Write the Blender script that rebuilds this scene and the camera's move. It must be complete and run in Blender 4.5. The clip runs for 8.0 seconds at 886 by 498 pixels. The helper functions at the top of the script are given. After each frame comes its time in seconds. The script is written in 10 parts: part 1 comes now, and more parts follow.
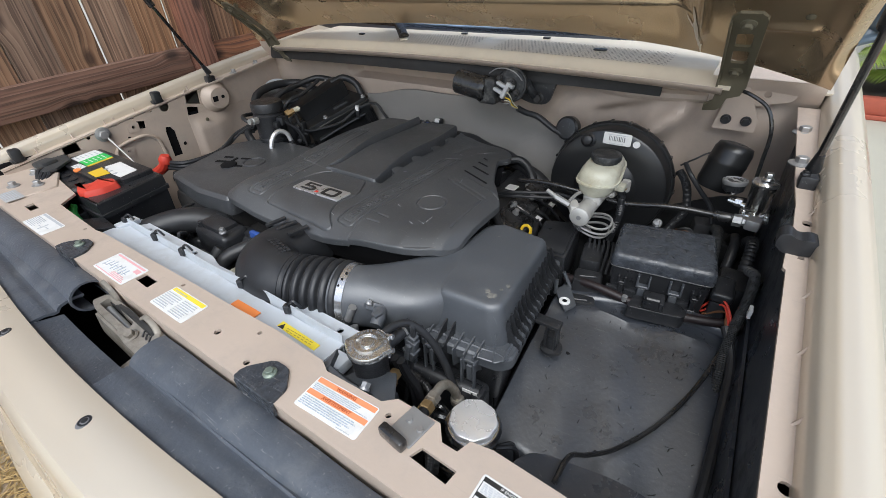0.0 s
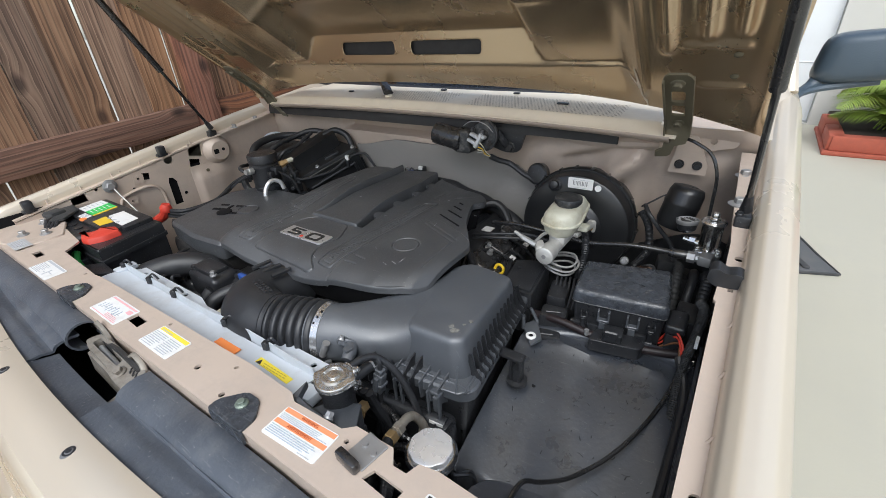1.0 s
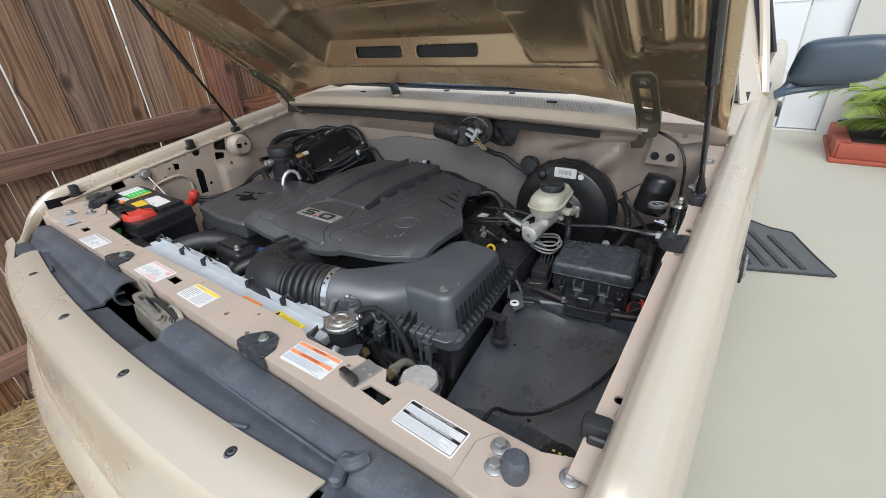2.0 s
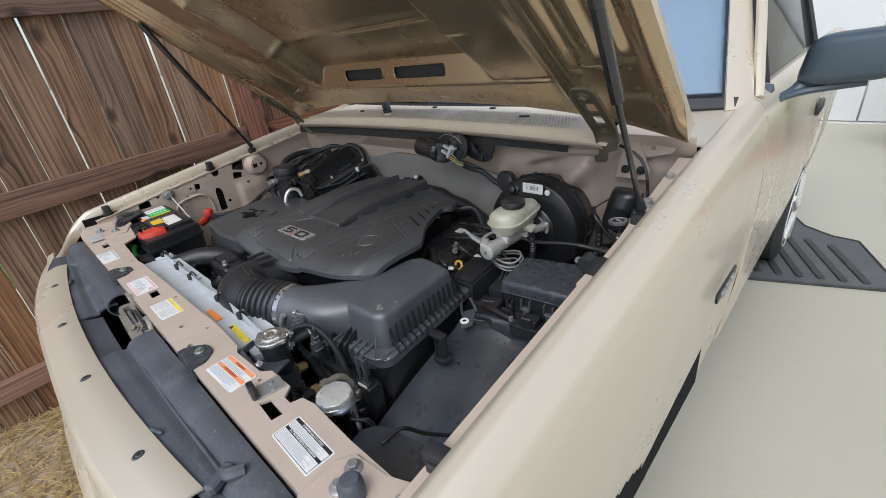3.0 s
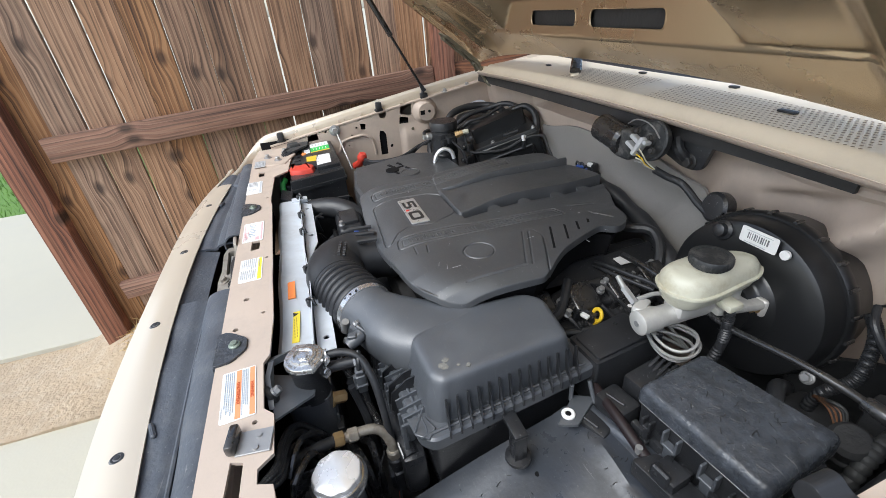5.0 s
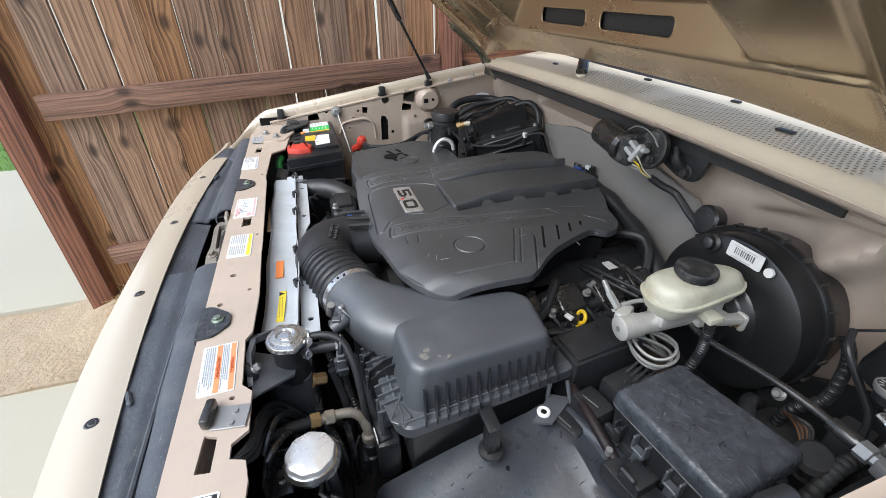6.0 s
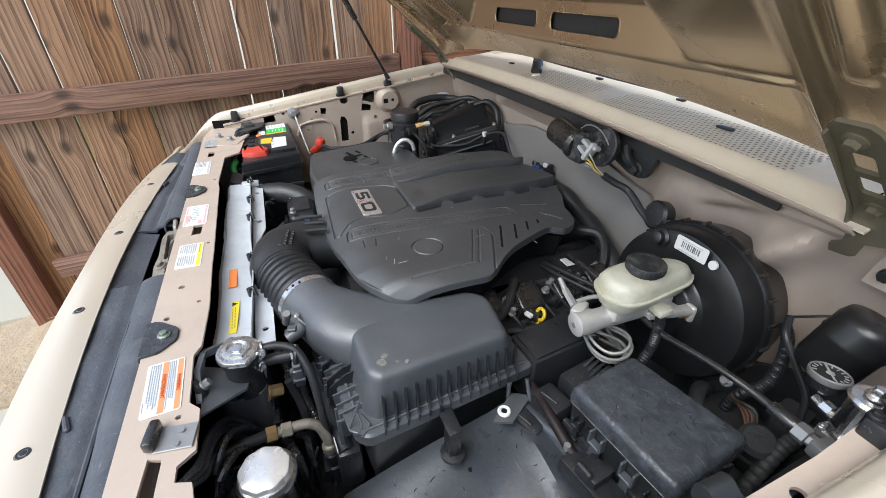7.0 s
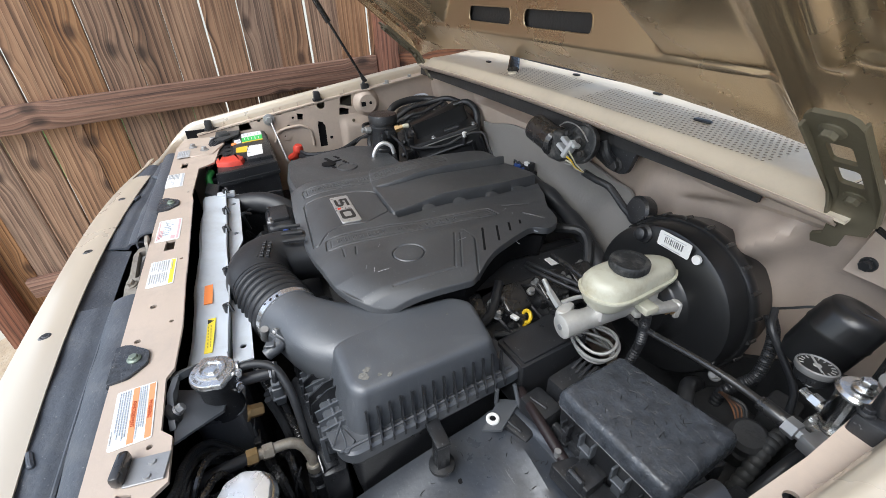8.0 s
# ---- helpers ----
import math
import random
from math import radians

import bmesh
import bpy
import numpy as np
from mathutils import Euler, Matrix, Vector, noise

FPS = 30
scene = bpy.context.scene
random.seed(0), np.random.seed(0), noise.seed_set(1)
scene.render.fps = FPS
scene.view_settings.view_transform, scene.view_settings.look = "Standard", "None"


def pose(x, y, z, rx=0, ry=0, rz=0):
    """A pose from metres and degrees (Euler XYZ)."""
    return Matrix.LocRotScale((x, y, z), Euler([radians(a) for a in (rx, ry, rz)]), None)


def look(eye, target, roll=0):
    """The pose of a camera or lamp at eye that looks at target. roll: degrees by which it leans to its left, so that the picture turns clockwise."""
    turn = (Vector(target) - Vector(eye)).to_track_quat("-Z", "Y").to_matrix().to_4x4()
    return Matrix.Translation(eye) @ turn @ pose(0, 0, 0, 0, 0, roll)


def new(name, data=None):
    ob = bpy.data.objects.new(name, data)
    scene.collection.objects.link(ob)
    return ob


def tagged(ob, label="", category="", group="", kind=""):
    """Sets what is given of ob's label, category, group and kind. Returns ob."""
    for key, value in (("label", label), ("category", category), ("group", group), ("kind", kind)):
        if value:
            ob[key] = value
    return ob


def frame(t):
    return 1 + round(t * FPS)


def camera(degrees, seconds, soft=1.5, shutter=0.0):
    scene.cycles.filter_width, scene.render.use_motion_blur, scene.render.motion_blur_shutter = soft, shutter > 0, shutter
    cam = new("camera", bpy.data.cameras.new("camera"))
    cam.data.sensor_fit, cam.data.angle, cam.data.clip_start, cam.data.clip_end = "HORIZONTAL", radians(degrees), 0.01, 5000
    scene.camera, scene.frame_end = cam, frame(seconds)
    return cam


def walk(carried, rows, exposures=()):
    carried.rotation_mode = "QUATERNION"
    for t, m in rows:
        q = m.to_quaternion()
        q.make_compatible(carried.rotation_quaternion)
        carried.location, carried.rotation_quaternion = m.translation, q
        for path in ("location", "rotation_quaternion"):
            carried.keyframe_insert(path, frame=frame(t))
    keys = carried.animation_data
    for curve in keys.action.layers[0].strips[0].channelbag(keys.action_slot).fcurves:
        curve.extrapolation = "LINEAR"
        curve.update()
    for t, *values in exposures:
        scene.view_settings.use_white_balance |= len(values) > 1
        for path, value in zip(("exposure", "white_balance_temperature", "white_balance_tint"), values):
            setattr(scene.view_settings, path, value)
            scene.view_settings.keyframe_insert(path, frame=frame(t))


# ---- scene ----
cam = camera(92.1, 8.0, 0.7)
PATH = [
    (0, (0.6453, -0.1537, 1.3091), (-0.4033, 1.3167, 0.0894), -2.6),
    (0.5, (0.6823, -0.1417, 1.3091), (-0.3717, 1.3636, 0.1363), -2.8),
    (1, (0.7216, -0.1591, 1.3331), (-0.4, 1.3941, 0.291), -3.6),
    (1.5, (0.7543, -0.2311, 1.3254), (-0.375, 1.3472, 0.3335), -4.6),
    (1.7, (0.7619, -0.2561, 1.3244), (-0.3608, 1.3189, 0.3194), -3.8),
    (2.8, (0.9995, -0.1341, 1.3385), (-0.4011, 1.2328, 0.3793), -6),
    (3, (0.9963, -0.1036, 1.3385), (-0.4186, 1.2535, 0.3837), -7.3),
    (3.5, (0.8775, -0.0327, 1.3353), (-0.4687, 1.3865, 0.3728), -2.4),
    (4, (0.7761, 0.0174, 1.3211), (-0.5646, 1.3701, 0.2594), 1.7),
    (4.5, (0.7837, 0.0992, 1.32), (-0.8175, 1.102, 0.2333), -1),
    (5, (0.824, 0.1624, 1.3244), (-0.9886, 0.6823, 0.23), -5.3),
    (5.2, (0.8284, 0.1722, 1.3135), (-0.9832, 0.6943, 0.2169), -3.9),
    (6.3, (0.8251, 0.1668, 1.3298), (-0.933, 0.739, 0.1755), 1.1),
    (6.5, (0.8273, 0.17, 1.3287), (-0.9156, 0.7935, 0.1777), 1.6),
    (7, (0.8262, 0.1908, 1.3298), (-0.9003, 0.8687, 0.1842), 0.1),
    (7.5, (0.8186, 0.2006, 1.3298), (-0.896, 0.9123, 0.1886), -0.8),
    (8, (0.8142, 0.2093, 1.3287), (-0.8905, 0.9396, 0.182), -1.5),
]
walk(cam, [(t, look(eye, target, roll)) for t, eye, target, roll in PATH],
     exposures=((0, 0.96), (0.5, 0.99), (1.0, 0.99), (1.5, 0.94), (2.8, 0.71), (3.5, 0.65), (4.0, 0.85), (4.5, 1.18), (5.2, 1.33), (6.3, 1.26), (7.0, 1.28), (8, 1.33)))

# ---- sky, sun and exposure ----
world = bpy.data.worlds.new("sky")
scene.world = world
world.use_nodes = True
wn, wl = world.node_tree.nodes, world.node_tree.links
sky = wn.new("ShaderNodeTexSky")
sky.sky_type = "NISHITA"
sky.sun_disc = False
sky.sun_elevation, sky.sun_rotation = radians(52), radians(150)
sky.air_density, sky.dust_density, sky.ozone_density = 1.0, 1.5, 1.0
soft_sky = wn.new("ShaderNodeHueSaturation")
soft_sky.inputs["Saturation"].default_value = 0.68
wl.new(sky.outputs["Color"], soft_sky.inputs["Color"])
wl.new(soft_sky.outputs["Color"], wn["Background"].inputs["Color"])
wn["Background"].inputs["Strength"].default_value = 0.11
sun = new("sun", bpy.data.lights.new("sun", "SUN"))
sun.data.energy, sun.data.angle, sun.data.color = 1.5, radians(50), (0.94, 0.985, 1.0)
sun.matrix_world = look((1.6, -3.2, 5.2), (0, 0.3, 0))

# ---- drawing space ----
# The plan is drawn with the radiator panel at height 1 and the truck's middle at x = 0; SPACE turns it into metres over the ground.
GROUND = 0.15
SPACE = Matrix.Scale(1.09, 4) @ Matrix.Translation((0, 0, -GROUND))
BASE = {}


def thing(name, base, label, category, group="", kind=""):
    ob = new(name)
    ob.empty_display_size = 0.05
    BASE[ob.name] = SPACE @ Vector(base)
    ob.location = BASE[ob.name]
    return tagged(ob, label, category, group, kind)


def finish(bm, name, material, angle=35):
    bmesh.ops.recalc_face_normals(bm, faces=bm.faces)
    me = bpy.data.meshes.new(name)
    bm.to_mesh(me)
    bm.free()
    me.materials.append(material)
    for p in me.polygons:
        p.use_smooth = True
    me.set_sharp_from_angle(angle=radians(angle))
    return me


def part(name, bm, material, parent, label="", angle=35):
    """One mesh object under a thing or under one of its parts."""
    me = finish(bm, name, material, angle)
    base = BASE[parent.name]
    me.transform(Matrix.Translation(-base) @ SPACE)
    ob = new(name, me)
    ob.parent = parent
    BASE[ob.name] = base
    return tagged(ob, label)


def solid(name, bm, material, label, category, group="", kind="", angle=35):
    """A thing that is one mesh."""
    me = finish(bm, name, material, angle)
    me.transform(SPACE)
    low = [min(v.co[i] for v in me.vertices) for i in range(3)]
    high = [max(v.co[i] for v in me.vertices) for i in range(3)]
    base = Vector(((low[0] + high[0]) / 2, (low[1] + high[1]) / 2, low[2]))
    me.transform(Matrix.Translation(-base))
    ob = new(name, me)
    ob.location = base
    BASE[ob.name] = base
    return tagged(ob, label, category, group, kind)


def join(bm, other):
    me = bpy.data.meshes.new("t")
    other.to_mesh(me)
    other.free()
    bm.from_mesh(me)
    bpy.data.meshes.remove(me)
    return bm


def B():
    return bmesh.new()


def box(bm, x0, x1, y0, y1, z0, z1, bevel=0.0, seg=2, turn=0.0, m=None):
    """A box with rounded edges, turned about its middle by degrees."""
    t = bmesh.new()
    bmesh.ops.create_cube(t, size=1)
    bmesh.ops.scale(t, vec=(x1 - x0, y1 - y0, z1 - z0), verts=t.verts)
    if bevel:
        bmesh.ops.bevel(t, geom=t.edges[:], offset=bevel, segments=seg, affect="EDGES", profile=0.5)
    mm = Matrix.Translation(((x0 + x1) / 2, (y0 + y1) / 2, (z0 + z1) / 2)) @ Matrix.Rotation(radians(turn), 4, "Z")
    bmesh.ops.transform(t, matrix=(m @ mm) if m else mm, verts=t.verts)
    return join(bm, t)


def prism(bm, outline, z0, z1, bevel=0.0, seg=2, taper=0.0, m=None):
    """An outline in x and y drawn up from z0 to z1; taper shrinks the top."""
    t = bmesh.new()
    n = len(outline)
    cx, cy = sum(p[0] for p in outline) / n, sum(p[1] for p in outline) / n
    low = [t.verts.new((x, y, z0)) for x, y in outline]
    top = [t.verts.new((cx + (x - cx) * (1 - taper), cy + (y - cy) * (1 - taper), z1)) for x, y in outline]
    t.faces.new(low[::-1])
    cap = t.faces.new(top)
    for i in range(n):
        t.faces.new((low[i], low[(i + 1) % n], top[(i + 1) % n], top[i]))
    if bevel:
        bmesh.ops.bevel(t, geom=list(cap.edges) + [e for e in t.edges if abs(e.verts[0].co.z - e.verts[1].co.z) > 1e-5], offset=bevel, segments=seg, affect="EDGES", profile=0.5, clamp_overlap=True)
    if m:
        bmesh.ops.transform(t, matrix=m, verts=t.verts)
    return join(bm, t)


def plate(bm, outline, holes, z0, z1, m=None):
    """A sheet with holes cut right through it."""
    t = bmesh.new()
    edges = []
    for loop in [outline] + list(holes):
        vs = [t.verts.new((x, y, z0)) for x, y in loop]
        edges += [t.edges.new((vs[i], vs[(i + 1) % len(vs)])) for i in range(len(vs))]
    bmesh.ops.triangle_fill(t, use_beauty=True, use_dissolve=False, edges=edges)
    r = bmesh.ops.extrude_face_region(t, geom=t.faces[:])
    bmesh.ops.translate(t, vec=(0, 0, z1 - z0), verts=[v for v in r["geom"] if isinstance(v, bmesh.types.BMVert)])
    if m:
        bmesh.ops.transform(t, matrix=m, verts=t.verts)
    return join(bm, t)


def ring(cx, cy, rx, ry=None, n=20, turn=0.0, power=2.0):
    """Points of a circle, an ellipse or, with a higher power, a rounded rectangle."""
    out = []
    for i in range(n):
        a = 2 * math.pi * i / n
        c, s = math.cos(a), math.sin(a)
        k = (abs(c) ** power + abs(s) ** power) ** (-1 / power)
        x, y = rx * c * k, (ry or rx) * s * k
        ca, sa = math.cos(radians(turn)), math.sin(radians(turn))
        out.append((cx + x * ca - y * sa, cy + x * sa + y * ca))
    return out


def spline(pts, k=6, closed=False):
    """A smooth line through the points."""
    P = [Vector(p) for p in pts]
    out, n = [], len(P)
    for i in range(n if closed else n - 1):
        a, b = P[i], P[(i + 1) % n]
        p0 = P[i - 1] if (i > 0 or closed) else a * 2 - b
        p3 = P[(i + 2) % n] if (i + 2 < n or closed) else b * 2 - a
        for j in range(k):
            u = j / k
            out.append(0.5 * (2 * a + (b - p0) * u + (2 * p0 - 5 * a + 4 * b - p3) * u * u + (3 * a - p0 - 3 * b + p3) * u ** 3))
    if not closed:
        out.append(P[-1])
    return out


def tube(bm, pts, r, seg=10, k=6, smooth=True, radius=None, flat=1.0):
    """A hose, cable or pipe along the points; radius(u) may vary its thickness."""
    P = spline(pts, k) if smooth and len(pts) > 2 else [Vector(p) for p in pts]
    n = len(P)
    rings, up = [], None
    for i, p in enumerate(P):
        d = (P[min(i + 1, n - 1)] - P[max(i - 1, 0)]).normalized()
        if up is None:
            up = d.orthogonal().normalized() if abs(d.z) > 0.9 else Vector((0, 0, 1)).cross(d).cross(d).normalized() * -1
        up = (up - d * up.dot(d)).normalized()
        side = d.cross(up)
        rr = radius(i / (n - 1)) if radius else r
        rings.append([bm.verts.new(p + (up * math.cos(a) * flat + side * math.sin(a)) * rr) for a in [2 * math.pi * j / seg for j in range(seg)]])
    for a, b in zip(rings, rings[1:]):
        for j in range(seg):
            bm.faces.new((a[j], a[(j + 1) % seg], b[(j + 1) % seg], b[j]))
    bm.faces.new(rings[0][::-1])
    bm.faces.new(rings[-1])
    return bm


def lathe(bm, profile, origin, axis=(0, 0, 1), seg=28, wave=None):
    """A turned body: (radius, height) pairs round an axis."""
    d = Vector(axis).normalized()
    turn = d.to_track_quat("Z", "Y").to_matrix()
    rows = []
    for r, h in profile:
        row = []
        for j in range(seg):
            a = 2 * math.pi * j / seg
            rr = r * (wave(a) if wave else 1)
            row.append(bm.verts.new(Vector(origin) + turn @ Vector((rr * math.cos(a), rr * math.sin(a), h))))
        rows.append(row)
    for a, b in zip(rows, rows[1:]):
        for j in range(seg):
            bm.faces.new((a[j], a[(j + 1) % seg], b[(j + 1) % seg], b[j]))
    bm.faces.new(rows[0][::-1])
    bm.faces.new(rows[-1])
    return bm


def rod(bm, a, b, r, seg=12, r2=None):
    d = Vector(b) - Vector(a)
    r2 = r if r2 is None else r2
    return lathe(bm, [(r, 0), (r2, d.length)], a, d, seg)


def sheet(bm, f, nu, nv, thick, skip=None, us=None, vs=None):
    """A surface f(u, v) given thickness along its normals; skip(u, v) leaves faces out."""
    us = us or [i / nu for i in range(nu + 1)]
    vs = vs or [j / nv for j in range(nv + 1)]
    t = bmesh.new()
    grid = [[t.verts.new(f(u, v)) for v in vs] for u in us]
    for i in range(len(us) - 1):
        for j in range(len(vs) - 1):
            if not (skip and skip((us[i] + us[i + 1]) / 2, (vs[j] + vs[j + 1]) / 2)):
                t.faces.new((grid[i][j], grid[i + 1][j], grid[i + 1][j + 1], grid[i][j + 1]))
    loose = [v for v in t.verts if not v.link_faces]
    bmesh.ops.delete(t, geom=loose, context="VERTS")
    t.normal_update()
    old = list(t.verts)
    back = {v: t.verts.new(v.co - v.normal * thick) for v in old}
    faces, border = list(t.faces), [e for e in t.edges if len(e.link_faces) == 1]
    for fc in faces:
        t.faces.new([back[v] for v in fc.verts][::-1])
    for e in border:
        a, b = e.verts
        t.faces.new((a, b, back[b], back[a]))
    return join(bm, t)


def bolt(bm, at, r=0.008, h=0.006, axis=(0, 0, 1), washer=1.6):
    """A flanged hexagon bolt."""
    if washer:
        lathe(bm, [(r * washer, 0), (r * washer, 0.0015), (r * 1.2, 0.003)], at, axis, 18)
    p = Vector(at) + Vector(axis).normalized() * (0.003 if washer else 0)
    lathe(bm, [(r, 0), (r, h * 0.85), (r * 0.85, h)], p, axis, 6)
    return bm


def step(a, b, x):
    u = min(1, max(0, (x - a) / (b - a)))
    return u * u * (3 - 2 * u)


def lettering(text, size, at, along, up, lift=0.0004, centre=True):
    """Flat letters of the built-in font as a bmesh, laid on a surface."""
    cu = bpy.data.curves.new("letters", "FONT")
    cu.body, cu.size = text, size
    cu.align_x, cu.align_y = ("CENTER" if centre else "LEFT"), "CENTER"
    cu.extrude, cu.resolution_u = lift, 3
    ob = bpy.data.objects.new("letters", cu)
    scene.collection.objects.link(ob)
    dg = bpy.context.evaluated_depsgraph_get()
    me = bpy.data.meshes.new_from_object(ob.evaluated_get(dg))
    bpy.data.objects.remove(ob)
    bpy.data.curves.remove(cu)
    x, y = Vector(along).normalized(), Vector(up).normalized()
    z = x.cross(y)
    me.transform(Matrix.Translation(at) @ Matrix((x, y, z)).transposed().to_4x4())
    bm = bmesh.new()
    bm.from_mesh(me)
    bpy.data.meshes.remove(me)
    return bm


def rounded(outline, r, n=4):
    """An outline with its corners cut round."""
    out, P = [], [Vector((*p, 0)) for p in outline]
    for i, p in enumerate(P):
        a, b = P[i - 1] - p, P[(i + 1) % len(P)] - p
        k = min(r, a.length * 0.45, b.length * 0.45)
        a, b = p + a.normalized() * k, p + b.normalized() * k
        for j in range(n + 1):
            u = j / n
            q = a * (1 - u) ** 2 + p * 2 * u * (1 - u) + b * u * u
            out.append((q.x, q.y))
    return out


def spline_flat(pts, k=5):
    """A smooth line in the plane."""
    return [(v.x, v.y) for v in spline([(*p, 0) for p in pts], k)]


def even(outline, n):
    """n points evenly spaced round an outline."""
    P = np.array(list(outline) + [outline[0]])
    d = np.concatenate([[0], np.cumsum(np.hypot(*np.diff(P, axis=0).T))])
    t = np.arange(n) * d[-1] / n
    return np.stack([np.interp(t, d, P[:, 0]), np.interp(t, d, P[:, 1])], 1)


def loft(bm, loops):
    """A skin over loops of points, closed at both ends."""
    rows = [[bm.verts.new(p) for p in loop] for loop in loops]
    n = len(rows[0])
    for a, b in zip(rows, rows[1:]):
        for j in range(n):
            bm.faces.new((a[j], a[(j + 1) % n], b[(j + 1) % n], b[j]))
    bm.faces.new(rows[0][::-1])
    bm.faces.new(rows[-1])
    return bm


def grow(outline, d):
    """The outline moved outwards by d."""
    n = len(outline)
    area = sum(outline[i][0] * outline[(i + 1) % n][1] - outline[(i + 1) % n][0] * outline[i][1] for i in range(n))
    s = 1 if area > 0 else -1
    out = []
    for i in range(n):
        a, b, c = Vector((*outline[i - 1], 0)), Vector((*outline[i], 0)), Vector((*outline[(i + 1) % n], 0))
        t = (c - a).normalized()
        out.append((b.x + t.y * d * s, b.y - t.x * d * s))
    return out


# ---- materials ----
def material(name, colour, rough=0.5, metal=0.0, vary=0.12, scale=14.0, grain=0.1, grain_scale=220.0, coat=0.0, dust=None, dust_amount=0.0, dust_scale=9.0, spec=0.5, bump_depth=0.002, specks=0.0, scratches=0.0):
    """A surface with mottling at a large scale, fine relief, and dust or stains with soft edges."""
    m = bpy.data.materials.new(name)
    m.use_nodes = True
    n, l = m.node_tree.nodes, m.node_tree.links
    b = n["Principled BSDF"]
    co = n.new("ShaderNodeTexCoord").outputs["Object"]
    big = n.new("ShaderNodeTexNoise")
    big.inputs["Scale"].default_value, big.inputs["Detail"].default_value, big.inputs["Roughness"].default_value = scale, 6, 0.6
    fine = n.new("ShaderNodeTexNoise")
    fine.inputs["Scale"].default_value, fine.inputs["Detail"].default_value = grain_scale, 3
    l.new(co, big.inputs["Vector"]), l.new(co, fine.inputs["Vector"])
    mix = n.new("ShaderNodeMix")
    mix.data_type = "RGBA"
    mix.inputs["A"].default_value = (*[c * (1 - vary) for c in colour], 1)
    mix.inputs["B"].default_value = (*[min(1, c * (1 + vary)) for c in colour], 1)
    l.new(big.outputs["Fac"], mix.inputs["Factor"])
    out = mix.outputs["Result"]
    rn = n.new("ShaderNodeMapRange")
    rn.inputs["From Min"].default_value, rn.inputs["From Max"].default_value = 0.3, 0.7
    rn.inputs["To Min"].default_value, rn.inputs["To Max"].default_value = max(0.02, rough - 0.07), min(1, rough + 0.09)
    l.new(big.outputs["Fac"], rn.inputs["Value"])
    rough_out = rn.outputs["Result"]
    if dust:
        d = n.new("ShaderNodeTexNoise")
        d.inputs["Scale"].default_value, d.inputs["Detail"].default_value, d.inputs["Roughness"].default_value = dust_scale, 8, 0.7
        l.new(co, d.inputs["Vector"])
        r = n.new("ShaderNodeMapRange")
        r.inputs["From Min"].default_value, r.inputs["From Max"].default_value, r.inputs["To Max"].default_value = 0.48, 0.72, dust_amount
        l.new(d.outputs["Fac"], r.inputs["Value"])
        dm = n.new("ShaderNodeMix")
        dm.data_type = "RGBA"
        dm.inputs["B"].default_value = (*dust, 1)
        l.new(out, dm.inputs["A"]), l.new(r.outputs["Result"], dm.inputs["Factor"])
        out = dm.outputs["Result"]
        rm = n.new("ShaderNodeMix")
        rm.inputs["B"].default_value = 0.85
        l.new(rough_out, rm.inputs["A"]), l.new(r.outputs["Result"], rm.inputs["Factor"])
        rough_out = rm.outputs["Result"]
    for amount, size, stretch in ((specks, 260.0, (1, 1, 1)), (scratches, 34.0, (1, 14, 1))):
        if amount:
            mp = n.new("ShaderNodeMapping")
            mp.inputs["Scale"].default_value, mp.inputs["Rotation"].default_value = stretch, (0, 0, 0.5)
            sp = n.new("ShaderNodeTexNoise")
            sp.inputs["Scale"].default_value, sp.inputs["Detail"].default_value = size, 2
            l.new(co, mp.inputs["Vector"]), l.new(mp.outputs[0], sp.inputs["Vector"])
            sr = n.new("ShaderNodeMapRange")
            sr.inputs["From Min"].default_value, sr.inputs["From Max"].default_value, sr.inputs["To Max"].default_value = 0.68, 0.74, amount
            l.new(sp.outputs["Fac"], sr.inputs["Value"])
            sm = n.new("ShaderNodeMix")
            sm.data_type = "RGBA"
            sm.inputs["B"].default_value = (0.21, 0.212, 0.214, 1)
            l.new(out, sm.inputs["A"]), l.new(sr.outputs["Result"], sm.inputs["Factor"])
            out = sm.outputs["Result"]
    l.new(out, b.inputs["Base Color"]), l.new(rough_out, b.inputs["Roughness"])
    b.inputs["Metallic"].default_value, b.inputs["Coat Weight"].default_value = metal, coat
    b.inputs["Coat Roughness"].default_value, b.inputs["Specular IOR Level"].default_value = 0.08, spec
    if grain:
        bump = n.new("ShaderNodeBump")
        bump.inputs["Strength"].default_value, bump.inputs["Distance"].default_value = grain, bump_depth
        l.new(fine.outputs["Fac"], bump.inputs["Height"]), l.new(bump.outputs["Normal"], b.inputs["Normal"])
    return m


def flat(name, colour, rough=0.5):
    return material(name, colour, rough, vary=0.06, scale=60, grain=0.03)


PAINT = material("champagne_paint", (0.63, 0.553, 0.447), 0.30, 0.28, 0.03, 3, 0.0, 700, coat=0.3, dust=(0.55, 0.49, 0.41), dust_amount=0.10, dust_scale=3)
BAY_PAINT = material("dull_beige_primer", (0.515, 0.422, 0.35), 0.42, 0.08, 0.10, 8, 0.06, 300, dust=(0.43, 0.36, 0.31), dust_amount=0.7, dust_scale=13, specks=0.0, scratches=0.12)
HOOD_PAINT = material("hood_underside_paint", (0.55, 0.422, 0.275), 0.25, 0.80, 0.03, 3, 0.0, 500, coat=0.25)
COWL_PAINT = material("cowl_paint", (0.78, 0.69, 0.55), 0.4, 0.1, 0.05, 8, 0.03, 400, dust=(0.5, 0.43, 0.35), dust_amount=0.3)
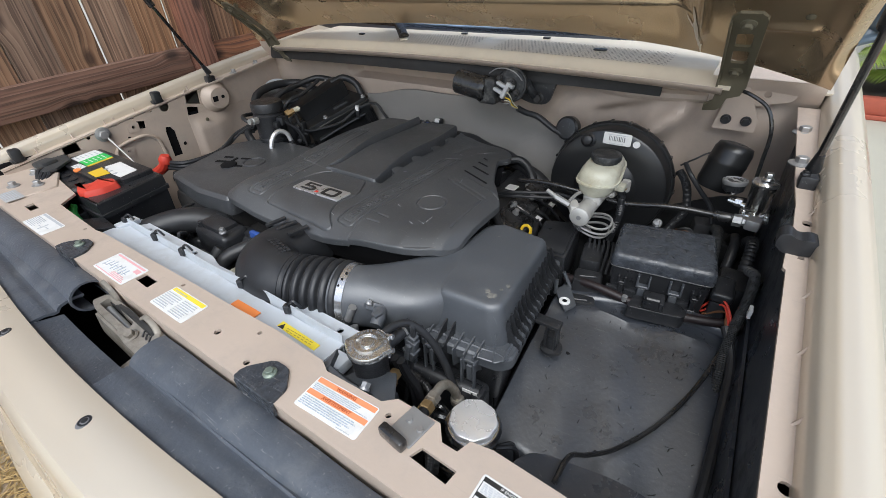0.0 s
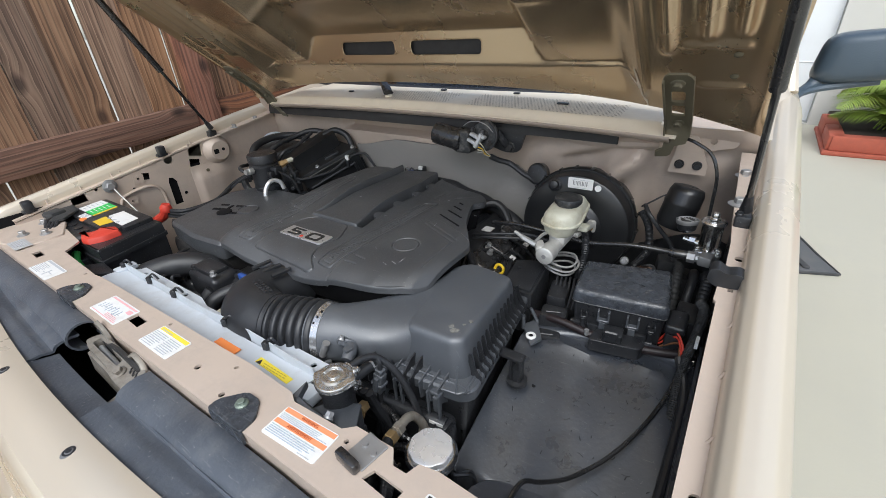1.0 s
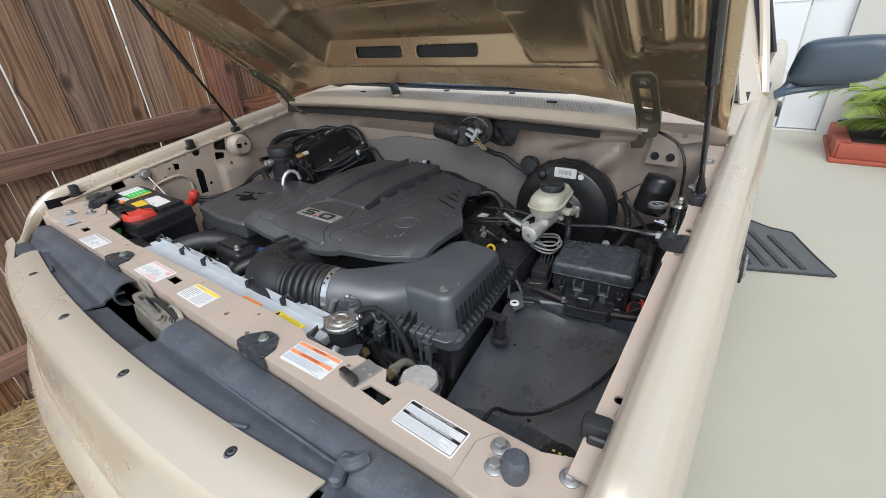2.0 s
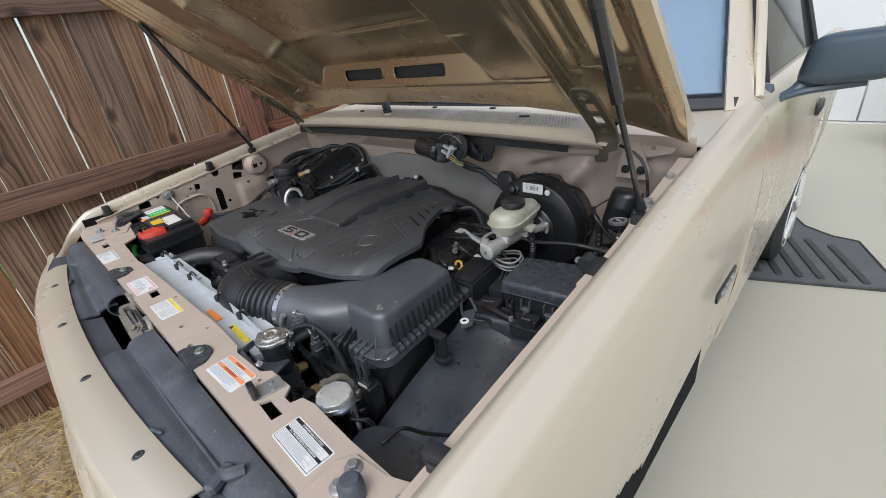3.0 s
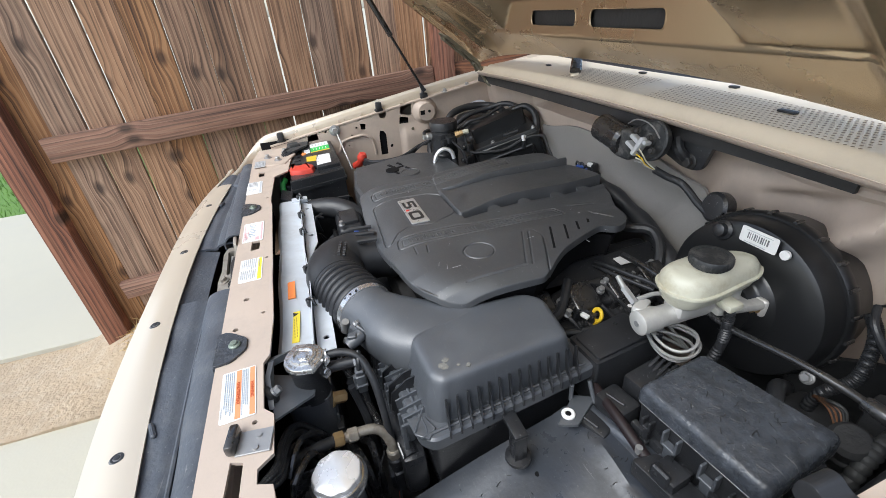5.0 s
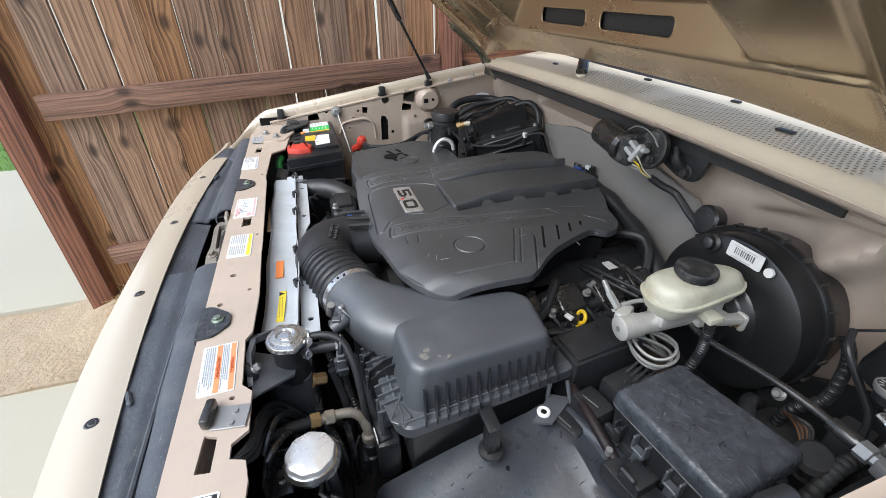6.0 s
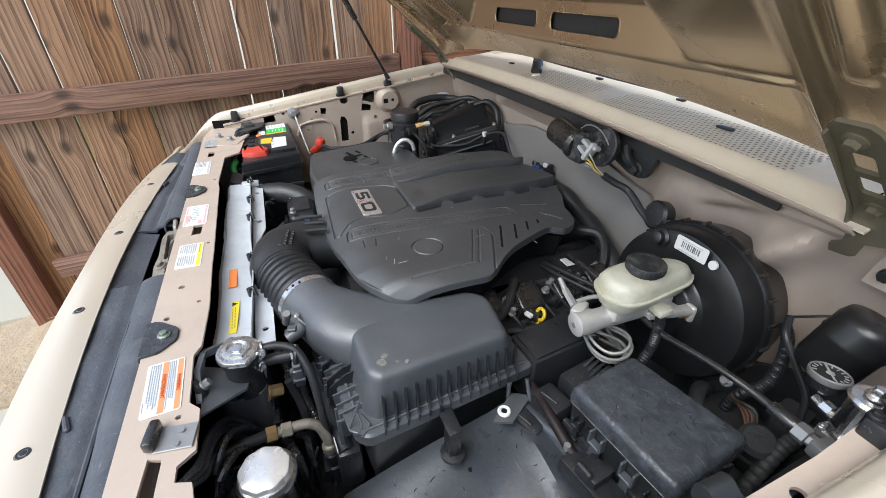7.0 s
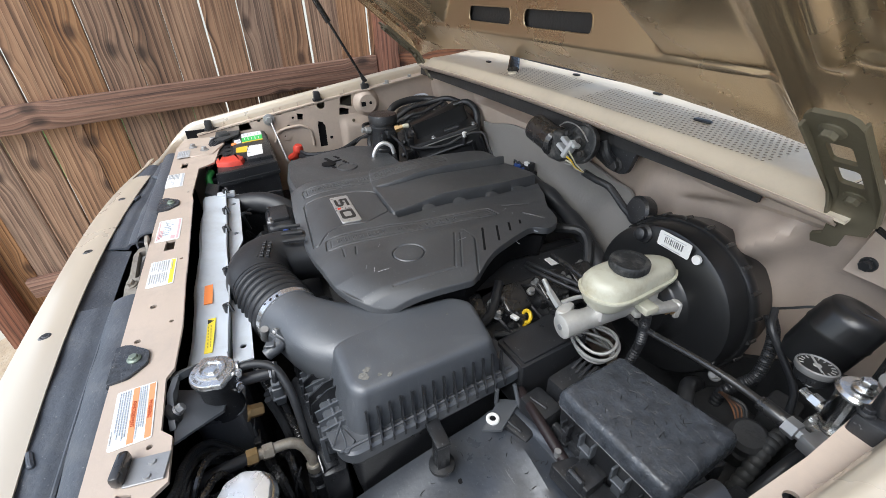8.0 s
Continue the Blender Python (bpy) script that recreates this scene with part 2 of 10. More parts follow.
COVER = material("black_moulded_plastic", (0.049, 0.052, 0.0565), 0.41, 0, 0.18, 18, 0.35, 900, spec=1.0, dust=(0.098, 0.103, 0.108), dust_amount=0.5, dust_scale=5, bump_depth=0.0008, specks=0.4, scratches=0.2)
AIRBOX = material("grey_black_plastic", (0.068, 0.075, 0.085), 0.41, 0, 0.18, 16, 0.25, 800, spec=1.0, dust=(0.125, 0.130, 0.136), dust_amount=0.6, dust_scale=6, bump_depth=0.0008, specks=0.25, scratches=0.2)
BLACK = material("black_plastic", (0.019, 0.020, 0.0225), 0.32, 0, 0.2, 25, 0.2, 500, dust=(0.050, 0.053, 0.057), dust_amount=0.35, dust_scale=20, specks=0.5)
RUBBER = material("weathered_rubber", (0.072, 0.082, 0.099), 0.46, 0, 0.30, 16, 0.45, 160, dust=(0.15, 0.155, 0.16), dust_amount=0.5, dust_scale=30, specks=0.8, scratches=0.4)
HOSE = material("black_hose_rubber", (0.021, 0.022, 0.0245), 0.42, 0, 0.2, 30, 0.1, 300, dust=(0.054, 0.057, 0.060), dust_amount=0.3, dust_scale=25)
SHEEN = material("black_enamel", (0.02, 0.02, 0.021), 0.22, 0, 0.1, 10, 0.02, 300, coat=0.6, dust=(0.06, 0.055, 0.05), dust_amount=0.3, dust_scale=30)
ENAMEL = material("satin_black_enamel", (0.012, 0.0125, 0.0135), 0.36, 0, 0.08, 6, 0.03, 300, coat=0.15)
GRIME = material("dark_engine_metal", (0.032, 0.031, 0.031), 0.55, 0.2, 0.4, 30, 0.4, 150, dust=(0.076, 0.073, 0.070), dust_amount=0.5, dust_scale=18)
BRAKE_LINE = material("dull_brake_line", (0.36, 0.36, 0.35), 0.45, 0.5, 0.2, 40)
FUSE_LID = material("scuffed_fuse_lid", (0.050, 0.056, 0.066), 0.21, 0, 0.8, 70, 0.8, 150, dust=(0.012, 0.013, 0.015), dust_amount=0.95, dust_scale=48, bump_depth=0.0011, specks=0.6, scratches=0.5)
LINER = material("worn_black_liner", (0.038, 0.044, 0.055), 0.30, 0, 0.6, 7, 0.3, 160, spec=1.0, dust=(0.016, 0.016, 0.017), dust_amount=0.85, dust_scale=11, bump_depth=0.0008, specks=0.4, scratches=0.35)
ALLOY = material("cast_aluminium", (0.62, 0.61, 0.58), 0.42, 0.45, 0.1, 20, 0.15, 400, dust=(0.3, 0.27, 0.24), dust_amount=0.4, dust_scale=16)
STEEL = material("zinc_steel", (0.36, 0.36, 0.36), 0.42, 0.6, 0.15, 40, 0.08, 500)
CLAMP_STEEL = material("bright_clamp_steel", (0.68, 0.68, 0.68), 0.25, 0.85, 0.05, 30, 0.02)
CHROME = material("polished_chrome", (0.62, 0.63, 0.64), 0.27, 1.0, 0.02, 6, 0.0)
RAD_GREY = material("grey_sheet_metal", (0.56, 0.60, 0.645), 0.45, 0.1, 0.06, 12, 0.05, 300, dust=(0.35, 0.33, 0.3), dust_amount=0.5)
BRASS = material("brass", (0.40, 0.27, 0.13), 0.42, 0.6, 0.25, 60)
TANK = material("yellowed_translucent_plastic", (0.55, 0.54, 0.44), 0.38, 0, 0.1, 14, 0.08, 200, dust=(0.36, 0.31, 0.2), dust_amount=0.75, dust_scale=22)
INSUL = material("grey_insulation_mat", (0.25, 0.236, 0.222), 0.7, 0, 0.12, 14, 0.4, 180, dust=(0.26, 0.24, 0.22), dust_amount=0.6, dust_scale=7)
HINGE = material("olive_hinge_steel", (0.155, 0.138, 0.095), 0.48, 0.3, 0.15, 20, 0.1, 200, dust=(0.20, 0.175, 0.13), dust_amount=0.5)
RED = flat("red_plastic", (0.55, 0.05, 0.03), 0.45)
ORANGE = flat("orange_print", (0.93, 0.28, 0.075), 0.5)
YELLOW = flat("yellow_print", (0.85, 0.68, 0.06), 0.5)
YELLOW_CAP = flat("yellow_plastic", (0.75, 0.5, 0.03), 0.4)
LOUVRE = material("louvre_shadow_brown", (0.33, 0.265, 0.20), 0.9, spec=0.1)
SKY_TONE = flat("pale_blue_sky_tone", (0.20, 0.25, 0.31), 0.45)
MAT_RIB = material("rubber_mat_bars", (0.03, 0.031, 0.033), 0.55, 0, 0.25, 14, 0.3, 160, dust=(0.12, 0.12, 0.12), dust_amount=0.5, dust_scale=12, specks=0.4)
GREEN = flat("green_print", (0.03, 0.5, 0.1), 0.5)
WHITE = material("white_label", (0.76, 0.76, 0.75), 0.4, 0, 0.08, 60, 0.05, 300, dust=(0.55, 0.52, 0.47), dust_amount=0.4, dust_scale=40)
INK = flat("black_print", (0.02, 0.02, 0.02), 0.5)
GREY_INK = flat("grey_print", (0.47, 0.49, 0.52), 0.5)
CAP_STEEL = material("stamped_cap_steel", (0.72, 0.72, 0.71), 0.22, 0.92, 0.1, 40, 0.1, 300)
DUSTY_SHADE = material("dusty_shade_dark", (0.028, 0.029, 0.031), 0.7, 0, 0.3, 18, 0.5, 160, dust=(0.045, 0.045, 0.046), dust_amount=0.6, dust_scale=20)
LOOM = material("dusty_grey_loom", (0.034, 0.035, 0.036), 0.55, 0, 0.3, 40, 0.2, 300, dust=(0.085, 0.084, 0.080), dust_amount=0.6, dust_scale=50)
GREEN_ZINC = material("greenish_zinc", (0.20, 0.24, 0.20), 0.45, 0.4, 0.2, 60, 0.1)
LATCH_STEEL = material("dirty_latch_steel", (0.27, 0.245, 0.21), 0.5, 0.4, 0.3, 40, 0.2, 300, dust=(0.09, 0.06, 0.04), dust_amount=0.6, dust_scale=30)
DULL_PIPE = material("tarnished_pipe", (0.42, 0.385, 0.33), 0.38, 0.6, 0.25, 50, 0.1, 300, dust=(0.22, 0.17, 0.12), dust_amount=0.6, dust_scale=40)
GAUGE_INK = flat("faded_gauge_print", (0.33, 0.33, 0.32), 0.6)
GEAR_GREY = material("weathered_gear_case", (0.028, 0.030, 0.032), 0.5, 0.2, 0.3, 40, 0.3, 200, dust=(0.2, 0.195, 0.185), dust_amount=0.75, dust_scale=60)
PLUG_GREY = flat("grey_plug", (0.42, 0.43, 0.44), 0.5)
LOCK_GREY = flat("dull_grey_plastic", (0.16, 0.16, 0.165), 0.5)
FADED_ORANGE = flat("faded_orange_print", (0.80, 0.30, 0.14), 0.5)
RUST_INK = flat("dark_orange_print", (0.42, 0.07, 0.02), 0.5)
BLUE_INK = flat("pale_blue_print", (0.40, 0.46, 0.53), 0.5)
PINK = flat("pink_print", (0.78, 0.42, 0.44), 0.5)
BLUE = flat("blue_plastic", (0.03, 0.08, 0.3), 0.4)
BADGE = material("satin_badge_metal", (0.62, 0.62, 0.62), 0.3, 0.7, 0.05, 30, 0.05)
COPPER_WIRE = flat("copper_brown_wire", (0.17, 0.075, 0.034), 0.5)
# near-black that puts the shade of gaps, wells, holes and slots into colour
VOID_SHADE = material("void_shade_black", (0.010, 0.010, 0.011), 0.85, 0, 0.2, 20, 0.2, 100, spec=0.12)


def wood(name, light, dark):
    """Weathered timber: long grain along z, knots, and a tint of its own for every board."""
    m = bpy.data.materials.new(name)
    m.use_nodes = True
    n, l = m.node_tree.nodes, m.node_tree.links
    b = n["Principled BSDF"]
    co = n.new("ShaderNodeTexCoord").outputs["Object"]
    info = n.new("ShaderNodeObjectInfo")
    shift = n.new("ShaderNodeVectorMath")
    shift.operation = "MULTIPLY_ADD"
    shift.inputs[1].default_value = (1, 1, 1)
    off = n.new("ShaderNodeCombineXYZ")
    times = n.new("ShaderNodeMath")
    times.operation, times.inputs[1].default_value = "MULTIPLY", 37.0
    l.new(info.outputs["Random"], times.inputs[0])
    for i in range(3):
        l.new(times.outputs[0], off.inputs[i])
    l.new(co, shift.inputs[0]), l.new(off.outputs[0], shift.inputs[2])
    stretch = n.new("ShaderNodeMapping")
    stretch.inputs["Scale"].default_value = (30, 30, 0.9)
    l.new(shift.outputs[0], stretch.inputs["Vector"])
    warp = n.new("ShaderNodeTexNoise")
    warp.inputs["Scale"].default_value, warp.inputs["Detail"].default_value = 5, 2
    l.new(shift.outputs[0], warp.inputs["Vector"])
    add = n.new("ShaderNodeMix")
    add.data_type, add.blend_type = "RGBA", "LINEAR_LIGHT"
    add.inputs["Factor"].default_value = 1.0
    l.new(stretch.outputs[0], add.inputs["A"]), l.new(warp.outputs["Color"], add.inputs["B"])
    # knots: about one to each stretch of board
    apart, flat_co = n.new("ShaderNodeSeparateXYZ"), n.new("ShaderNodeCombineXYZ")
    l.new(shift.outputs[0], apart.inputs[0])
    l.new(apart.outputs["Y"], flat_co.inputs["X"]), l.new(apart.outputs["Z"], flat_co.inputs["Y"])
    km = n.new("ShaderNodeMapping")
    km.inputs["Scale"].default_value = (5.6, 3.3, 1)
    knots = n.new("ShaderNodeTexVoronoi")
    knots.voronoi_dimensions = "2D"
    knots.inputs["Scale"].default_value = 1.0
    l.new(flat_co.outputs[0], km.inputs["Vector"]), l.new(km.outputs[0], knots.inputs["Vector"])
    # growth rings: bands across the board, drawn out along it and bent round the knots
    swell = n.new("ShaderNodeMapRange")
    swell.interpolation_type = "SMOOTHSTEP"
    swell.inputs["From Min"].default_value, swell.inputs["From Max"].default_value = 0.0, 0.30
    swell.inputs["To Min"].default_value, swell.inputs["To Max"].default_value = 0.016, 0.0
    l.new(knots.outputs["Distance"], swell.inputs["Value"])
    bend = n.new("ShaderNodeTexNoise")
    bend.inputs["Scale"].default_value, bend.inputs["Detail"].default_value = 1.0, 3
    bm_ = n.new("ShaderNodeMapping")
    bm_.inputs["Scale"].default_value = (9, 9, 1.3)
    l.new(shift.outputs[0], bm_.inputs["Vector"]), l.new(bm_.outputs[0], bend.inputs["Vector"])
    sway = n.new("ShaderNodeVectorMath")
    sway.operation = "MULTIPLY_ADD"
    sway.inputs[1].default_value = (0.0, 0.020, 0.0)
    l.new(bend.outputs["Color"], sway.inputs[0]), l.new(shift.outputs[0], sway.inputs[2])
    push, round_knot = n.new("ShaderNodeCombineXYZ"), n.new("ShaderNodeVectorMath")
    l.new(swell.outputs["Result"], push.inputs["Y"])
    l.new(sway.outputs[0], round_knot.inputs[0]), l.new(push.outputs[0], round_knot.inputs[1])
    long = n.new("ShaderNodeMapping")
    long.inputs["Scale"].default_value = (0.2, 1, 0.02)
    l.new(round_knot.outputs[0], long.inputs["Vector"])
    g = n.new("ShaderNodeTexWave")
    g.wave_type, g.bands_direction, g.wave_profile = "BANDS", "Y", "SAW"
    g.inputs["Scale"].default_value, g.inputs["Distortion"].default_value = 17.0, 2.2
    g.inputs["Detail"].default_value, g.inputs["Detail Scale"].default_value, g.inputs["Detail Roughness"].default_value = 3.0, 1.4, 0.6
    l.new(long.outputs[0], g.inputs["Vector"])
    blot = n.new("ShaderNodeTexNoise")
    blot.inputs["Scale"].default_value, blot.inputs["Detail"].default_value = 0.6, 5
    l.new(add.outputs["Result"], blot.inputs["Vector"])
    both = n.new("ShaderNodeMix")
    both.inputs["Factor"].default_value = 0.30
    l.new(blot.outputs["Fac"], both.inputs["A"]), l.new(g.outputs["Fac"], both.inputs["B"])
    fibre = n.new("ShaderNodeMapping")
    fibre.inputs["Scale"].default_value = (150, 150, 2.6)
    l.new(round_knot.outputs[0], fibre.inputs["Vector"])
    fn = n.new("ShaderNodeTexNoise")
    fn.inputs["Scale"].default_value, fn.inputs["Detail"].default_value = 1.0, 4
    l.new(fibre.outputs[0], fn.inputs["Vector"])
    ramp = n.new("ShaderNodeValToRGB")
    ramp.color_ramp.elements[0].position, ramp.color_ramp.elements[0].color = 0.26, (*dark, 1)
    ramp.color_ramp.elements[1].position, ramp.color_ramp.elements[1].color = 0.66, (*light, 1)
    warm = ramp.color_ramp.elements.new(0.46)
    warm.color = (*[0.55 * a + 0.45 * b for a, b in zip(light, (dark[0] * 2.2, dark[1] * 1.6, dark[2] * 1.1))], 1)
    l.new(both.outputs["Result"], ramp.inputs["Fac"])
    kr = n.new("ShaderNodeMapRange")
    kr.inputs["From Min"].default_value, kr.inputs["From Max"].default_value = 0.045, 0.13
    kr.inputs["To Min"].default_value, kr.inputs["To Max"].default_value = 0.85, 0.0
    l.new(knots.outputs["Distance"], kr.inputs["Value"])
    km2 = n.new("ShaderNodeMix")
    km2.data_type = "RGBA"
    km2.inputs["B"].default_value = (0.052, 0.025, 0.014, 1)
    l.new(ramp.outputs["Color"], km2.inputs["A"]), l.new(kr.outputs["Result"], km2.inputs["Factor"])
    # each board is greyer or redder than its neighbour
    hs = n.new("ShaderNodeHueSaturation")
    sr = n.new("ShaderNodeMapRange")
    sr.inputs["To Min"].default_value, sr.inputs["To Max"].default_value = 0.78, 1.12
    vr = n.new("ShaderNodeMapRange")
    vr.inputs["To Min"].default_value, vr.inputs["To Max"].default_value = 0.70, 1.08
    l.new(info.outputs["Random"], sr.inputs["Value"])
    frac = n.new("ShaderNodeMath")
    frac.operation = "FRACT"
    l.new(times.outputs[0], frac.inputs[0]), l.new(frac.outputs[0], vr.inputs["Value"])
    l.new(sr.outputs["Result"], hs.inputs["Saturation"]), l.new(vr.outputs["Result"], hs.inputs["Value"])
    l.new(km2.outputs["Result"], hs.inputs["Color"])
    fm = n.new("ShaderNodeMix")
    fm.data_type, fm.blend_type = "RGBA", "MULTIPLY"
    fm.inputs["Factor"].default_value = 0.8
    fr = n.new("ShaderNodeMapRange")
    fr.inputs["From Min"].default_value, fr.inputs["From Max"].default_value, fr.inputs["To Min"].default_value = 0.34, 0.56, 0.32
    l.new(fn.outputs["Fac"], fr.inputs["Value"])
    l.new(hs.outputs["Color"], fm.inputs["A"]), l.new(fr.outputs["Result"], fm.inputs["B"])
    l.new(fm.outputs["Result"], b.inputs["Base Color"])
    b.inputs["Roughness"].default_value = 0.78
    bump = n.new("ShaderNodeBump")
    bump.inputs["Strength"].default_value, bump.inputs["Distance"].default_value = 0.5, 0.003
    l.new(fn.outputs["Fac"], bump.inputs["Height"]), l.new(bump.outputs["Normal"], b.inputs["Normal"])
    return m


PICKET = wood("weathered_fence_wood", (0.36, 0.205, 0.112), (0.075, 0.037, 0.021))
RAIL = wood("fence_rail_wood", (0.33, 0.17, 0.105), (0.11, 0.051, 0.033))
POST = wood("red_stained_post_wood", (0.33, 0.145, 0.085), (0.13, 0.05, 0.032))
CONCRETE = material("pale_concrete", (0.462, 0.438, 0.357), 0.8, 0, 0.07, 1.3, 0.25, 90, dust=(0.44, 0.42, 0.36), dust_amount=0.5, dust_scale=2.2)
DIRT = material("sandy_dirt", (0.37, 0.287, 0.196), 0.95, 0, 0.3, 9, 0.9, 60, dust=(0.45, 0.375, 0.28), dust_amount=0.7, dust_scale=16, bump_depth=0.01)
STRAW = material("dry_straw", (0.55, 0.40, 0.19), 0.8, 0, 0.3, 40, 0.1)
GRASS = material("lawn_green", (0.10, 0.20, 0.035), 0.8, 0, 0.4, 20, 0.5, 90)
WALL = material("painted_stucco", (0.55, 0.53, 0.49), 0.85, 0, 0.05, 3, 0.4, 70)
DOOR_WHITE = material("white_painted_door", (0.72, 0.73, 0.74), 0.55, 0, 0.04, 4, 0.05)
BRICK = material("red_brick", (0.36, 0.085, 0.05), 0.8, 0, 0.25, 20, 0.4, 120)
SOIL = material("dark_soil", (0.03, 0.022, 0.015), 0.95, 0, 0.3, 20, 0.8, 60)
FROND = material("palm_leaf", (0.22, 0.31, 0.045), 0.45, 0, 0.35, 9, 0.05)
MAT = material("rubber_floor_mat", (0.085, 0.09, 0.095), 0.6, 0, 0.25, 10, 0.3, 160, dust=(0.16, 0.15, 0.14), dust_amount=0.5, dust_scale=7, specks=0.5)
MIRROR_CAP = material("grey_blue_mirror_plastic", (0.058, 0.082, 0.105), 0.33, 0, 0.1, 8, 0.25, 400, dust=(0.1, 0.1, 0.1), dust_amount=0.3)
TYRE = material("tyre_rubber", (0.02, 0.02, 0.02), 0.75, 0, 0.2, 20, 0.3)


def glass(name, tint, rough=0.02, ior=1.45):
    m = bpy.data.materials.new(name)
    m.use_nodes = True
    b = m.node_tree.nodes["Principled BSDF"]
    b.inputs["Base Color"].default_value = (*tint, 1)
    b.inputs["Roughness"].default_value, b.inputs["Transmission Weight"].default_value, b.inputs["IOR"].default_value = rough, 1.0, ior
    return m


GLASS = glass("clear_bowl_glass", (0.9, 0.9, 0.88))
WINDOW = glass("tinted_windscreen_glass", (0.75, 0.82, 0.88))
SIDE_GLASS = glass("dark_side_glass", (0.10, 0.11, 0.11), 0.03, 1.15)

# ---- ground ----
bm = B()
box(bm, -900, 900, -900, 900, GROUND - 0.5, GROUND - 0.012)
solid("ground", bm, CONCRETE, "pale concrete and earth ground reaching far off", "ground", kind="structure")
bm = B()
box(bm, -0.68, 5.5, -6, 5.95, GROUND - 0.06, GROUND, 0.004)
solid("pavement", bm, CONCRETE, "smooth pale concrete driveway slab", "driveway", kind="structure")
bm = B()


def dirt(u, v):
    x, y = -1.75 + 1.09 * u, -3.2 + 5.5 * v
    rise = 0.13 * step(-0.75, -1.05, x) * step(-1.1, -0.5, y) * (1 - step(-1.15, -1.4, x))
    return (x, y, GROUND + 0.012 + rise + 0.010 * noise.noise(Vector((x * 7, y * 7, 0))))


sheet(bm, dirt, 26, 90, 0.08)
solid("ground", bm, DIRT, "strip of sandy dirt beside the fence", "dirt", kind="structure")
bm = B()
box(bm, -3.2, -1.16, -4.5, -0.89, GROUND - 0.05, GROUND + 0.035, 0.008)
solid("pavement", bm, CONCRETE, "raised pale concrete path slab beyond the fence end", "path", kind="structure")
bm = B()
random.seed(4)
for i in range(5200):
    x, y = -3.25 - random.random() * 2.2, -4.4 + random.random() * 4.2
    h = 0.03 + random.random() * 0.04
    a = random.random() * 6.28
    dx, dy = 0.004 * math.cos(a), 0.004 * math.sin(a)
    lx, ly = random.uniform(-0.02, 0.02), random.uniform(-0.02, 0.02)
    vs = [bm.verts.new(p) for p in ((x - dx, y - dy, GROUND), (x + dx, y + dy, GROUND), (x + lx, y + ly, GROUND + h))]
    bm.faces.new(vs)
box(bm, -5.5, -3.21, -4.5, -0.2, GROUND - 0.05, GROUND + 0.004)
solid("grass", bm, GRASS, "bright green lawn beyond the concrete path", "grass", kind="stuff")
bm = B()
for i in range(3200):
    x, y = -0.70 - random.random() * 0.36, -0.75 + random.random() * 0.95
    z = dirt((x + 1.75) / 1.09, (y + 3.2) / 5.5)[2]
    a, L = random.random() * 6.28, random.uniform(0.02, 0.075)
    p = Vector((x, y, z + random.uniform(0.0, 0.02)))
    d = Vector((math.cos(a), math.sin(a), random.uniform(-0.25, 0.35))) * L
    s = Vector((-math.sin(a), math.cos(a), 0)) * 0.0019
    vs = [bm.verts.new(q) for q in (p - s, p + s, p + d + s * 0.4, p + d - s * 0.4)]
    bm.faces.new(vs)
    up = Vector((0, 0, 0.0016))
    bm.faces.new([bm.verts.new(q) for q in (p - up, p + up, p + d + up * 0.4, p + d - up * 0.4)])
solid("straw", bm, STRAW, "scattered dry straw and dead grass on the dirt", "straw", kind="stuff")

# ---- fence ----
FENCE_X = -1.07
fence = thing("fence", (FENCE_X, 0.2, GROUND), "weathered brown wooden picket fence with red stained posts", "fence")
bm = B()
box(bm, -0.008, 0.008, -0.0556, 0.0556, 0, 1.75, 0.0015, 1)
picket_mesh = finish(bm, "picket", PICKET)
picket_mesh.transform(Matrix.Scale(1.09, 4))
random.seed(8)
gap_y = -0.003
for i in range(-7, 14):
    y = gap_y + (i + 0.5) * 0.1145
    if y < -0.78 or y > 1.5:
        continue
    ob = new("picket", picket_mesh)
    ob.parent = fence
    ob.location = SPACE @ Vector((FENCE_X - 0.024 + random.uniform(-0.002, 0.002), y, 0.2 + random.uniform(-0.01, 0.01))) - BASE[fence.name]
    ob.rotation_euler = (radians(random.uniform(-0.25, 0.25)), 0, radians(random.uniform(-1, 1)))


def rail(z_low, z_high, h, y0=-0.72, y1=0.70):
    bm = B()
    box(bm, -0.016, 0.016, -(y1 - y0) / 2, (y1 - y0) / 2, -h / 2, h / 2, 0.003, 2)
    me = finish(bm, "rail", RAIL)
    me.transform(Matrix.Rotation(radians(90), 4, "X"))
    me.transform(Matrix.Scale(1.09, 4))
    ob = new("rail", me)
    ob.parent = fence
    ob.location = SPACE @ Vector((FENCE_X, (y0 + y1) / 2, (z_low + z_high) / 2)) - BASE[fence.name]
    ob.rotation_euler = (math.atan2(z_high - z_low, y1 - y0) - radians(90), 0, 0)


rail(1.022, 1.094, 0.085)
rail(1.094, 1.13, 0.085, 0.79, 1.7)
rail(0.43, 0.50, 0.075)
rail(1.60, 1.655, 0.085)
for y, w in ((-0.815, 0.09), (0.745, 0.085), (-2.5, 0.09)):
    bm = B()
    box(bm, FENCE_X - 0.045, FENCE_X + 0.035, y - w / 2, y + w / 2, GROUND - 0.05, 1.95, 0.004, 2)
    part("post", bm, POST, fence, "dark red stained square post")

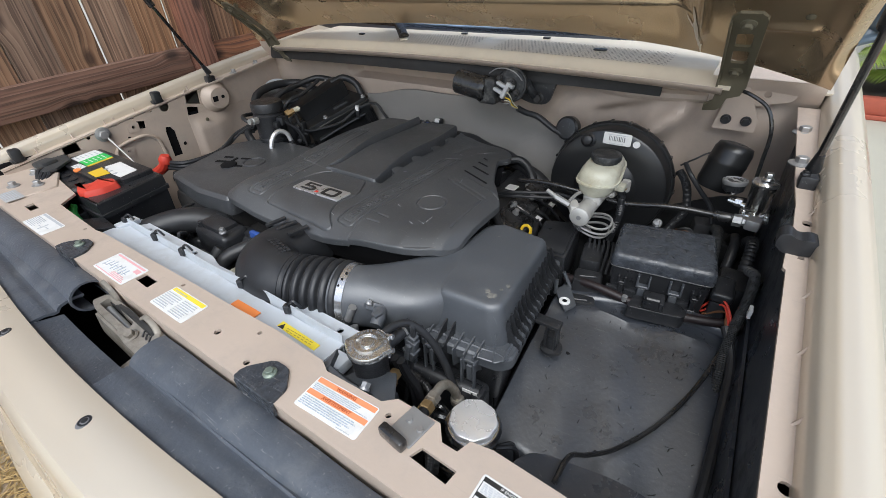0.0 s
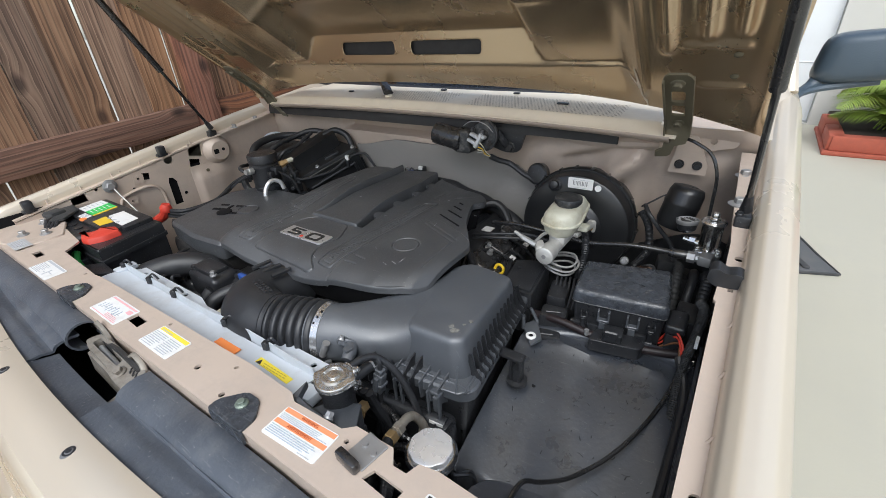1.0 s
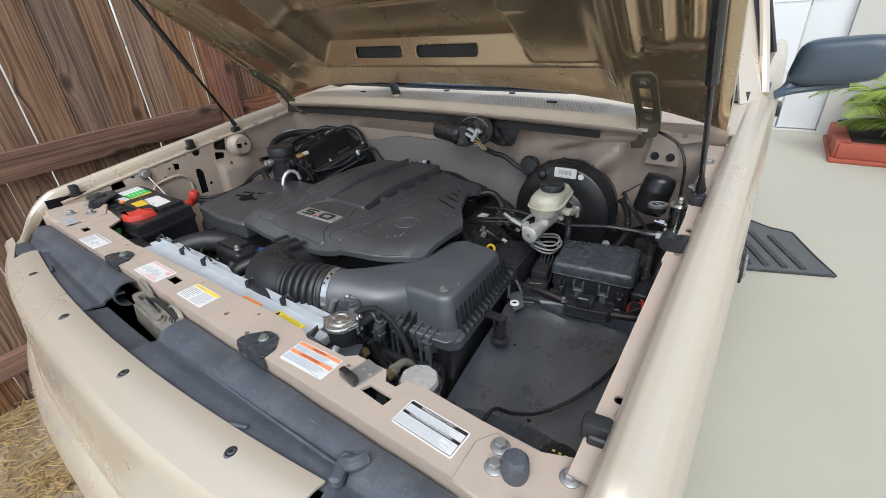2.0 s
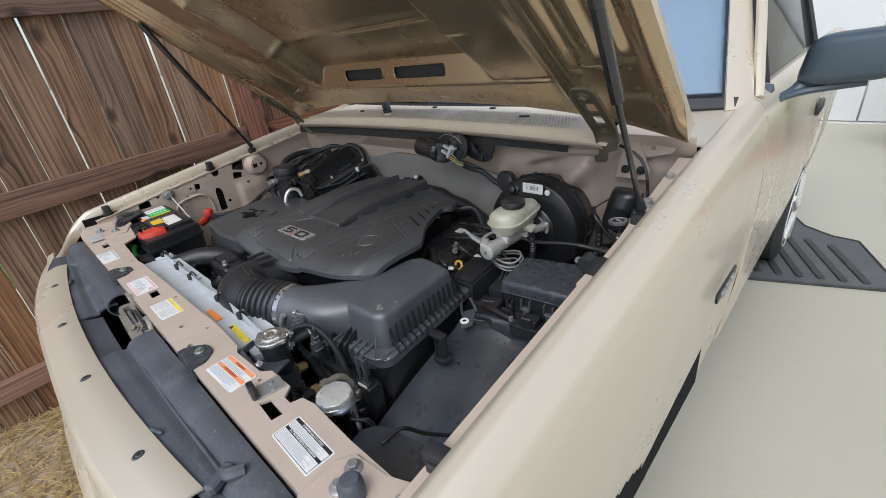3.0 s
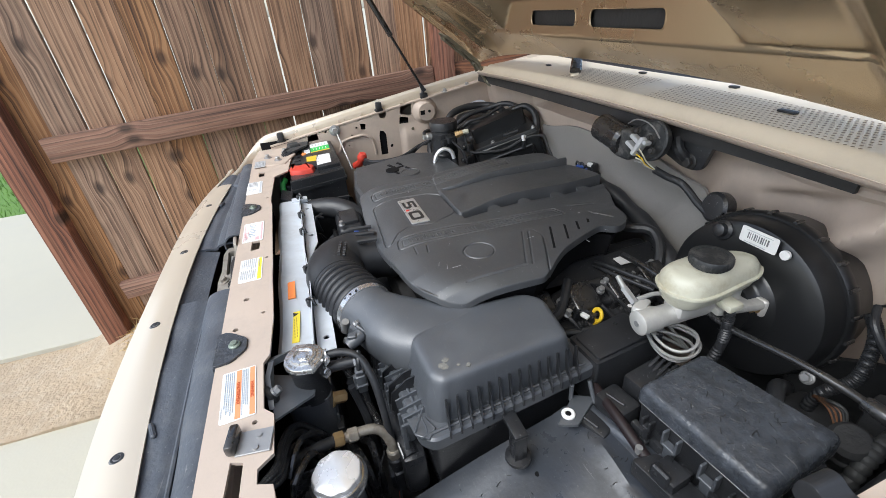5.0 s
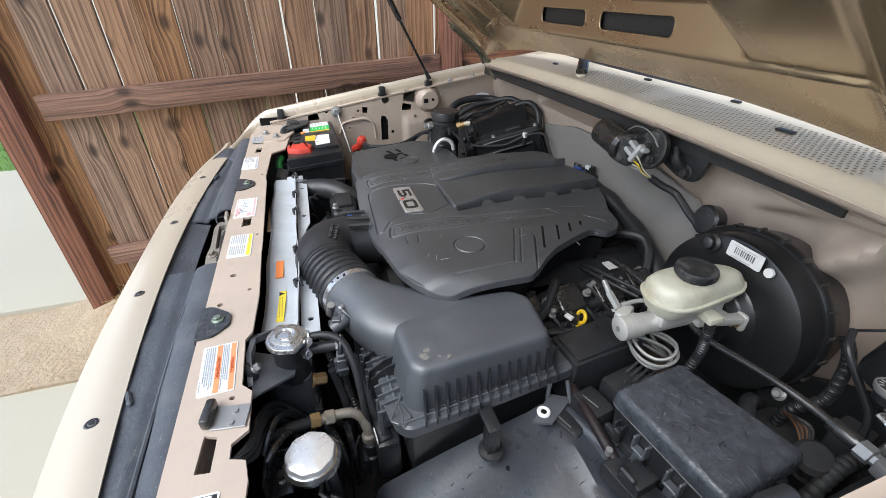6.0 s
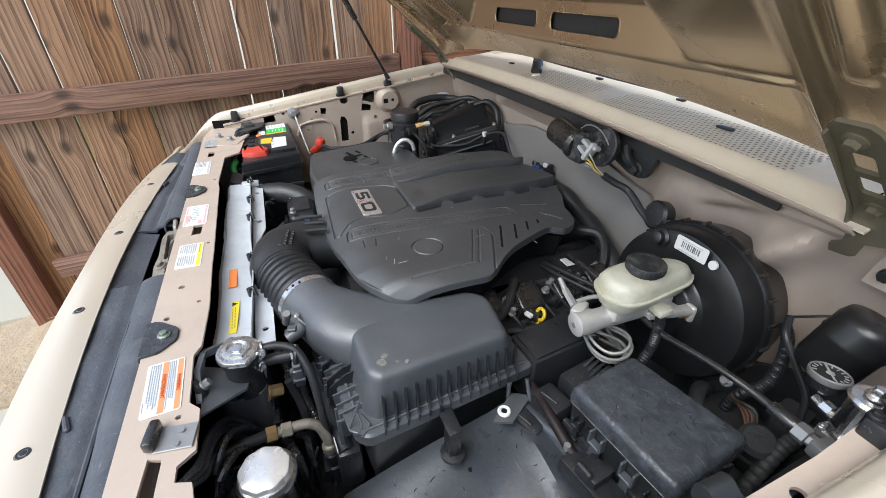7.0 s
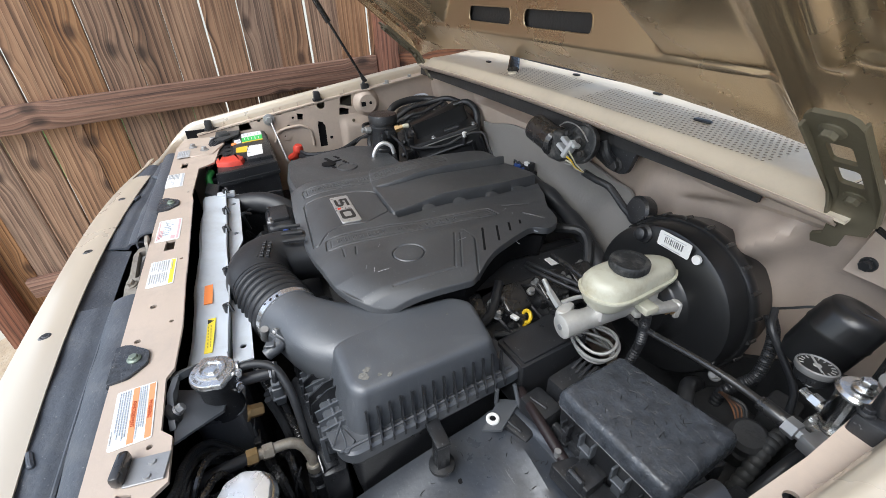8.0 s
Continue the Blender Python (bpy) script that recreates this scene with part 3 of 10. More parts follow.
# ---- house front, planter, mat ----
bm = B()
plate(bm, [(-4, 0), (7, 0), (7, 3.2), (-4, 3.2)], [[(-3.2, 0.02), (1.22, 0.02), (1.22, 2.3), (-3.2, 2.3)]], 0, 0.16, Matrix.Translation((0, 5.98, GROUND - 0.01)) @ Matrix.Rotation(radians(90), 4, "X"))
solid("wall_north", bm, WALL, "pale grey stucco house front", "wall", kind="structure")
door = thing("garage_door", (-1.0, 5.95, GROUND), "white painted panelled garage door", "door", kind="structure")
xs = [-3.2, -2.1, -1.0, 0.1, 0.86, 1.22]
for a, b in zip(xs, xs[1:]):
    bm = B()
    box(bm, a + 0.008, b - 0.008, 5.9, 5.94, GROUND + 0.02, 2.45, 0.006)
    for z in (0.75, 1.4, 2.0):
        box(bm, a + 0.02, b - 0.02, 5.893, 5.9, z, z + 0.012, 0.003, 1)
    part("panel", bm, DOOR_WHITE, door)
for x in (0.84, 0.1):
    for z in (0.62, 1.5):
        bm = B()
        box(bm, x, x + 0.05, 5.885, 5.9, z, z + 0.07, 0.004)
        part("hinge", bm, STEEL, door, "small dark steel strap hinge")
planter = thing("planter", (1.9, 5.0, GROUND), "low red brick planter bed", "planter")
random.seed(3)
bm = B()
box(bm, -0.235, 0.235, -0.055, 0.055, 0.0, 0.125, 0.012, 2)
brick_mesh = finish(bm, "brick", BRICK)
brick_mesh.transform(Matrix.Scale(1.09, 4))


def brick(x, y, z, turn):
    ob = new("brick", brick_mesh)
    ob.parent = planter
    ob.location = SPACE @ Vector((x, y, z)) - BASE[planter.name]
    ob.rotation_euler = (0, 0, radians(turn + random.uniform(-0.8, 0.8)))


for i in range(5):
    brick(1.545 + 0.48 * i, 4.70, GROUND + 0.035, 0)
for i in range(2):
    brick(1.345, 4.90 + 0.48 * i, GROUND + 0.035, 90)
bm = B()
box(bm, 1.27, 3.6, 4.62, 4.76, GROUND, GROUND + 0.035, 0.008)
box(bm, 1.27, 1.41, 4.76, 5.6, GROUND, GROUND + 0.035, 0.008)
part("footing", bm, BRICK, planter)
bm = B()
box(bm, 1.36, 3.2, 4.82, 5.9, GROUND, GROUND + 0.15, 0.02)
part("soil", bm, SOIL, planter, "dark planting soil")
palm = thing("palm", (1.95, 5.1, GROUND + 0.15), "bright green feathery palm with arching fronds in the brick planter", "plant")
random.seed(12)
for c in range(40):
    bm = B()
    a = random.uniform(0, 6.28)
    L, lift = random.uniform(0.45, 0.95), random.uniform(0.3, 1.25)
    o = Vector((1.95 + random.uniform(-0.34, 0.45), 5.1 + random.uniform(-0.15, 0.2), GROUND + 0.14))
    d = Vector((math.cos(a), math.sin(a), 0))
    line = [o + d * (L * u * 0.9) + Vector((0, 0, lift * (1.5 * u - 1.15 * u * u))) for u in [k / 10 for k in range(11)]]
    tube(bm, line, 0.006, 5, smooth=False, radius=lambda u: 0.007 * (1 - 0.8 * u))
    for k in range(3, 46):
        u = k / 46
        i = min(9, int(u * 10))
        p = line[i].lerp(line[i + 1], u * 10 - i)
        t = (line[i + 1] - line[i]).normalized()
        s = t.cross(Vector((0, 0, 1))).normalized()
        for sign in (-1, 1):
            q = (s * sign * 0.8 + t * 0.55 + Vector((0, 0, -0.28 + random.uniform(-0.1, 0.1)))).normalized() * (0.27 * math.sin(math.pi * (0.15 + 0.8 * u)))
            w = t * 0.0052
            bm.faces.new([bm.verts.new(v) for v in (p - w, p + q * 0.5 - w * 1.3 + Vector((0, 0, 0.012)), p + q, p + q * 0.5 + w * 1.3 + Vector((0, 0, 0.012)), p + w)])
    part("frond", bm, FROND, palm)

floor_mat = thing("floor_mat", (0.9, 2.5, GROUND), "ribbed dark grey rubber floor mat lying on the concrete", "mat")
bm = B()
mat_line = [(0.45, 2.09), (1.22, 2.37), (1.14, 2.56), (1.04, 2.84), (0.93, 2.86), (0.80, 2.95), (0.70, 3.15), (0.62, 3.38), (0.45, 3.3)]
prism(bm, mat_line, GROUND, GROUND + 0.012, 0.003, 1)
part("base", bm, MAT, floor_mat)
for i in range(9):
    # long rounded bars running slantwise to the near edge
    x1, y1 = 0.47 + 0.078 * i, 2.185 + 0.022 * i
    ln = (0.35, 0.55, 0.75, 0.95, 1.02, 0.88, 0.66, 0.46, 0.40)[i]
    d = Vector((-0.405, 0.914, 0)) * ln
    n_ = Vector((0.914, 0.405, 0)) * 0.016
    a, b = Vector((x1, y1, 0)), Vector((x1, y1, 0)) + d
    bm = B()
    prism(bm, rounded([tuple((a - n_))[:2], tuple((a + n_))[:2], tuple((b + n_))[:2], tuple((b - n_))[:2]], 0.014, 3), GROUND + 0.011, GROUND + 0.019, 0.003, 1)
    part("rib", bm, MAT_RIB, floor_mat)
bm = B()
tube(bm, [(*p, GROUND + 0.011) for p in mat_line] + [(*mat_line[0], GROUND + 0.011)], 0.007, 6, smooth=False)
part("border", bm, MAT_RIB, floor_mat)

# ---- truck body ----
truck = thing("pickup_truck", (0, 1.5, GROUND), "champagne beige pickup truck parked with its hood propped open", "truck")

# radiator panel across the front, with cut-outs
bm = B()
front = [(-0.70, -0.01), (-0.62, -0.024), (0.60, -0.024), (0.655, -0.03), (0.70, -0.02)]
back = [(0.70, 0.062), (0.665, 0.046), (0.585, 0.046), (0.50, 0.05), (0.479, 0.0465), (0.474, 0.032), (0.458, 0.032), (0.446, 0.047), (0.396, 0.0465), (0.384, 0.0355), (0.310, 0.033), (0.296, 0.0405), (0.215, 0.044), (0.10, 0.041), (0.06, 0.041), (-0.225, 0.036), (-0.25, 0.033), (-0.42, 0.040), (-0.45, 0.075), (-0.70, 0.10)]
holes = [[(-0.045, 0.002), (-0.008, 0.001), (-0.010, 0.0165), (-0.044, 0.017)],
         [(0.441, 0.006), (0.481, 0.003), (0.483, 0.017), (0.446, 0.0185)],
         [(-0.475, 0.000), (-0.44, -0.001), (-0.44, 0.013), (-0.475, 0.014)],
         ring(0.155, 0.004, 0.0045, n=10), ring(0.226, -0.006, 0.004, n=10), ring(-0.27, 0.025, 0.003, n=8), ring(0.20, 0.03, 0.003, n=8), ring(0.03, 0.031, 0.003, n=8), ring(0.40, 0.027, 0.003, n=8)]
plate(bm, front + back, holes, 0.992, 0.996)
# folded front and rear lips, and stiffening beads
for i in range(len(front) - 1):
    a, b = front[i], front[i + 1]
    bm.faces.new([bm.verts.new(p) for p in ((*a, 0.994), (*b, 0.994), (b[0], b[1] + 0.004, 0.955), (a[0], a[1] + 0.004, 0.955))])
core = part("radiator_panel", bm, BAY_PAINT, truck, "dull beige pressed steel panel with cut-outs")
bm = B()
box(bm, -0.70, 0.70, -0.02, -0.004, 0.90, 0.955, 0.004)
box(bm, -0.70, -0.60, -0.02, 0.08, 0.55, 0.99, 0.006)
box(bm, 0.62, 0.70, -0.02, 0.05, 0.55, 0.985, 0.006)
part("radiator_panel_stiffener", bm, BAY_PAINT, truck)
# raised corner piece with bolts
bm = B()
prism(bm, [(0.595, -0.028), (0.66, -0.034), (0.715, -0.02), (0.715, 0.066), (0.685, 0.056), (0.65, 0.040), (0.605, 0.040), (0.592, 0.02)], 0.994, 1.0, 0.002, 1)
corner = part("corner_plate", bm, BAY_PAINT, truck)
for x, y in ((0.617, 0.026), (0.623, 0.004), (0.685, 0.032), (0.66, -0.02)):
    bm = B()
    bolt(bm, (x, y, 1.0), 0.0062, 0.006)
    part("bolt", bm, STEEL, corner, "grey flanged steel bolt")
bm = B()
lathe(bm, [(0.012, 0), (0.013, 0.006), (0.0125, 0.02), (0.009, 0.025)], (0.642, 0.008, 1.0), seg=16)
part("rubber_stop", bm, RUBBER, corner, "black rubber hood stop")
bm = B()
prism(bm, [(-0.70, -0.01), (-0.60, -0.02), (-0.52, 0.0), (-0.52, 0.07), (-0.60, 0.10), (-0.70, 0.10)], 0.994, 0.999, 0.002, 1)
corner = part("corner_plate", bm, BAY_PAINT, truck)
for x, y in ((-0.56, 0.05), (-0.60, 0.02), (-0.64, 0.07)):
    bm = B()
    bolt(bm, (x, y, 0.999), 0.007, 0.007)
    part("bolt", bm, STEEL, corner, "grey flanged steel bolt")


# nose panel in front of the rubber: edges bow forward in the middle
def nose_in(x):
    return -0.115 + 0.030 * (abs(x) / 0.48) ** 2


def nose_out(x):
    return -0.160 + 0.030 * (abs(x) / 0.48) ** 3 if abs(x) < 0.6 else -0.1015 + 0.1 * (abs(x) - 0.6)


def nose(u, v):
    x = -0.66 + 1.32 * u
    a, b = nose_in(x), nose_out(x)
    if v < 0.45:
        w = v / 0.45
        y, z = a + (b - a) * w, 0.968 + 0.004 * math.sin(w * 3.14) - 0.004 * w
    else:
        w = (v - 0.45) / 0.55
        k = min(1, w / 0.28)
        y, z = b - 0.02 * math.sin(k * 1.5708) - 0.03 * max(0, w - 0.28), 0.964 - 0.02 * (1 - math.cos(k * 1.5708)) - 0.22 * max(0, w - 0.15)
    return (x, y, z)


bm = B()
sheet(bm, nose, 66, 24, 0.003, lambda u, v: abs(-0.66 + 1.32 * u) > 0.49 and v < 0.40)
nose_ob = part("nose_panel", bm, PAINT, truck, "smooth champagne painted nose panel")
for i in range(-2, 3):
    x = 0.127 + 0.242 * i
    if abs(x) < 0.47:
        y = -0.138 + 0.03 * (abs(x) / 0.48) ** 2
        bm = B()
        lathe(bm, [(0.0095, 0), (0.0095, 0.001), (0.007, 0.0025), (0.0045, 0.0025), (0.004, 0.0035)], (x, y, 0.9705), seg=18)
        rv = part("push_rivet", bm, LOCK_GREY, nose_ob, "dark plastic push rivet")
        bm = B()
        lathe(bm, [(0.0066, 0), (0.0066, 0.0031), (0.0052, 0.0031), (0.0052, 0.0028), (0.0032, 0.0028), (0.0032, 0.0040), (0.0010, 0.0042)], (x, y, 0.9705), seg=16)
        part("pin", bm, BLACK, rv)


# bumper and lower front
def bumper(u, v):
    x = -0.80 + 1.6 * u
    e = 0.13 * (abs(x) / 0.80) ** 3
    a = -1.0 + 2.3 * v
    return (x, -0.235 + e + 0.07 * (1 - math.cos(a)), 0.645 + 0.15 * math.sin(-a))


bm = B()
sheet(bm, bumper, 40, 14, 0.004)
part("bumper", bm, PAINT, truck, "champagne painted bumper cover")
bm = B()
sheet(bm, lambda u, v: (-0.70 + 1.4 * u, -0.165 + 0.09 * (abs(-1 + 2 * u)) ** 3 + 0.02 * v, 0.86 - 0.2 * v), 30, 4, 0.01)
part("grille", bm, BLACK, truck)


# weathered rubber seals between nose and radiator panel
def flap(x0, x1, y_back, hump):
    def f(u, v):
        x = x0 + (x1 - x0) * u
        a = nose_in(x) - 0.006 - (0.03 if abs(x) > 0.487 else 0)
        y = a + (y_back - a) * v
        w = max(0.0, (v - 0.5) / 0.5)
        z = 0.9660 + hump * 0.40 * math.sin(min(1.0, w) * 2.6) ** 0.8 - 0.004 * step(0.30, 0.5, v) * (1 - step(0.5, 0.56, v)) + 0.0008 * math.sin(x * 60) + 0.0008 * math.sin(x * 23 + 1)
        return (x, y, z)
    return f


bm = B()
sheet(bm, flap(0.072, 0.60, -0.0255, 0.024), 50, 26, 0.004)
seal = part("rubber_seal", bm, RUBBER, truck, "weathered dark rubber seal with a raised fold")
bm = B()
tube(bm, [(0.10, -0.069, 0.9635), (0.3, -0.067, 0.9635), (0.58, -0.060, 0.9635)], 0.0026, 6)
part("bead", bm, RUBBER, seal)
bm = B()
sheet(bm, flap(-0.60, -0.125, -0.045, 0.012), 46, 26, 0.004)
part("rubber_seal", bm, RUBBER, truck, "weathered dark rubber seal with a raised fold")
bm = B()
sheet(bm, lambda u, v: (-0.125 + 0.197 * u, nose_in(-0.125 + 0.197 * u) - 0.006 + v * 0.042, 0.964 - 0.012 * v), 12, 6, 0.003)
part("rubber_seal", bm, RUBBER, truck, "narrow flat stretch of rubber seal by the latch")
bm = B()
sheet(bm, lambda u, v: (-0.62 + 0.50 * u, -0.04 + 0.0225 * math.cos(v * 5.2 - 0.6), 0.962 + 0.021 * math.sin(v * 5.2 - 0.6)), 20, 16, 0.003)
part("rolled_seal", bm, RUBBER, truck, "open rolled end of the rubber seal")
for x, turn in ((0.34, 20), (-0.36, -15)):
    bm = B()
    box(bm, x - 0.012, x + 0.012, nose_in(x) + 0.002, nose_in(x) + 0.008, 0.955, 0.972, 0.002, 1, turn)
    part("seal_tab", bm, RUBBER, truck)
bm = B()
tube(bm, [(0.48, -0.062, 0.972), (0.495, -0.058, 0.978), (0.50, -0.045, 0.976)], 0.008, 8)
box(bm, 0.478, 0.492, -0.085, -0.05, 0.966, 0.98, 0.003, 1, 25)
part("seal_clip", bm, RUBBER, truck)
# well under the latch: near-black boxes put its shade into colour
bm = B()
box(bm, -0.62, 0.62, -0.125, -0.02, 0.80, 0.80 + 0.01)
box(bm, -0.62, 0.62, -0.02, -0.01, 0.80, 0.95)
part("front_well", bm, VOID_SHADE, truck)


# fenders with a rounded top, an inner ledge and the drop of the side
def fender_z(y):
    return 1.032 + 0.150 * y if y < 0.62 else 1.125 + 0.125 * (y - 0.62)


def fender(sign):
    def f(u, v):
        y = -0.10 + 1.16 * u
        top = fender_z(y)
        drop = 0.06 * (1 - step(-0.10, 0.03, y))
        tuck = 0.10 * (1 - step(-0.10, 0.0, y)) ** 2
        prof = [(0.705, -0.030), (0.706, -0.012), (0.710, -0.002), (0.718, 0.004), (0.730, 0.004), (0.743, -0.004), (0.755, -0.022), (0.764, -0.055), (0.770, -0.11), (0.773, -0.19), (0.772, -0.26), (0.769, -0.33), (0.764, -0.42), (0.755, -0.54), (0.738, -0.66), (0.715, -0.70)]
        i = min(len(prof) - 2, int(v * (len(prof) - 1)))
        w = v * (len(prof) - 1) - i
        px = prof[i][0] + (prof[i + 1][0] - prof[i][0]) * w
        pz = prof[i][1] + (prof[i + 1][1] - prof[i][1]) * w
        return (sign * (px - tuck), y, top + pz - drop)
    return f


def arch(u, v):
    x, y, z = fender(1)(u, v)
    return (z < 0.46 and abs(y - 0.26) < 0.325) or (y - 0.26) ** 2 + (z - 0.42) ** 2 < 0.325 ** 2 or (y < 0.0 and z < 0.62)


for sign in (1, -1):
    bm = B()
    sheet(bm, fender(sign), 150, 70, 0.003, arch)
    fen = part("fender", bm, PAINT, truck, "champagne painted front fender with a rounded shoulder")
    # inner ledge, lower than the shoulder, with slots and holes
    bm = B()
    cut = [ring(0.125, 0.699, 0.0055, n=10), ring(0.465, 0.698, 0.0055, n=12), [(0.394, 0.692), (0.400, 0.692), (0.400, 0.698), (0.394, 0.698)]] if sign > 0 else [ring(0.70, 0.690, 0.005, n=10), ring(0.64, 0.692, 0.004, n=8)]
    tilt = math.atan(0.15)
    mm = Matrix.Translation((0, 0, 1.032 - 0.03)) @ Matrix(((0, sign, 0, 0), (math.cos(tilt), 0, -math.sin(tilt), 0), (math.sin(tilt), 0, math.cos(tilt), 0), (0, 0, 0, 1)))
    edge = [(0.03, 0.683), (0.37, 0.683), (0.374, 0.680), (0.40, 0.681), (0.43, 0.685), (0.50, 0.685), (0.56, 0.681), (0.80, 0.672)] if sign > 0 else [(0.03, 0.687), (0.30, 0.688), (0.50, 0.688), (0.56, 0.676), (0.80, 0.668)]
    plate(bm, edge + [(0.80, 0.709), (0.03, 0.709)], cut, 0, 0.004, mm)
    for k in range(7):
        y = 0.10 + k * 0.075
        tube(bm, [(sign * 0.693, y, fender_z(y) - 0.028), (sign * 0.70, y + 0.004, fender_z(y) - 0.026), (sign * 0.704, y + 0.004, fender_z(y) - 0.015)], 0.0018, 5, 3)
    part("fender_ledge", bm, BAY_PAINT, truck, "dull beige inner ledge with slots")
    for y in ((0.604, 0.706) if sign > 0 else (0.62, 0.70)):
        bm = B()
        bolt(bm, (sign * 0.685, y, fender_z(y) - 0.028), 0.0080 if sign > 0 else 0.0065, 0.008, (0, 0, 1), 1.9)
        part("bolt", bm, STEEL, fen, "grey flanged steel bolt")

# inner fender on the passenger side: pressed panel full of holes (drawn in y and z)
bm = B()
holes = [ring(0.398, 1.053, 0.0125, n=18), [(0.457, 1.047), (0.496, 1.037), (0.500, 1.074), (0.463, 1.082)], [(0.450, 1.005), (0.481, 0.997), (0.485, 1.031), (0.455, 1.039)],
         [(0.376, 0.920), (0.400, 0.920), (0.402, 0.986), (0.394, 1.000), (0.382, 1.003), (0.378, 0.989)], [(0.315, 1.017), (0.335, 1.014), (0.338, 1.032), (0.319, 1.036)],
         ring(0.305, 1.025, 0.0045, n=10), ring(0.270, 1.042, 0.0048, n=10), ring(0.314, 1.046, 0.003, n=8), [(0.284, 1.001), (0.292, 1.000), (0.293, 1.004), (0.285, 1.005)], ring(0.273, 1.056, 0.0028, n=8), ring(0.205, 1.028, 0.0045, n=8), ring(0.363, 1.057, 0.0022, n=8), ring(0.362, 1.050, 0.0022, n=8), ring(0.416, 0.946, 0.0055, n=10), ring(0.272, 0.970, 0.003, n=8), [(0.145, 1.004), (0.180, 1.006), (0.177, 1.027), (0.146, 1.022)]]
toX = Matrix(((0, 0, -1, 0), (1, 0, 0, 0), (0, 1, 0, 0), (0, 0, 0, 1)))
plate(bm, [(0.03, 0.72), (0.79, 0.72), (0.79, 1.115), (0.62, 1.093), (0.03, 1.004)], holes, 0.690, 0.694, toX)
inner = part("inner_fender", bm, BAY_PAINT, truck, "dull beige pressed inner fender full of cut-outs")
bm = B()
lathe(bm, [(0.044, 0), (0.040, 0.006), (0.033, 0.014), (0.031, 0.021), (0.028, 0.024), (0.003, 0.0245)], (-0.690, 0.545, 1.045), (1, 0, 0), 34)
part("dome", bm, BAY_PAINT, inner)
# two openings laid on in near-black for the shade inside them
bm = B()
box(bm, -0.6660, -0.6645, 0.523, 0.538, 1.038, 1.052)
rod(bm, (-0.666, 0.554, 1.047), (-0.6642, 0.554, 1.047), 0.0048, 14)
part("dome_hole", bm, VOID_SHADE, inner)
def apron(u, v):
    """Rounded pressing that swells out of the panel towards the firewall."""
    y, z = 0.448 + 0.20 * u, 0.90 + 0.115 * v
    bulge = step(0.0, 0.12, u) * (1 - step(0.35, 0.75, u)) * (1 - step(0.60, 1.0, v))
    return (-0.6885 + 0.011 * bulge, y, z)


bm = B()
sheet(bm, apron, 40, 20, 0.002)
part("pressing", bm, BAY_PAINT, inner, "rounded pressing of the inner fender")
bm = B()
tube(bm, [(-0.689, 0.240, 0.955), (-0.687, 0.251, 0.984), (-0.686, 0.270, 0.993), (-0.686, 0.295, 0.997), (-0.686, 0.324, 0.998), (-0.687, 0.345, 0.986), (-0.688, 0.354, 0.968), (-0.689, 0.357, 0.93)], 0.0042, 10)
part("bead", bm, BAY_PAINT, inner, "pressed arched bead")
for y0, y1, z0, z1 in ((0.262, 0.284, 0.960, 0.982), (0.292, 0.318, 1.014, 1.035)):
    bm = B()
    plate(bm, [(y0, z0), (y1, z0 - 0.002), (y1 + 0.002, z1 - 0.002), (y0 + 0.002, z1)], [ring((y0 + y1) / 2 + 0.001, (z0 + z1) / 2, 0.004, n=10)], 0.6865, 0.6885, toX)
    part("tab", bm, BAY_PAINT, inner)
for y, z in ((0.165, 0.965), (0.494, 0.995)):
    bm = B()
    lathe(bm, [(0.0052, 0), (0.0048, 0.0015), (0.003, 0.002)], (-0.6885 if y < 0.3 else -0.679, y, z), (1, 0, 0), 12)
    part("plug", bm, HINGE, inner)
# near-black blocks stand for the shaded space outside the inner fenders
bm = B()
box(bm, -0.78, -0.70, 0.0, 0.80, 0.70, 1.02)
part("wheelhouse", bm, VOID_SHADE, truck)
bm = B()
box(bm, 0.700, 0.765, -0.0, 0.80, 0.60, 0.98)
part("wheelhouse", bm, VOID_SHADE, truck)
bm = B()
prism(bm, [(0.06, 0.72), (0.80, 0.72), (0.80, 1.112), (0.06, 1.004)], 0.6905, 0.6945, m=Matrix(((0, 0, 1, 0), (1, 0, 0, 0), (0, 1, 0, 0), (0, 0, 0, 1))))
part("inner_fender", bm, LINER, truck, "dark dirty inner fender wall")

# small fixings on the fender ledges
for sign, ys in ((-1, (0.066, 0.390)), (1, (0.076, 0.405))):
    for y in ys:
        big = sign > 0
        bm = B()
        z = fender_z(y) - 0.026
        if big:
            if y < 0.2:
                box(bm, 0.678, 0.704, y - 0.009, y + 0.010, z, z + 0.018, 0.003, 2, 8)
                box(bm, 0.686, 0.705, y - 0.012, y - 0.006, z - 0.004, z + 0.008, 0.002, 1, 8)
            else:
                prism(bm, rounded([(0.668, 0.004), (0.669, 0.019), (0.677, 0.023), (0.687, 0.016), (0.697, 0.020), (0.706, 0.017), (0.707, 0.001), (0.690, -0.002), (0.680, -0.003)], 0.005, 4), -0.011, 0.011, 0.002, 2, m=Matrix.Translation((0, y, z)) @ Matrix.Rotation(radians(90), 4, "X"))
        else:
            box(bm, -0.705, -0.684, y - 0.010, y + 0.010, z + 0.002, z + 0.03, 0.004)
            box(bm, -0.708, -0.69, y - 0.014, y + 0.014, z + 0.0, z + 0.008, 0.003)
        part("rubber_stop", bm, HOSE, truck, "grey black rubber hood bumper")


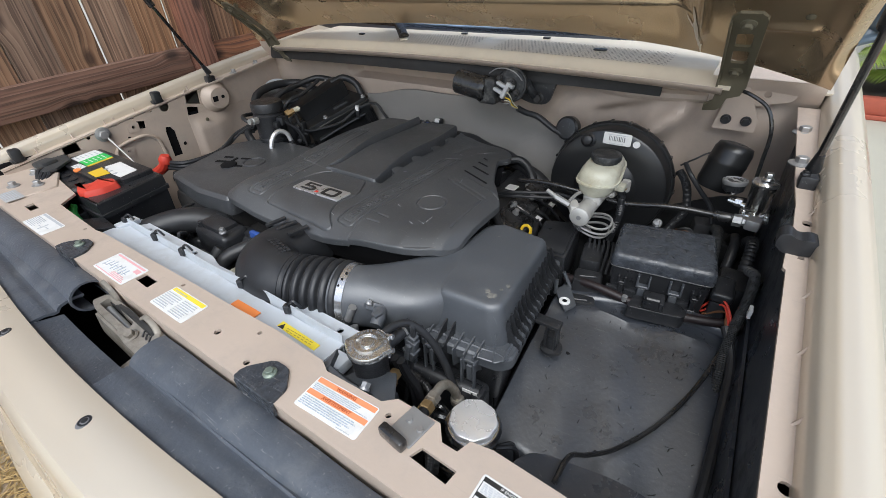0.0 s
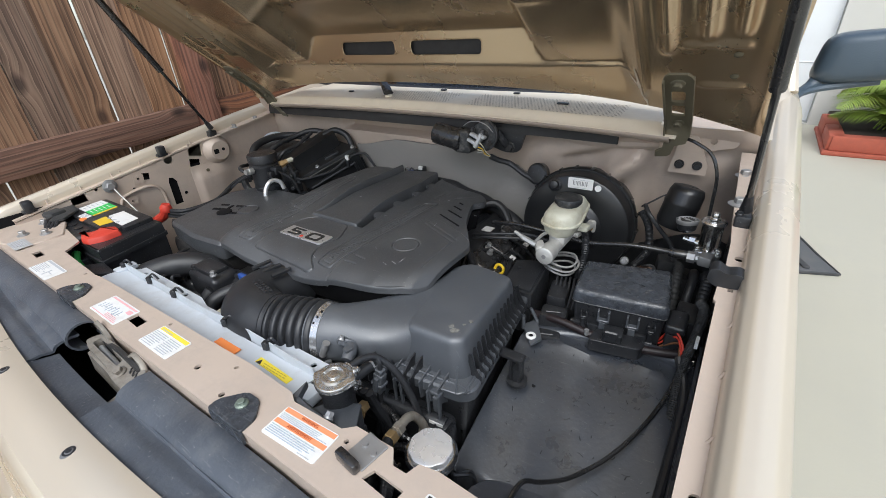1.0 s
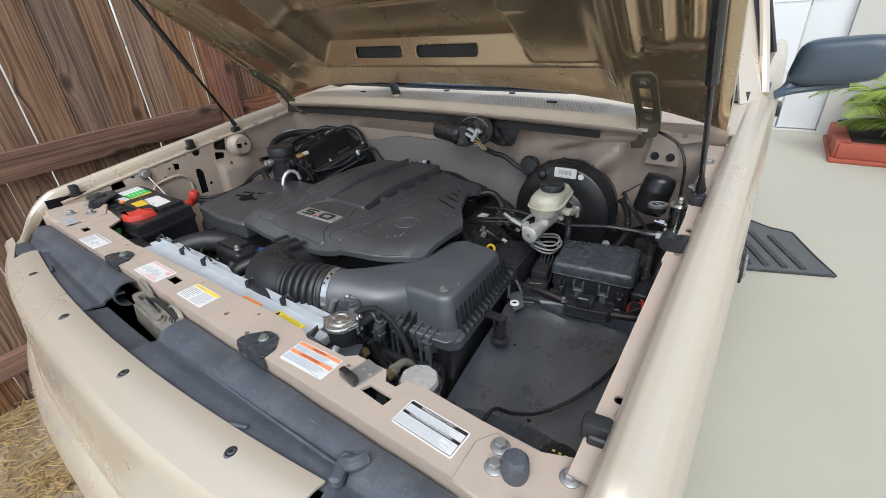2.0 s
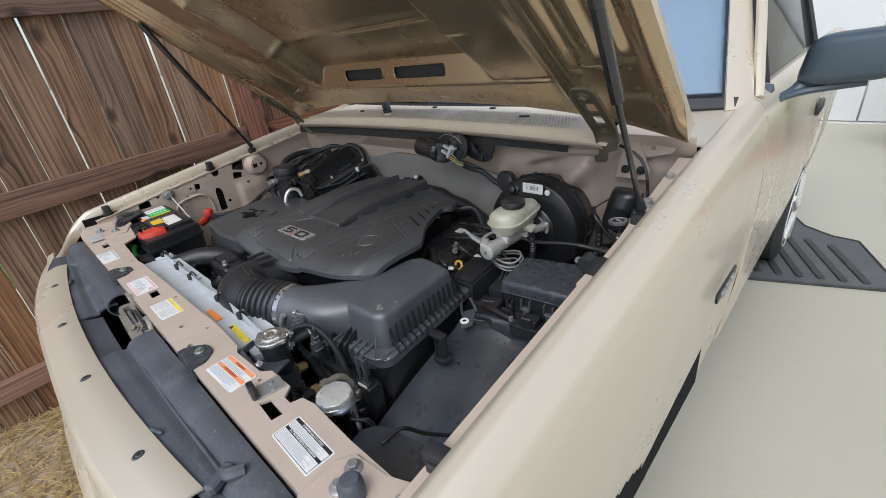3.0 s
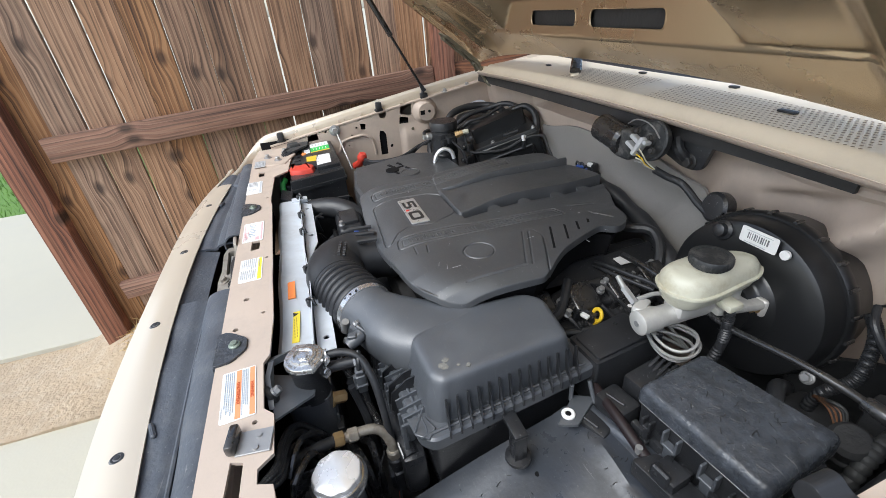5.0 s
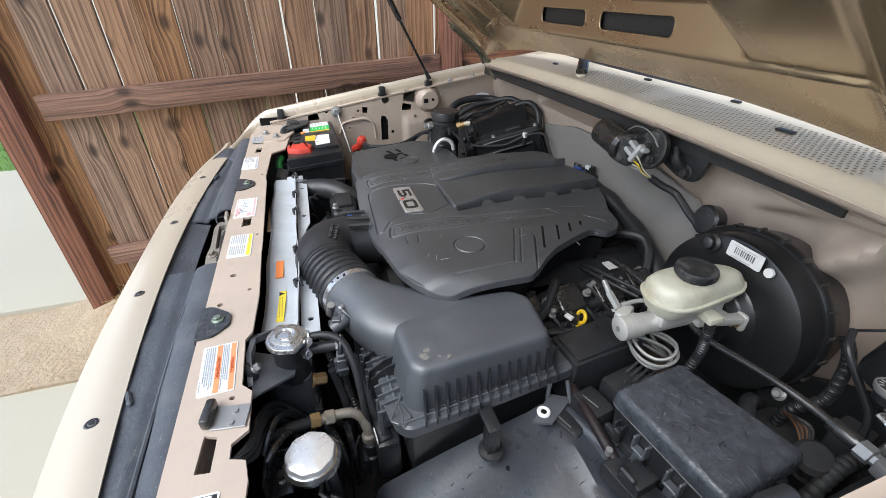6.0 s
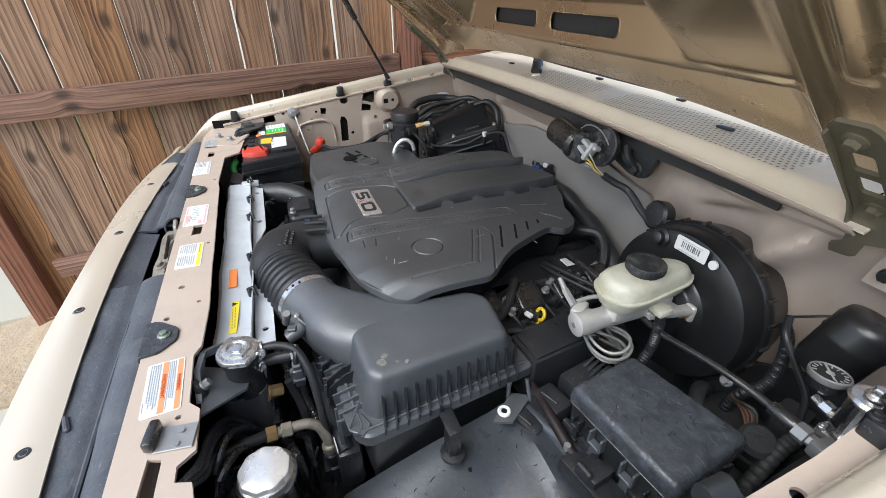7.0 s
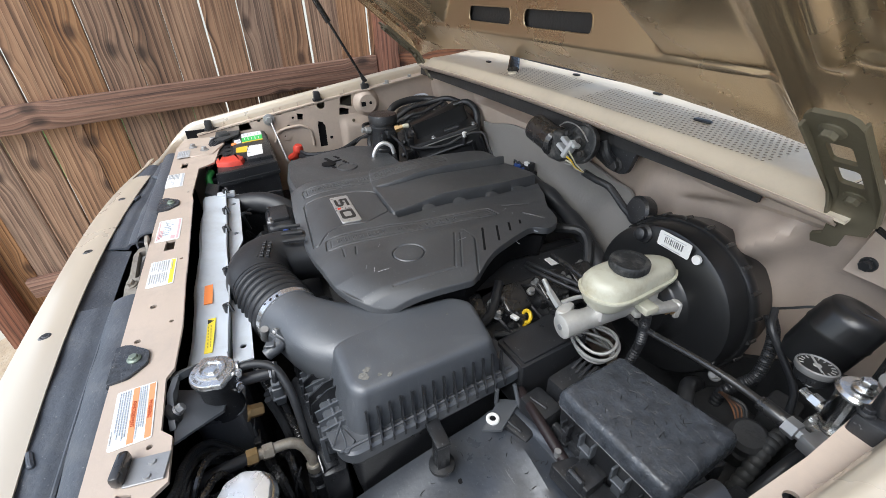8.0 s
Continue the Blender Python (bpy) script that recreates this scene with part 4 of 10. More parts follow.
# firewall, insulation, cowl
def wall_y(x, z):
    y = 0.775 + 0.02 * step(1.10, 1.0, z)
    y -= 0.035 * step(0.25, 0.40, x) * step(1.14, 1.09, z) * (1 - step(0.62, 0.7, x)) * 0.4
    y -= 0.03 * step(1.10, 1.16, z)
    y += 0.012 * math.exp(-((x - 0.27 - (z - 1.1) * 0.8) / 0.02) ** 2)
    y -= 0.026 * math.exp(-((x - 0.50 - (z - 1.1) * 0.9) / 0.028) ** 2) * step(1.02, 1.06, z) * (1 - step(1.11, 1.15, z))
    y -= 0.010 * math.exp(-((x - 0.40) / 0.05) ** 2) * step(1.09, 1.115, z)
    y += 0.030 * step(1.085, 1.097, z) * (1 - step(1.122, 1.130, z)) * step(-0.36, -0.33, x) * (1 - step(-0.02, 0.06, x))
    y += 0.022 * step(0.33, 0.37, x) * (1 - step(0.40, 0.46, x)) * step(1.0, 1.05, z) * (1 - step(1.085 + 0.3 * (x - 0.37), 1.10 + 0.3 * (x - 0.37), z))
    y += 0.036 * step(0.50, 0.545, x)
    y += 0.004 * noise.noise(Vector((x * 14, z * 14, 0)))
    return y


bm = B()
sheet(bm, lambda u, v: (-0.70 + 1.4 * u, wall_y(-0.70 + 1.4 * u, 0.62 + 0.545 * v), 0.62 + 0.545 * v), 140, 90, 0.004)
fire = part("firewall", bm, BAY_PAINT, truck, "dull beige pressed steel firewall")
bm = B()
tube(bm, [(0.30, 0.765, 1.14), (0.40, 0.757, 1.13), (0.54, 0.757, 1.135)], 0.012, 10)
part("pressing", bm, BAY_PAINT, fire)


def matting(u, v):
    x = -0.30 + 0.64 * u
    top = 1.075 - 0.10 * step(0.1, 0.34, x) * 0.6 - 0.03 * step(-0.12, -0.30, x)
    z = 0.72 + (top - 0.72) * v
    return (x, wall_y(x, z) - 0.012 - 0.012 * math.sin(math.pi * min(1, v * 1.02)) ** 0.5, z)


bm = B()
sheet(bm, matting, 40, 24, 0.006)
part("insulation", bm, INSUL, fire, "grey felt insulation mat with a worn upper edge")
# dark sheet added over the lower firewall; its colour stands for the shade there
bm = B()
sheet(bm, lambda u, v: (0.30 + 0.39 * u, wall_y(0.30 + 0.39 * u, 0.64 + 0.29 * v) - 0.02 + 0.008 * math.sin(u * 14 + v * 9), 0.64 + (0.28 + 0.02 * math.sin(u * 9)) * v), 20, 12, 0.006)
part("lower_shade_sheet", bm, DUSTY_SHADE, fire, "added dusty dark sheet standing for the shade low on the firewall")
bm = B()
prism(bm, [(0.558, 1.076), (0.624, 1.076), (0.624, 1.098), (0.598, 1.150), (0.570, 1.150)], 0, 0.004, 0, m=Matrix.Translation((0, 0.784, 0)) @ Matrix.Rotation(radians(90), 4, "X"))
hb = part("hinge_plate", bm, BAY_PAINT, fire)
for x in (0.576, 0.607):
    bm = B()
    bolt(bm, (x, 0.780, 1.094), 0.0065, 0.007, (0, -1, 0), 1.35)
    part("nut", bm, BLACK, hb, "dark flanged nut")


def cowl_front(x):
    return 0.702 - 0.012 * (x / 0.6) ** 2


def cowl_back(x):
    return 0.846 + 0.11 * (x / 0.69) ** 2


def strip_y(x):
    return 0.722 + 0.020 * step(-0.1, 0.45, x)


def cowl(u, v):
    x = -0.66 + 1.32 * u
    y = cowl_front(x) + (cowl_back(x) - cowl_front(x)) * v
    return (x, y, 1.176 + 0.016 * step(0, 0.15, v) + 0.012 * v - 0.012 * (x / 0.6) ** 2)


bm = B()
sheet(bm, cowl, 44, 60, 0.003, lambda u, v: abs(-0.66 + 1.32 * u) > 0.56 - 0.05 * v)
cowl_ob = part("cowl", bm, COWL_PAINT, truck, "pale champagne cowl panel below the windscreen")
random.seed(2)
# the louvre fields are rows of flat faces, brown for the shade in pockets
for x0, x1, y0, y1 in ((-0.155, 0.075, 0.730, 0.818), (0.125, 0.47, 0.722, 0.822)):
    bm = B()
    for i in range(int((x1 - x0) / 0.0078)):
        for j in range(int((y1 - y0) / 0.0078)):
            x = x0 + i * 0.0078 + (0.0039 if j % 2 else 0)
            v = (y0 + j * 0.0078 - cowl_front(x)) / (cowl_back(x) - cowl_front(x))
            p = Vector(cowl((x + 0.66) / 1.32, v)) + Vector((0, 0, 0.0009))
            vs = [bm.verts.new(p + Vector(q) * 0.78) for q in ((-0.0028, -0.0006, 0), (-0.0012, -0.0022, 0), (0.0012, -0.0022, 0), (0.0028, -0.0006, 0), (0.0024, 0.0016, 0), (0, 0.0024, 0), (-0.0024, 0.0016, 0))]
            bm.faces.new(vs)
    tagged(part("louvre_field", bm, LOUVRE, cowl_ob, "field of small louvres drawn as flat shade-brown dots"), kind="stuff")
for x, v, w in ((0.334, 0.46, 0.013), (-0.30, 0.50, 0.008), (-0.005, 0.86, 0.008), (0.20, 0.86, 0.008)):
    p = Vector(cowl((x + 0.66) / 1.32, v))
    bm = B()
    box(bm, p.x - w, p.x + w, p.y - 0.005, p.y + 0.005, p.z, p.z + 0.004, 0.002)
    part("washer_nozzle", bm, BLACK, cowl_ob)
# channel and rubber strip along the cowl's front
bm = B()
sheet(bm, lambda u, v: (-0.56 + 1.12 * u, cowl_front(-0.56 + 1.12 * u) + 0.012 - 0.012 * math.cos(v * 1.6), 1.174 - 0.010 * v - 0.01 * ((-0.56 + 1.12 * u) / 0.6) ** 2), 30, 6, 0.003)
part("cowl_lip", bm, BAY_PAINT, truck)
bm = B()
sheet(bm, lambda u, v: (-0.62 + 1.085 * u, strip_y(-0.62 + 1.085 * u) - 0.003 * math.sin(v * 3.1) + 0.010 * (1 - v), 1.172 - 0.036 * v - 0.008 * ((-0.62 + 1.085 * u) / 0.6) ** 2), 30, 8, 0.006)
strip = part("cowl_seal", bm, GRIME, truck, "grimy dark rubber strip along the cowl")
for x in (0.45, -0.024, -0.09, -0.20, -0.30):
    bm = B()
    lathe(bm, [(0.0075, 0), (0.0075, 0.002), (0.004, 0.004)], (x, strip_y(x) + 0.001, 1.149), (0, -1, 0.25), 12)
    part("screw", bm, GRIME, strip)
toY = Matrix(((1, 0, 0, 0), (0, 0, -1, 0), (0, 1, 0, 0), (0, 0, 0, 1)))
for sign in (1, -1):
    bm = B()
    plate(bm, [(sign * x, z) for x, z in rounded([(0.545, 1.158), (0.668, 1.146), (0.662, 1.132), (0.640, 1.127), (0.606, 1.118), (0.575, 1.132), (0.545, 1.136)], 0.006, 3)], [ring(sign * 0.596, 1.138, 0.0045, n=12), ring(sign * 0.625, 1.1405, 0.0055, n=12)], -0.790, -0.786, toY)
    sheet(bm, lambda u, v: (sign * (0.545 + 0.123 * u), 0.787 + 0.10 * v, 1.158 - 0.012 * u + 0.010 * v), 10, 4, 0.003)
    part("cowl_gusset", bm, BAY_PAINT, truck, "beige pressed lip with two round holes")

for sign in (1, -1):
    bm = B()
    sheet(bm, lambda u, v: (sign * (0.50 + 0.216 * u), 0.795 + 0.24 * v, (1.150 + 0.030 * v - 0.02 * (1 - v)) * (1 - u) + (fender_z(0.795 + 0.24 * v) + 0.003) * u), 10, 8, 0.004)
    part("cowl_corner", bm, PAINT, truck, "painted corner between cowl and fender")
# windscreen, wiper, pillars, door
bm = B()
sheet(bm, lambda u, v: ((2 * u - 1) * (0.692 - 0.165 * v), 1.02 + 0.50 * v - 0.11 * (1 - (2 * u - 1) ** 2), 1.185 + 0.46 * v), 24, 10, 0.005)
ws = part("windscreen", bm, WINDOW, truck, "blue tinted windscreen glass")
ws.visible_shadow = False
# panel added behind the glass; its blue stands for the sky's reflection
bm = B()
sheet(bm, lambda u, v: ((2 * u - 1) * (0.672 - 0.155 * v), 1.055 + 0.45 * v - 0.10 * (1 - (2 * u - 1) ** 2), 1.20 + 0.42 * v), 16, 8, 0.004)
part("sky_reflection_panel", bm, SKY_TONE, truck, "added pale blue grey panel standing for the sky's reflection in the glass")
bm = B()
sheet(bm, lambda u, v: (-0.71 + 1.42 * u, 1.00 - 0.11 * (1 - (2 * u - 1) ** 2) + 0.02 * v, 1.18 + 0.018 * v), 24, 2, 0.008)
for sign in (1, -1):
    tube(bm, [(sign * 0.692, 1.005, 1.18), (sign * 0.527, 1.51, 1.645)], 0.008, 8, smooth=False)
part("windscreen_seal", bm, BLACK, truck)
for sign in (1, -1):
    bm = B()
    sheet(bm, lambda u, v: (sign * (0.694 - 0.168 * u + 0.008 * math.sin(v * 3.14) + 0.036 * v), 0.985 + 0.52 * u + 0.06 * v, 1.172 + 0.475 * u), 20, 8, 0.006)
    part("windscreen_pillar", bm, PAINT, truck)
bm = B()
sheet(bm, lambda u, v: (-0.56 + 1.12 * u, 1.50 + 1.1 * v, 1.645 + 0.06 * math.sin(v * 1.6) + 0.02 * (1 - (2 * u - 1) ** 2)), 16, 10, 0.02)
part("roof", bm, PAINT, truck)
bm = B()
box(bm, -0.62, 0.62, 1.05, 1.25, 1.0, 1.15, 0.03)
box(bm, -0.60, 0.60, 1.25, 2.6, 0.55, 0.62)
box(bm, -0.55, -0.1, 1.7, 1.85, 0.6, 1.35, 0.05)
box(bm, 0.1, 0.55, 1.7, 1.85, 0.6, 1.35, 0.05)
# these two walls are added to block the view, so the window looks dark
box(bm, -0.60, -0.56, 1.10, 2.60, 0.9, 1.62)
box(bm, -0.56, 0.56, 2.50, 2.56, 0.9, 1.62)
part("cabin", bm, VOID_SHADE, truck, "near-black cabin with dashboard, seats and added view-blocking walls")


def side(y0, y1):
    def f(u, v):
        y = y0 + (y1 - y0) * u
        top = fender_z(min(y, 1.06)) + 0.01 * max(0, y - 1.06)
        prof = [(0.700, 0.0), (0.722, 0.006), (0.743, -0.008), (0.758, -0.04), (0.766, -0.10), (0.772, -0.2), (0.771, -0.3), (0.766, -0.45), (0.748, -0.62), (0.72, -0.70)]
        i = min(len(prof) - 2, int(v * (len(prof) - 1)))
        w = v * (len(prof) - 1) - i
        return (prof[i][0] + (prof[i + 1][0] - prof[i][0]) * w, y, top + prof[i][1] + (prof[i + 1][1] - prof[i][1]) * w)
    return f


for name, y0, y1, label in (("door", 1.068, 2.15, "champagne painted front door"), ("rear_body", 2.158, 2.98, "champagne painted rear body side")):
    bm = B()
    sheet(bm, side(y0, y1), 24, 27, 0.006, (lambda u, v: False) if name == "door" else (lambda u, v: v > 0.55 and (y0 + (y1 - y0) * u - 2.5) ** 2 + (1.19 - 0.7 * v - 0.42) ** 2 < 0.31 ** 2))
    d = part(name, bm, PAINT, truck, label)
    if name == "door":
        bm = B()
        box(bm, 0.776, 0.792, 1.95, 2.10, 0.98, 1.02, 0.006)
        part("handle", bm, BLACK, d, "black pull handle")
        bm = B()
        tube(bm, [(0.724, 1.10, 1.185), (0.680, 1.22, 1.33), (0.590, 1.50, 1.60), (0.575, 1.9, 1.63), (0.59, 2.13, 1.58), (0.715, 2.15, 1.20)], 0.012, 8)
        part("window_surround", bm, BLACK, d)
        bm = B()
        tube(bm, [(0.735, 1.085, 1.185), (0.694, 1.195, 1.34), (0.604, 1.50, 1.625), (0.59, 1.9, 1.655)], 0.011, 8)
        part("door_edge", bm, PAINT, d)
        bm = B()
        sheet(bm, lambda u, v: (0.716 - 0.14 * v, 1.10 + 1.03 * u + 0.40 * v * (1 - u), 1.175 + 0.44 * v), 6, 6, 0.004)
        g = part("window", bm, SIDE_GLASS, d, "tinted side window")
        g.visible_shadow = False
        bm = B()
        tube(bm, [(0.722, 1.25, 1.18), (0.655, 1.30, 1.42)], 0.009, 6, smooth=False)
        part("quarter_bar", bm, BLACK, d)
# near-black boxes stand for the shade under sill and floor
bm = B()
box(bm, 0.60, 0.70, 1.08, 2.9, 0.33, 0.45, 0.02)
box(bm, -0.6, 0.6, -0.05, 2.9, 0.42, 0.5)
part("sill", bm, VOID_SHADE, truck)
bm = B()
box(bm, -0.79, -0.70, 1.06, 2.98, 0.45, 1.18, 0.02)
box(bm, -0.70, 0.70, 2.6, 2.98, 0.7, 1.1, 0.03)
part("bed", bm, PAINT, truck)


def mirror(parent):
    bm = B()
    loops = []
    for k, y in ((0.62, -0.046), (0.84, -0.041), (0.95, -0.028), (1.0, -0.006), (1.0, 0.030), (0.97, 0.045)):
        loops.append([(x, y, z) for x, z in ring(0, 0, 0.092 * k, 0.058 * k, 48, 0, 5.0)])
    loft(bm, loops)
    for v in bm.verts:
        e = (v.co.x + 0.092) / 0.184
        v.co.z = v.co.z * (1 - 0.10 * e) + 0.018 * e - 0.004
        v.co.x += 0.16 * v.co.z * (1 - e)
        v.co.y += 0.02 * (1 - e)
    bmesh.ops.translate(bm, vec=(0.868, 1.29, 1.233), verts=bm.verts)
    m = part("mirror", bm, MIRROR_CAP, parent, "grey blue plastic wing mirror housing", 50)
    bm = B()
    tube(bm, [(0.735, 1.20, 1.150), (0.752, 1.24, 1.158), (0.775, 1.28, 1.172), (0.80, 1.30, 1.196), (0.83, 1.30, 1.22)], 0.02, 12, radius=lambda u: 0.020 - 0.008 * math.sin(3.14 * min(1, 1.3 * u)) + 0.018 * max(0, u - 0.5), flat=0.8)
    tube(bm, [(0.752, 1.24, 1.158), (0.80, 1.275, 1.170), (0.90, 1.285, 1.186)], 0.009, 8)
    prism(bm, [(1.14, 1.142), (1.21, 1.135), (1.24, 1.17), (1.19, 1.20)], 0.0, 0.016, 0.004, m=Matrix(((0, 0, 1, 0.728), (1, 0, 0, 0), (0, 1, 0, 0), (0, 0, 0, 1))))
    part("mirror_arm", bm, MIRROR_CAP, m)


mirror(truck)
# badge low on the fender side: unreadable, so plain bars
bm = B()
box(bm, 0.783, 0.789, 0.73, 0.87, 0.862, 0.885, 0.003)
bd = part("side_badge", bm, BLACK, truck, "dark raised side emblem")
bm = B()
for i in range(3):
    box(bm, 0.787, 0.793, 0.75 + i * 0.035, 0.772 + i * 0.035, 0.866, 0.881, 0.002, 1)
part("bar", bm, STEEL, bd)
for y in (0.26, 2.50):
    bm = B()
    lathe(bm, [(0.19, 0), (0.25, 0.012), (0.268, 0.03), (0.272, 0.09), (0.268, 0.17), (0.23, 0.19)], (0.755, y, 0.42), (-1, 0, 0), 40)
    w = part("wheel", bm, TYRE, truck, "black tyre")
    bm = B()
    lathe(bm, [(0.195, 0.003), (0.19, -0.004), (0.185, 0.01), (0.17, 0.05), (0.05, 0.045), (0.04, 0.0), (0.0, -0.002)][::-1], (0.755, y, 0.42), (-1, 0, 0), 40)
    for k in range(5):
        a = k * 1.2566
        tube(bm, [(0.755, y + 0.03 * math.cos(a), 0.42 + 0.03 * math.sin(a)), (0.747, y + 0.18 * math.cos(a), 0.42 + 0.18 * math.sin(a))], 0.022, 6, smooth=False)
    part("rim", bm, ALLOY, w, "silver five-spoke alloy rim")

# ---- hood ----
HOOD_A = radians(39.5)
H_O = Vector((0, 0.752, 1.172))
H_S, H_N = Vector((0, -math.cos(HOOD_A), math.sin(HOOD_A))), Vector((0, -math.sin(HOOD_A), -math.cos(HOOD_A)))
H_LEN = 0.91


def hood_rear(x):
    return 0.045 * (1 - min(1, abs(x) / 0.72) ** 4)


def hood_half(s):
    return 0.698 - 0.03 * step(0.6, 1.0, s)


def hood_h(x, s):
    """How far the pressed inner panel stands down from the hood's plane."""
    ax = abs(x)
    # a steep band rises from the rear lip to the sunk middle field, which falls back gently towards the front
    edge = 0.174 - 0.038 * step(0.285, 0.335, ax)
    k = min(max(s, 0.131), edge)
    deep = -0.020 - 1.15 * (k - 0.118) + 0.085 * max(0.0, s - edge)
    side = step(0.505, 0.462, ax)
    front = 1 - step(0.78, 0.87, s)
    h = -0.016 + (deep + 0.016) * side * front
    # shallow cross beads in the field
    if s > edge + 0.06:
        h += 0.004 * math.exp(-((abs(s - 0.42) - 0.11) / 0.012) ** 2) * step(0.40, 0.36, ax)
    # sharp crease beside the field, then lengthwise ribs
    h += 0.010 * math.exp(-((ax - 0.510) / 0.006) ** 2) * step(0.05, 0.10, s) * (1 - step(0.70, 0.80, s))
    for c, w, e in ((0.548, 0.010, 0.195), (0.597, 0.010, 0.225), (0.637, 0.009, 0.232)):
        h += 0.013 * math.exp(-((ax - c) / w) ** 2) * step(e - 0.012, e + 0.022, s) * (1 - step(0.72, 0.80, s))
    # bars across the hinge pad
    for c, e in ((0.113, 0.587), (0.211, 0.564)):
        h += 0.0055 * math.exp(-((s - c) / 0.0065) ** 2) * step(e - 0.006, e + 0.012, ax) * (1 - step(0.642, 0.658, ax))
    # rolled beam along the outer edge
    h += 0.018 * math.exp(-((ax - 0.680) / 0.016) ** 2)
    return h


def hood_point(u, v, lift=0.0):
    """u across, v from the rear edge forward."""
    x0 = -1 + 2 * u
    s_r = hood_rear(x0 * 0.70)
    s = s_r + (H_LEN - s_r - 0.03 * x0 * x0) * v
    x = x0 * hood_half(s)
    return x, s


def hood_inner(u, v):
    x, s = hood_point(u, v)
    rim = step(0.0, 0.09, v)
    lip = 0.016 - 0.03 * (1 - (x / 0.7) ** 2) - 0.028 * (1 - min(1, abs(x) / 0.72) ** 4)
    return H_O + Vector((x, 0, 0)) + H_S * s + H_N * (hood_h(x, s) * rim + lip * (1 - rim))


def hood_outer(u, v):
    x, s = hood_point(u, v)
    return H_O + Vector((x, 0, 0)) + H_S * s + H_N * (-0.012 - 0.11 * (1 - abs(x / 0.705) ** 3.5) * (0.75 + 0.25 * math.sin(3 * v)) - 0.006 * step(0.66, 0.7, abs(x)))


SLOTS = ((-0.195, -0.027), (0.018, 0.198))
us = sorted({round(0.5 + q * x / 1.40, 5) for q in (-1, 1) for c in (0.548, 0.597, 0.637) for x in (c - 0.016, c - 0.011, c - 0.008, c - 0.004, c, c + 0.004, c + 0.008, c + 0.011, c + 0.016)} | {round(0.5 + x / 1.41, 5) for a, b in SLOTS for k in range(11) for x in (a + 0.001 * k, b - 0.001 * k)} | {round(0.5 + q * x / 1.41, 5) for q in (-1, 1) for x in (0.285, 0.31, 0.335, 0.462, 0.48, 0.504, 0.51, 0.516)} | {i / 200 for i in range(201)})
vs = sorted({(s - 0.045) / (H_LEN - 0.045) for s in [0.118, 0.1395, 0.1665, 0.174] + [0.1425 + 0.001 * k for k in range(22)]} | {(s - 0.06) / (H_LEN - 0.06) for s in (0.103, 0.107, 0.111, 0.115, 0.119, 0.123, 0.189, 0.195, 0.201, 0.205, 0.208, 0.214, 0.217, 0.221, 0.227, 0.233, 0.239)} | {(j / 190) ** 1.25 for j in range(191)})


def slot_hole(u, v):
    x, s = hood_point(u, v)
    s += 0.045 * (abs(x) / 0.72) ** 4 * (1 - v)
    for a, b in SLOTS:
        e = min(x - a, b - x)
        if e > 0 and abs(s - 0.153) < (0.0098 if e > 0.0098 else math.sqrt(0.0098 ** 2 - (0.0098 - e) ** 2)):
            return True
    return False


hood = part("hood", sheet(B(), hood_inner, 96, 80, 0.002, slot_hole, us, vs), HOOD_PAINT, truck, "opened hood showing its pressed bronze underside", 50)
part("hood_skin", sheet(B(), hood_outer, 40, 30, 0.002), PAINT, hood, "champagne outer hood skin")
# dark sheet added behind the slots for the shade inside the hood
bm = B()
sheet(bm, lambda u, v: hood_inner(0.5 + (-0.22 + 0.44 * u) / 1.41, 0.095 + 0.055 * v) - H_N * 0.013, 30, 10, 0.002)
part("slot_shade_sheet", bm, GRIME, hood)
for a, b in SLOTS:
    bm = B()
    loop = rounded([(a, 0.1432), (b, 0.1432), (b, 0.1628), (a, 0.1628)], 0.0097, 6)
    loop = [H_O + Vector((x, 0, 0)) + H_S * s + H_N * (hood_h(x, s) - 0.0006) for x, s in even(loop, 90).tolist()]
    tube(bm, loop + loop[:1], 0.0014, 6, smooth=False)
    part("slot_rim", bm, HOOD_PAINT, hood)
# a strip of flaked paint along the crease
bm = B()
rnd = random.Random(6)
for x0, s0, x1, s1, w in ((0.494, 0.150, 0.5085, 0.060, 0.0045), (0.484, 0.128, 0.499, 0.100, 0.0022), (0.506, 0.095, 0.511, 0.040, 0.0030)):
    left, right = [], []
    for k in range(13):
        u = k / 12
        x, s = x0 + (x1 - x0) * u, s0 + (s1 - s0) * u
        h_ = w * math.sin(math.pi * min(0.97, max(0.03, u))) * rnd.uniform(0.5, 1.2)
        for side_, row in ((-1, left), (1, right)):
            row.append(H_O + Vector((x + side_ * h_, 0, 0)) + H_S * s + H_N * (hood_h(x + side_ * h_, s) + 0.0012))
    for k in range(12):
        bm.faces.new([bm.verts.new(p) for p in (left[k], left[k + 1], right[k + 1], right[k])])
part("flaked_paint", bm, COWL_PAINT, hood, "pale flaked patch of paint")
bm = B()
for sign in (1, -1):
    rows = [[hood_inner((1 + sign) / 2, v / 20), hood_outer((1 + sign) / 2, v / 20)] for v in range(21)]
    for (a, b), (c, d) in zip(rows, rows[1:]):
        bm.faces.new([bm.verts.new(p) for p in (a, b, d, c)])
for v in (0, 1):
    rows = [[hood_inner(u / 30, v), hood_outer(u / 30, v)] for u in range(31)]
    for (a, b), (c, d) in zip(rows, rows[1:]):
        bm.faces.new([bm.verts.new(p) for p in (a, b, d, c)])
part("hood_hem", bm, PAINT, hood)
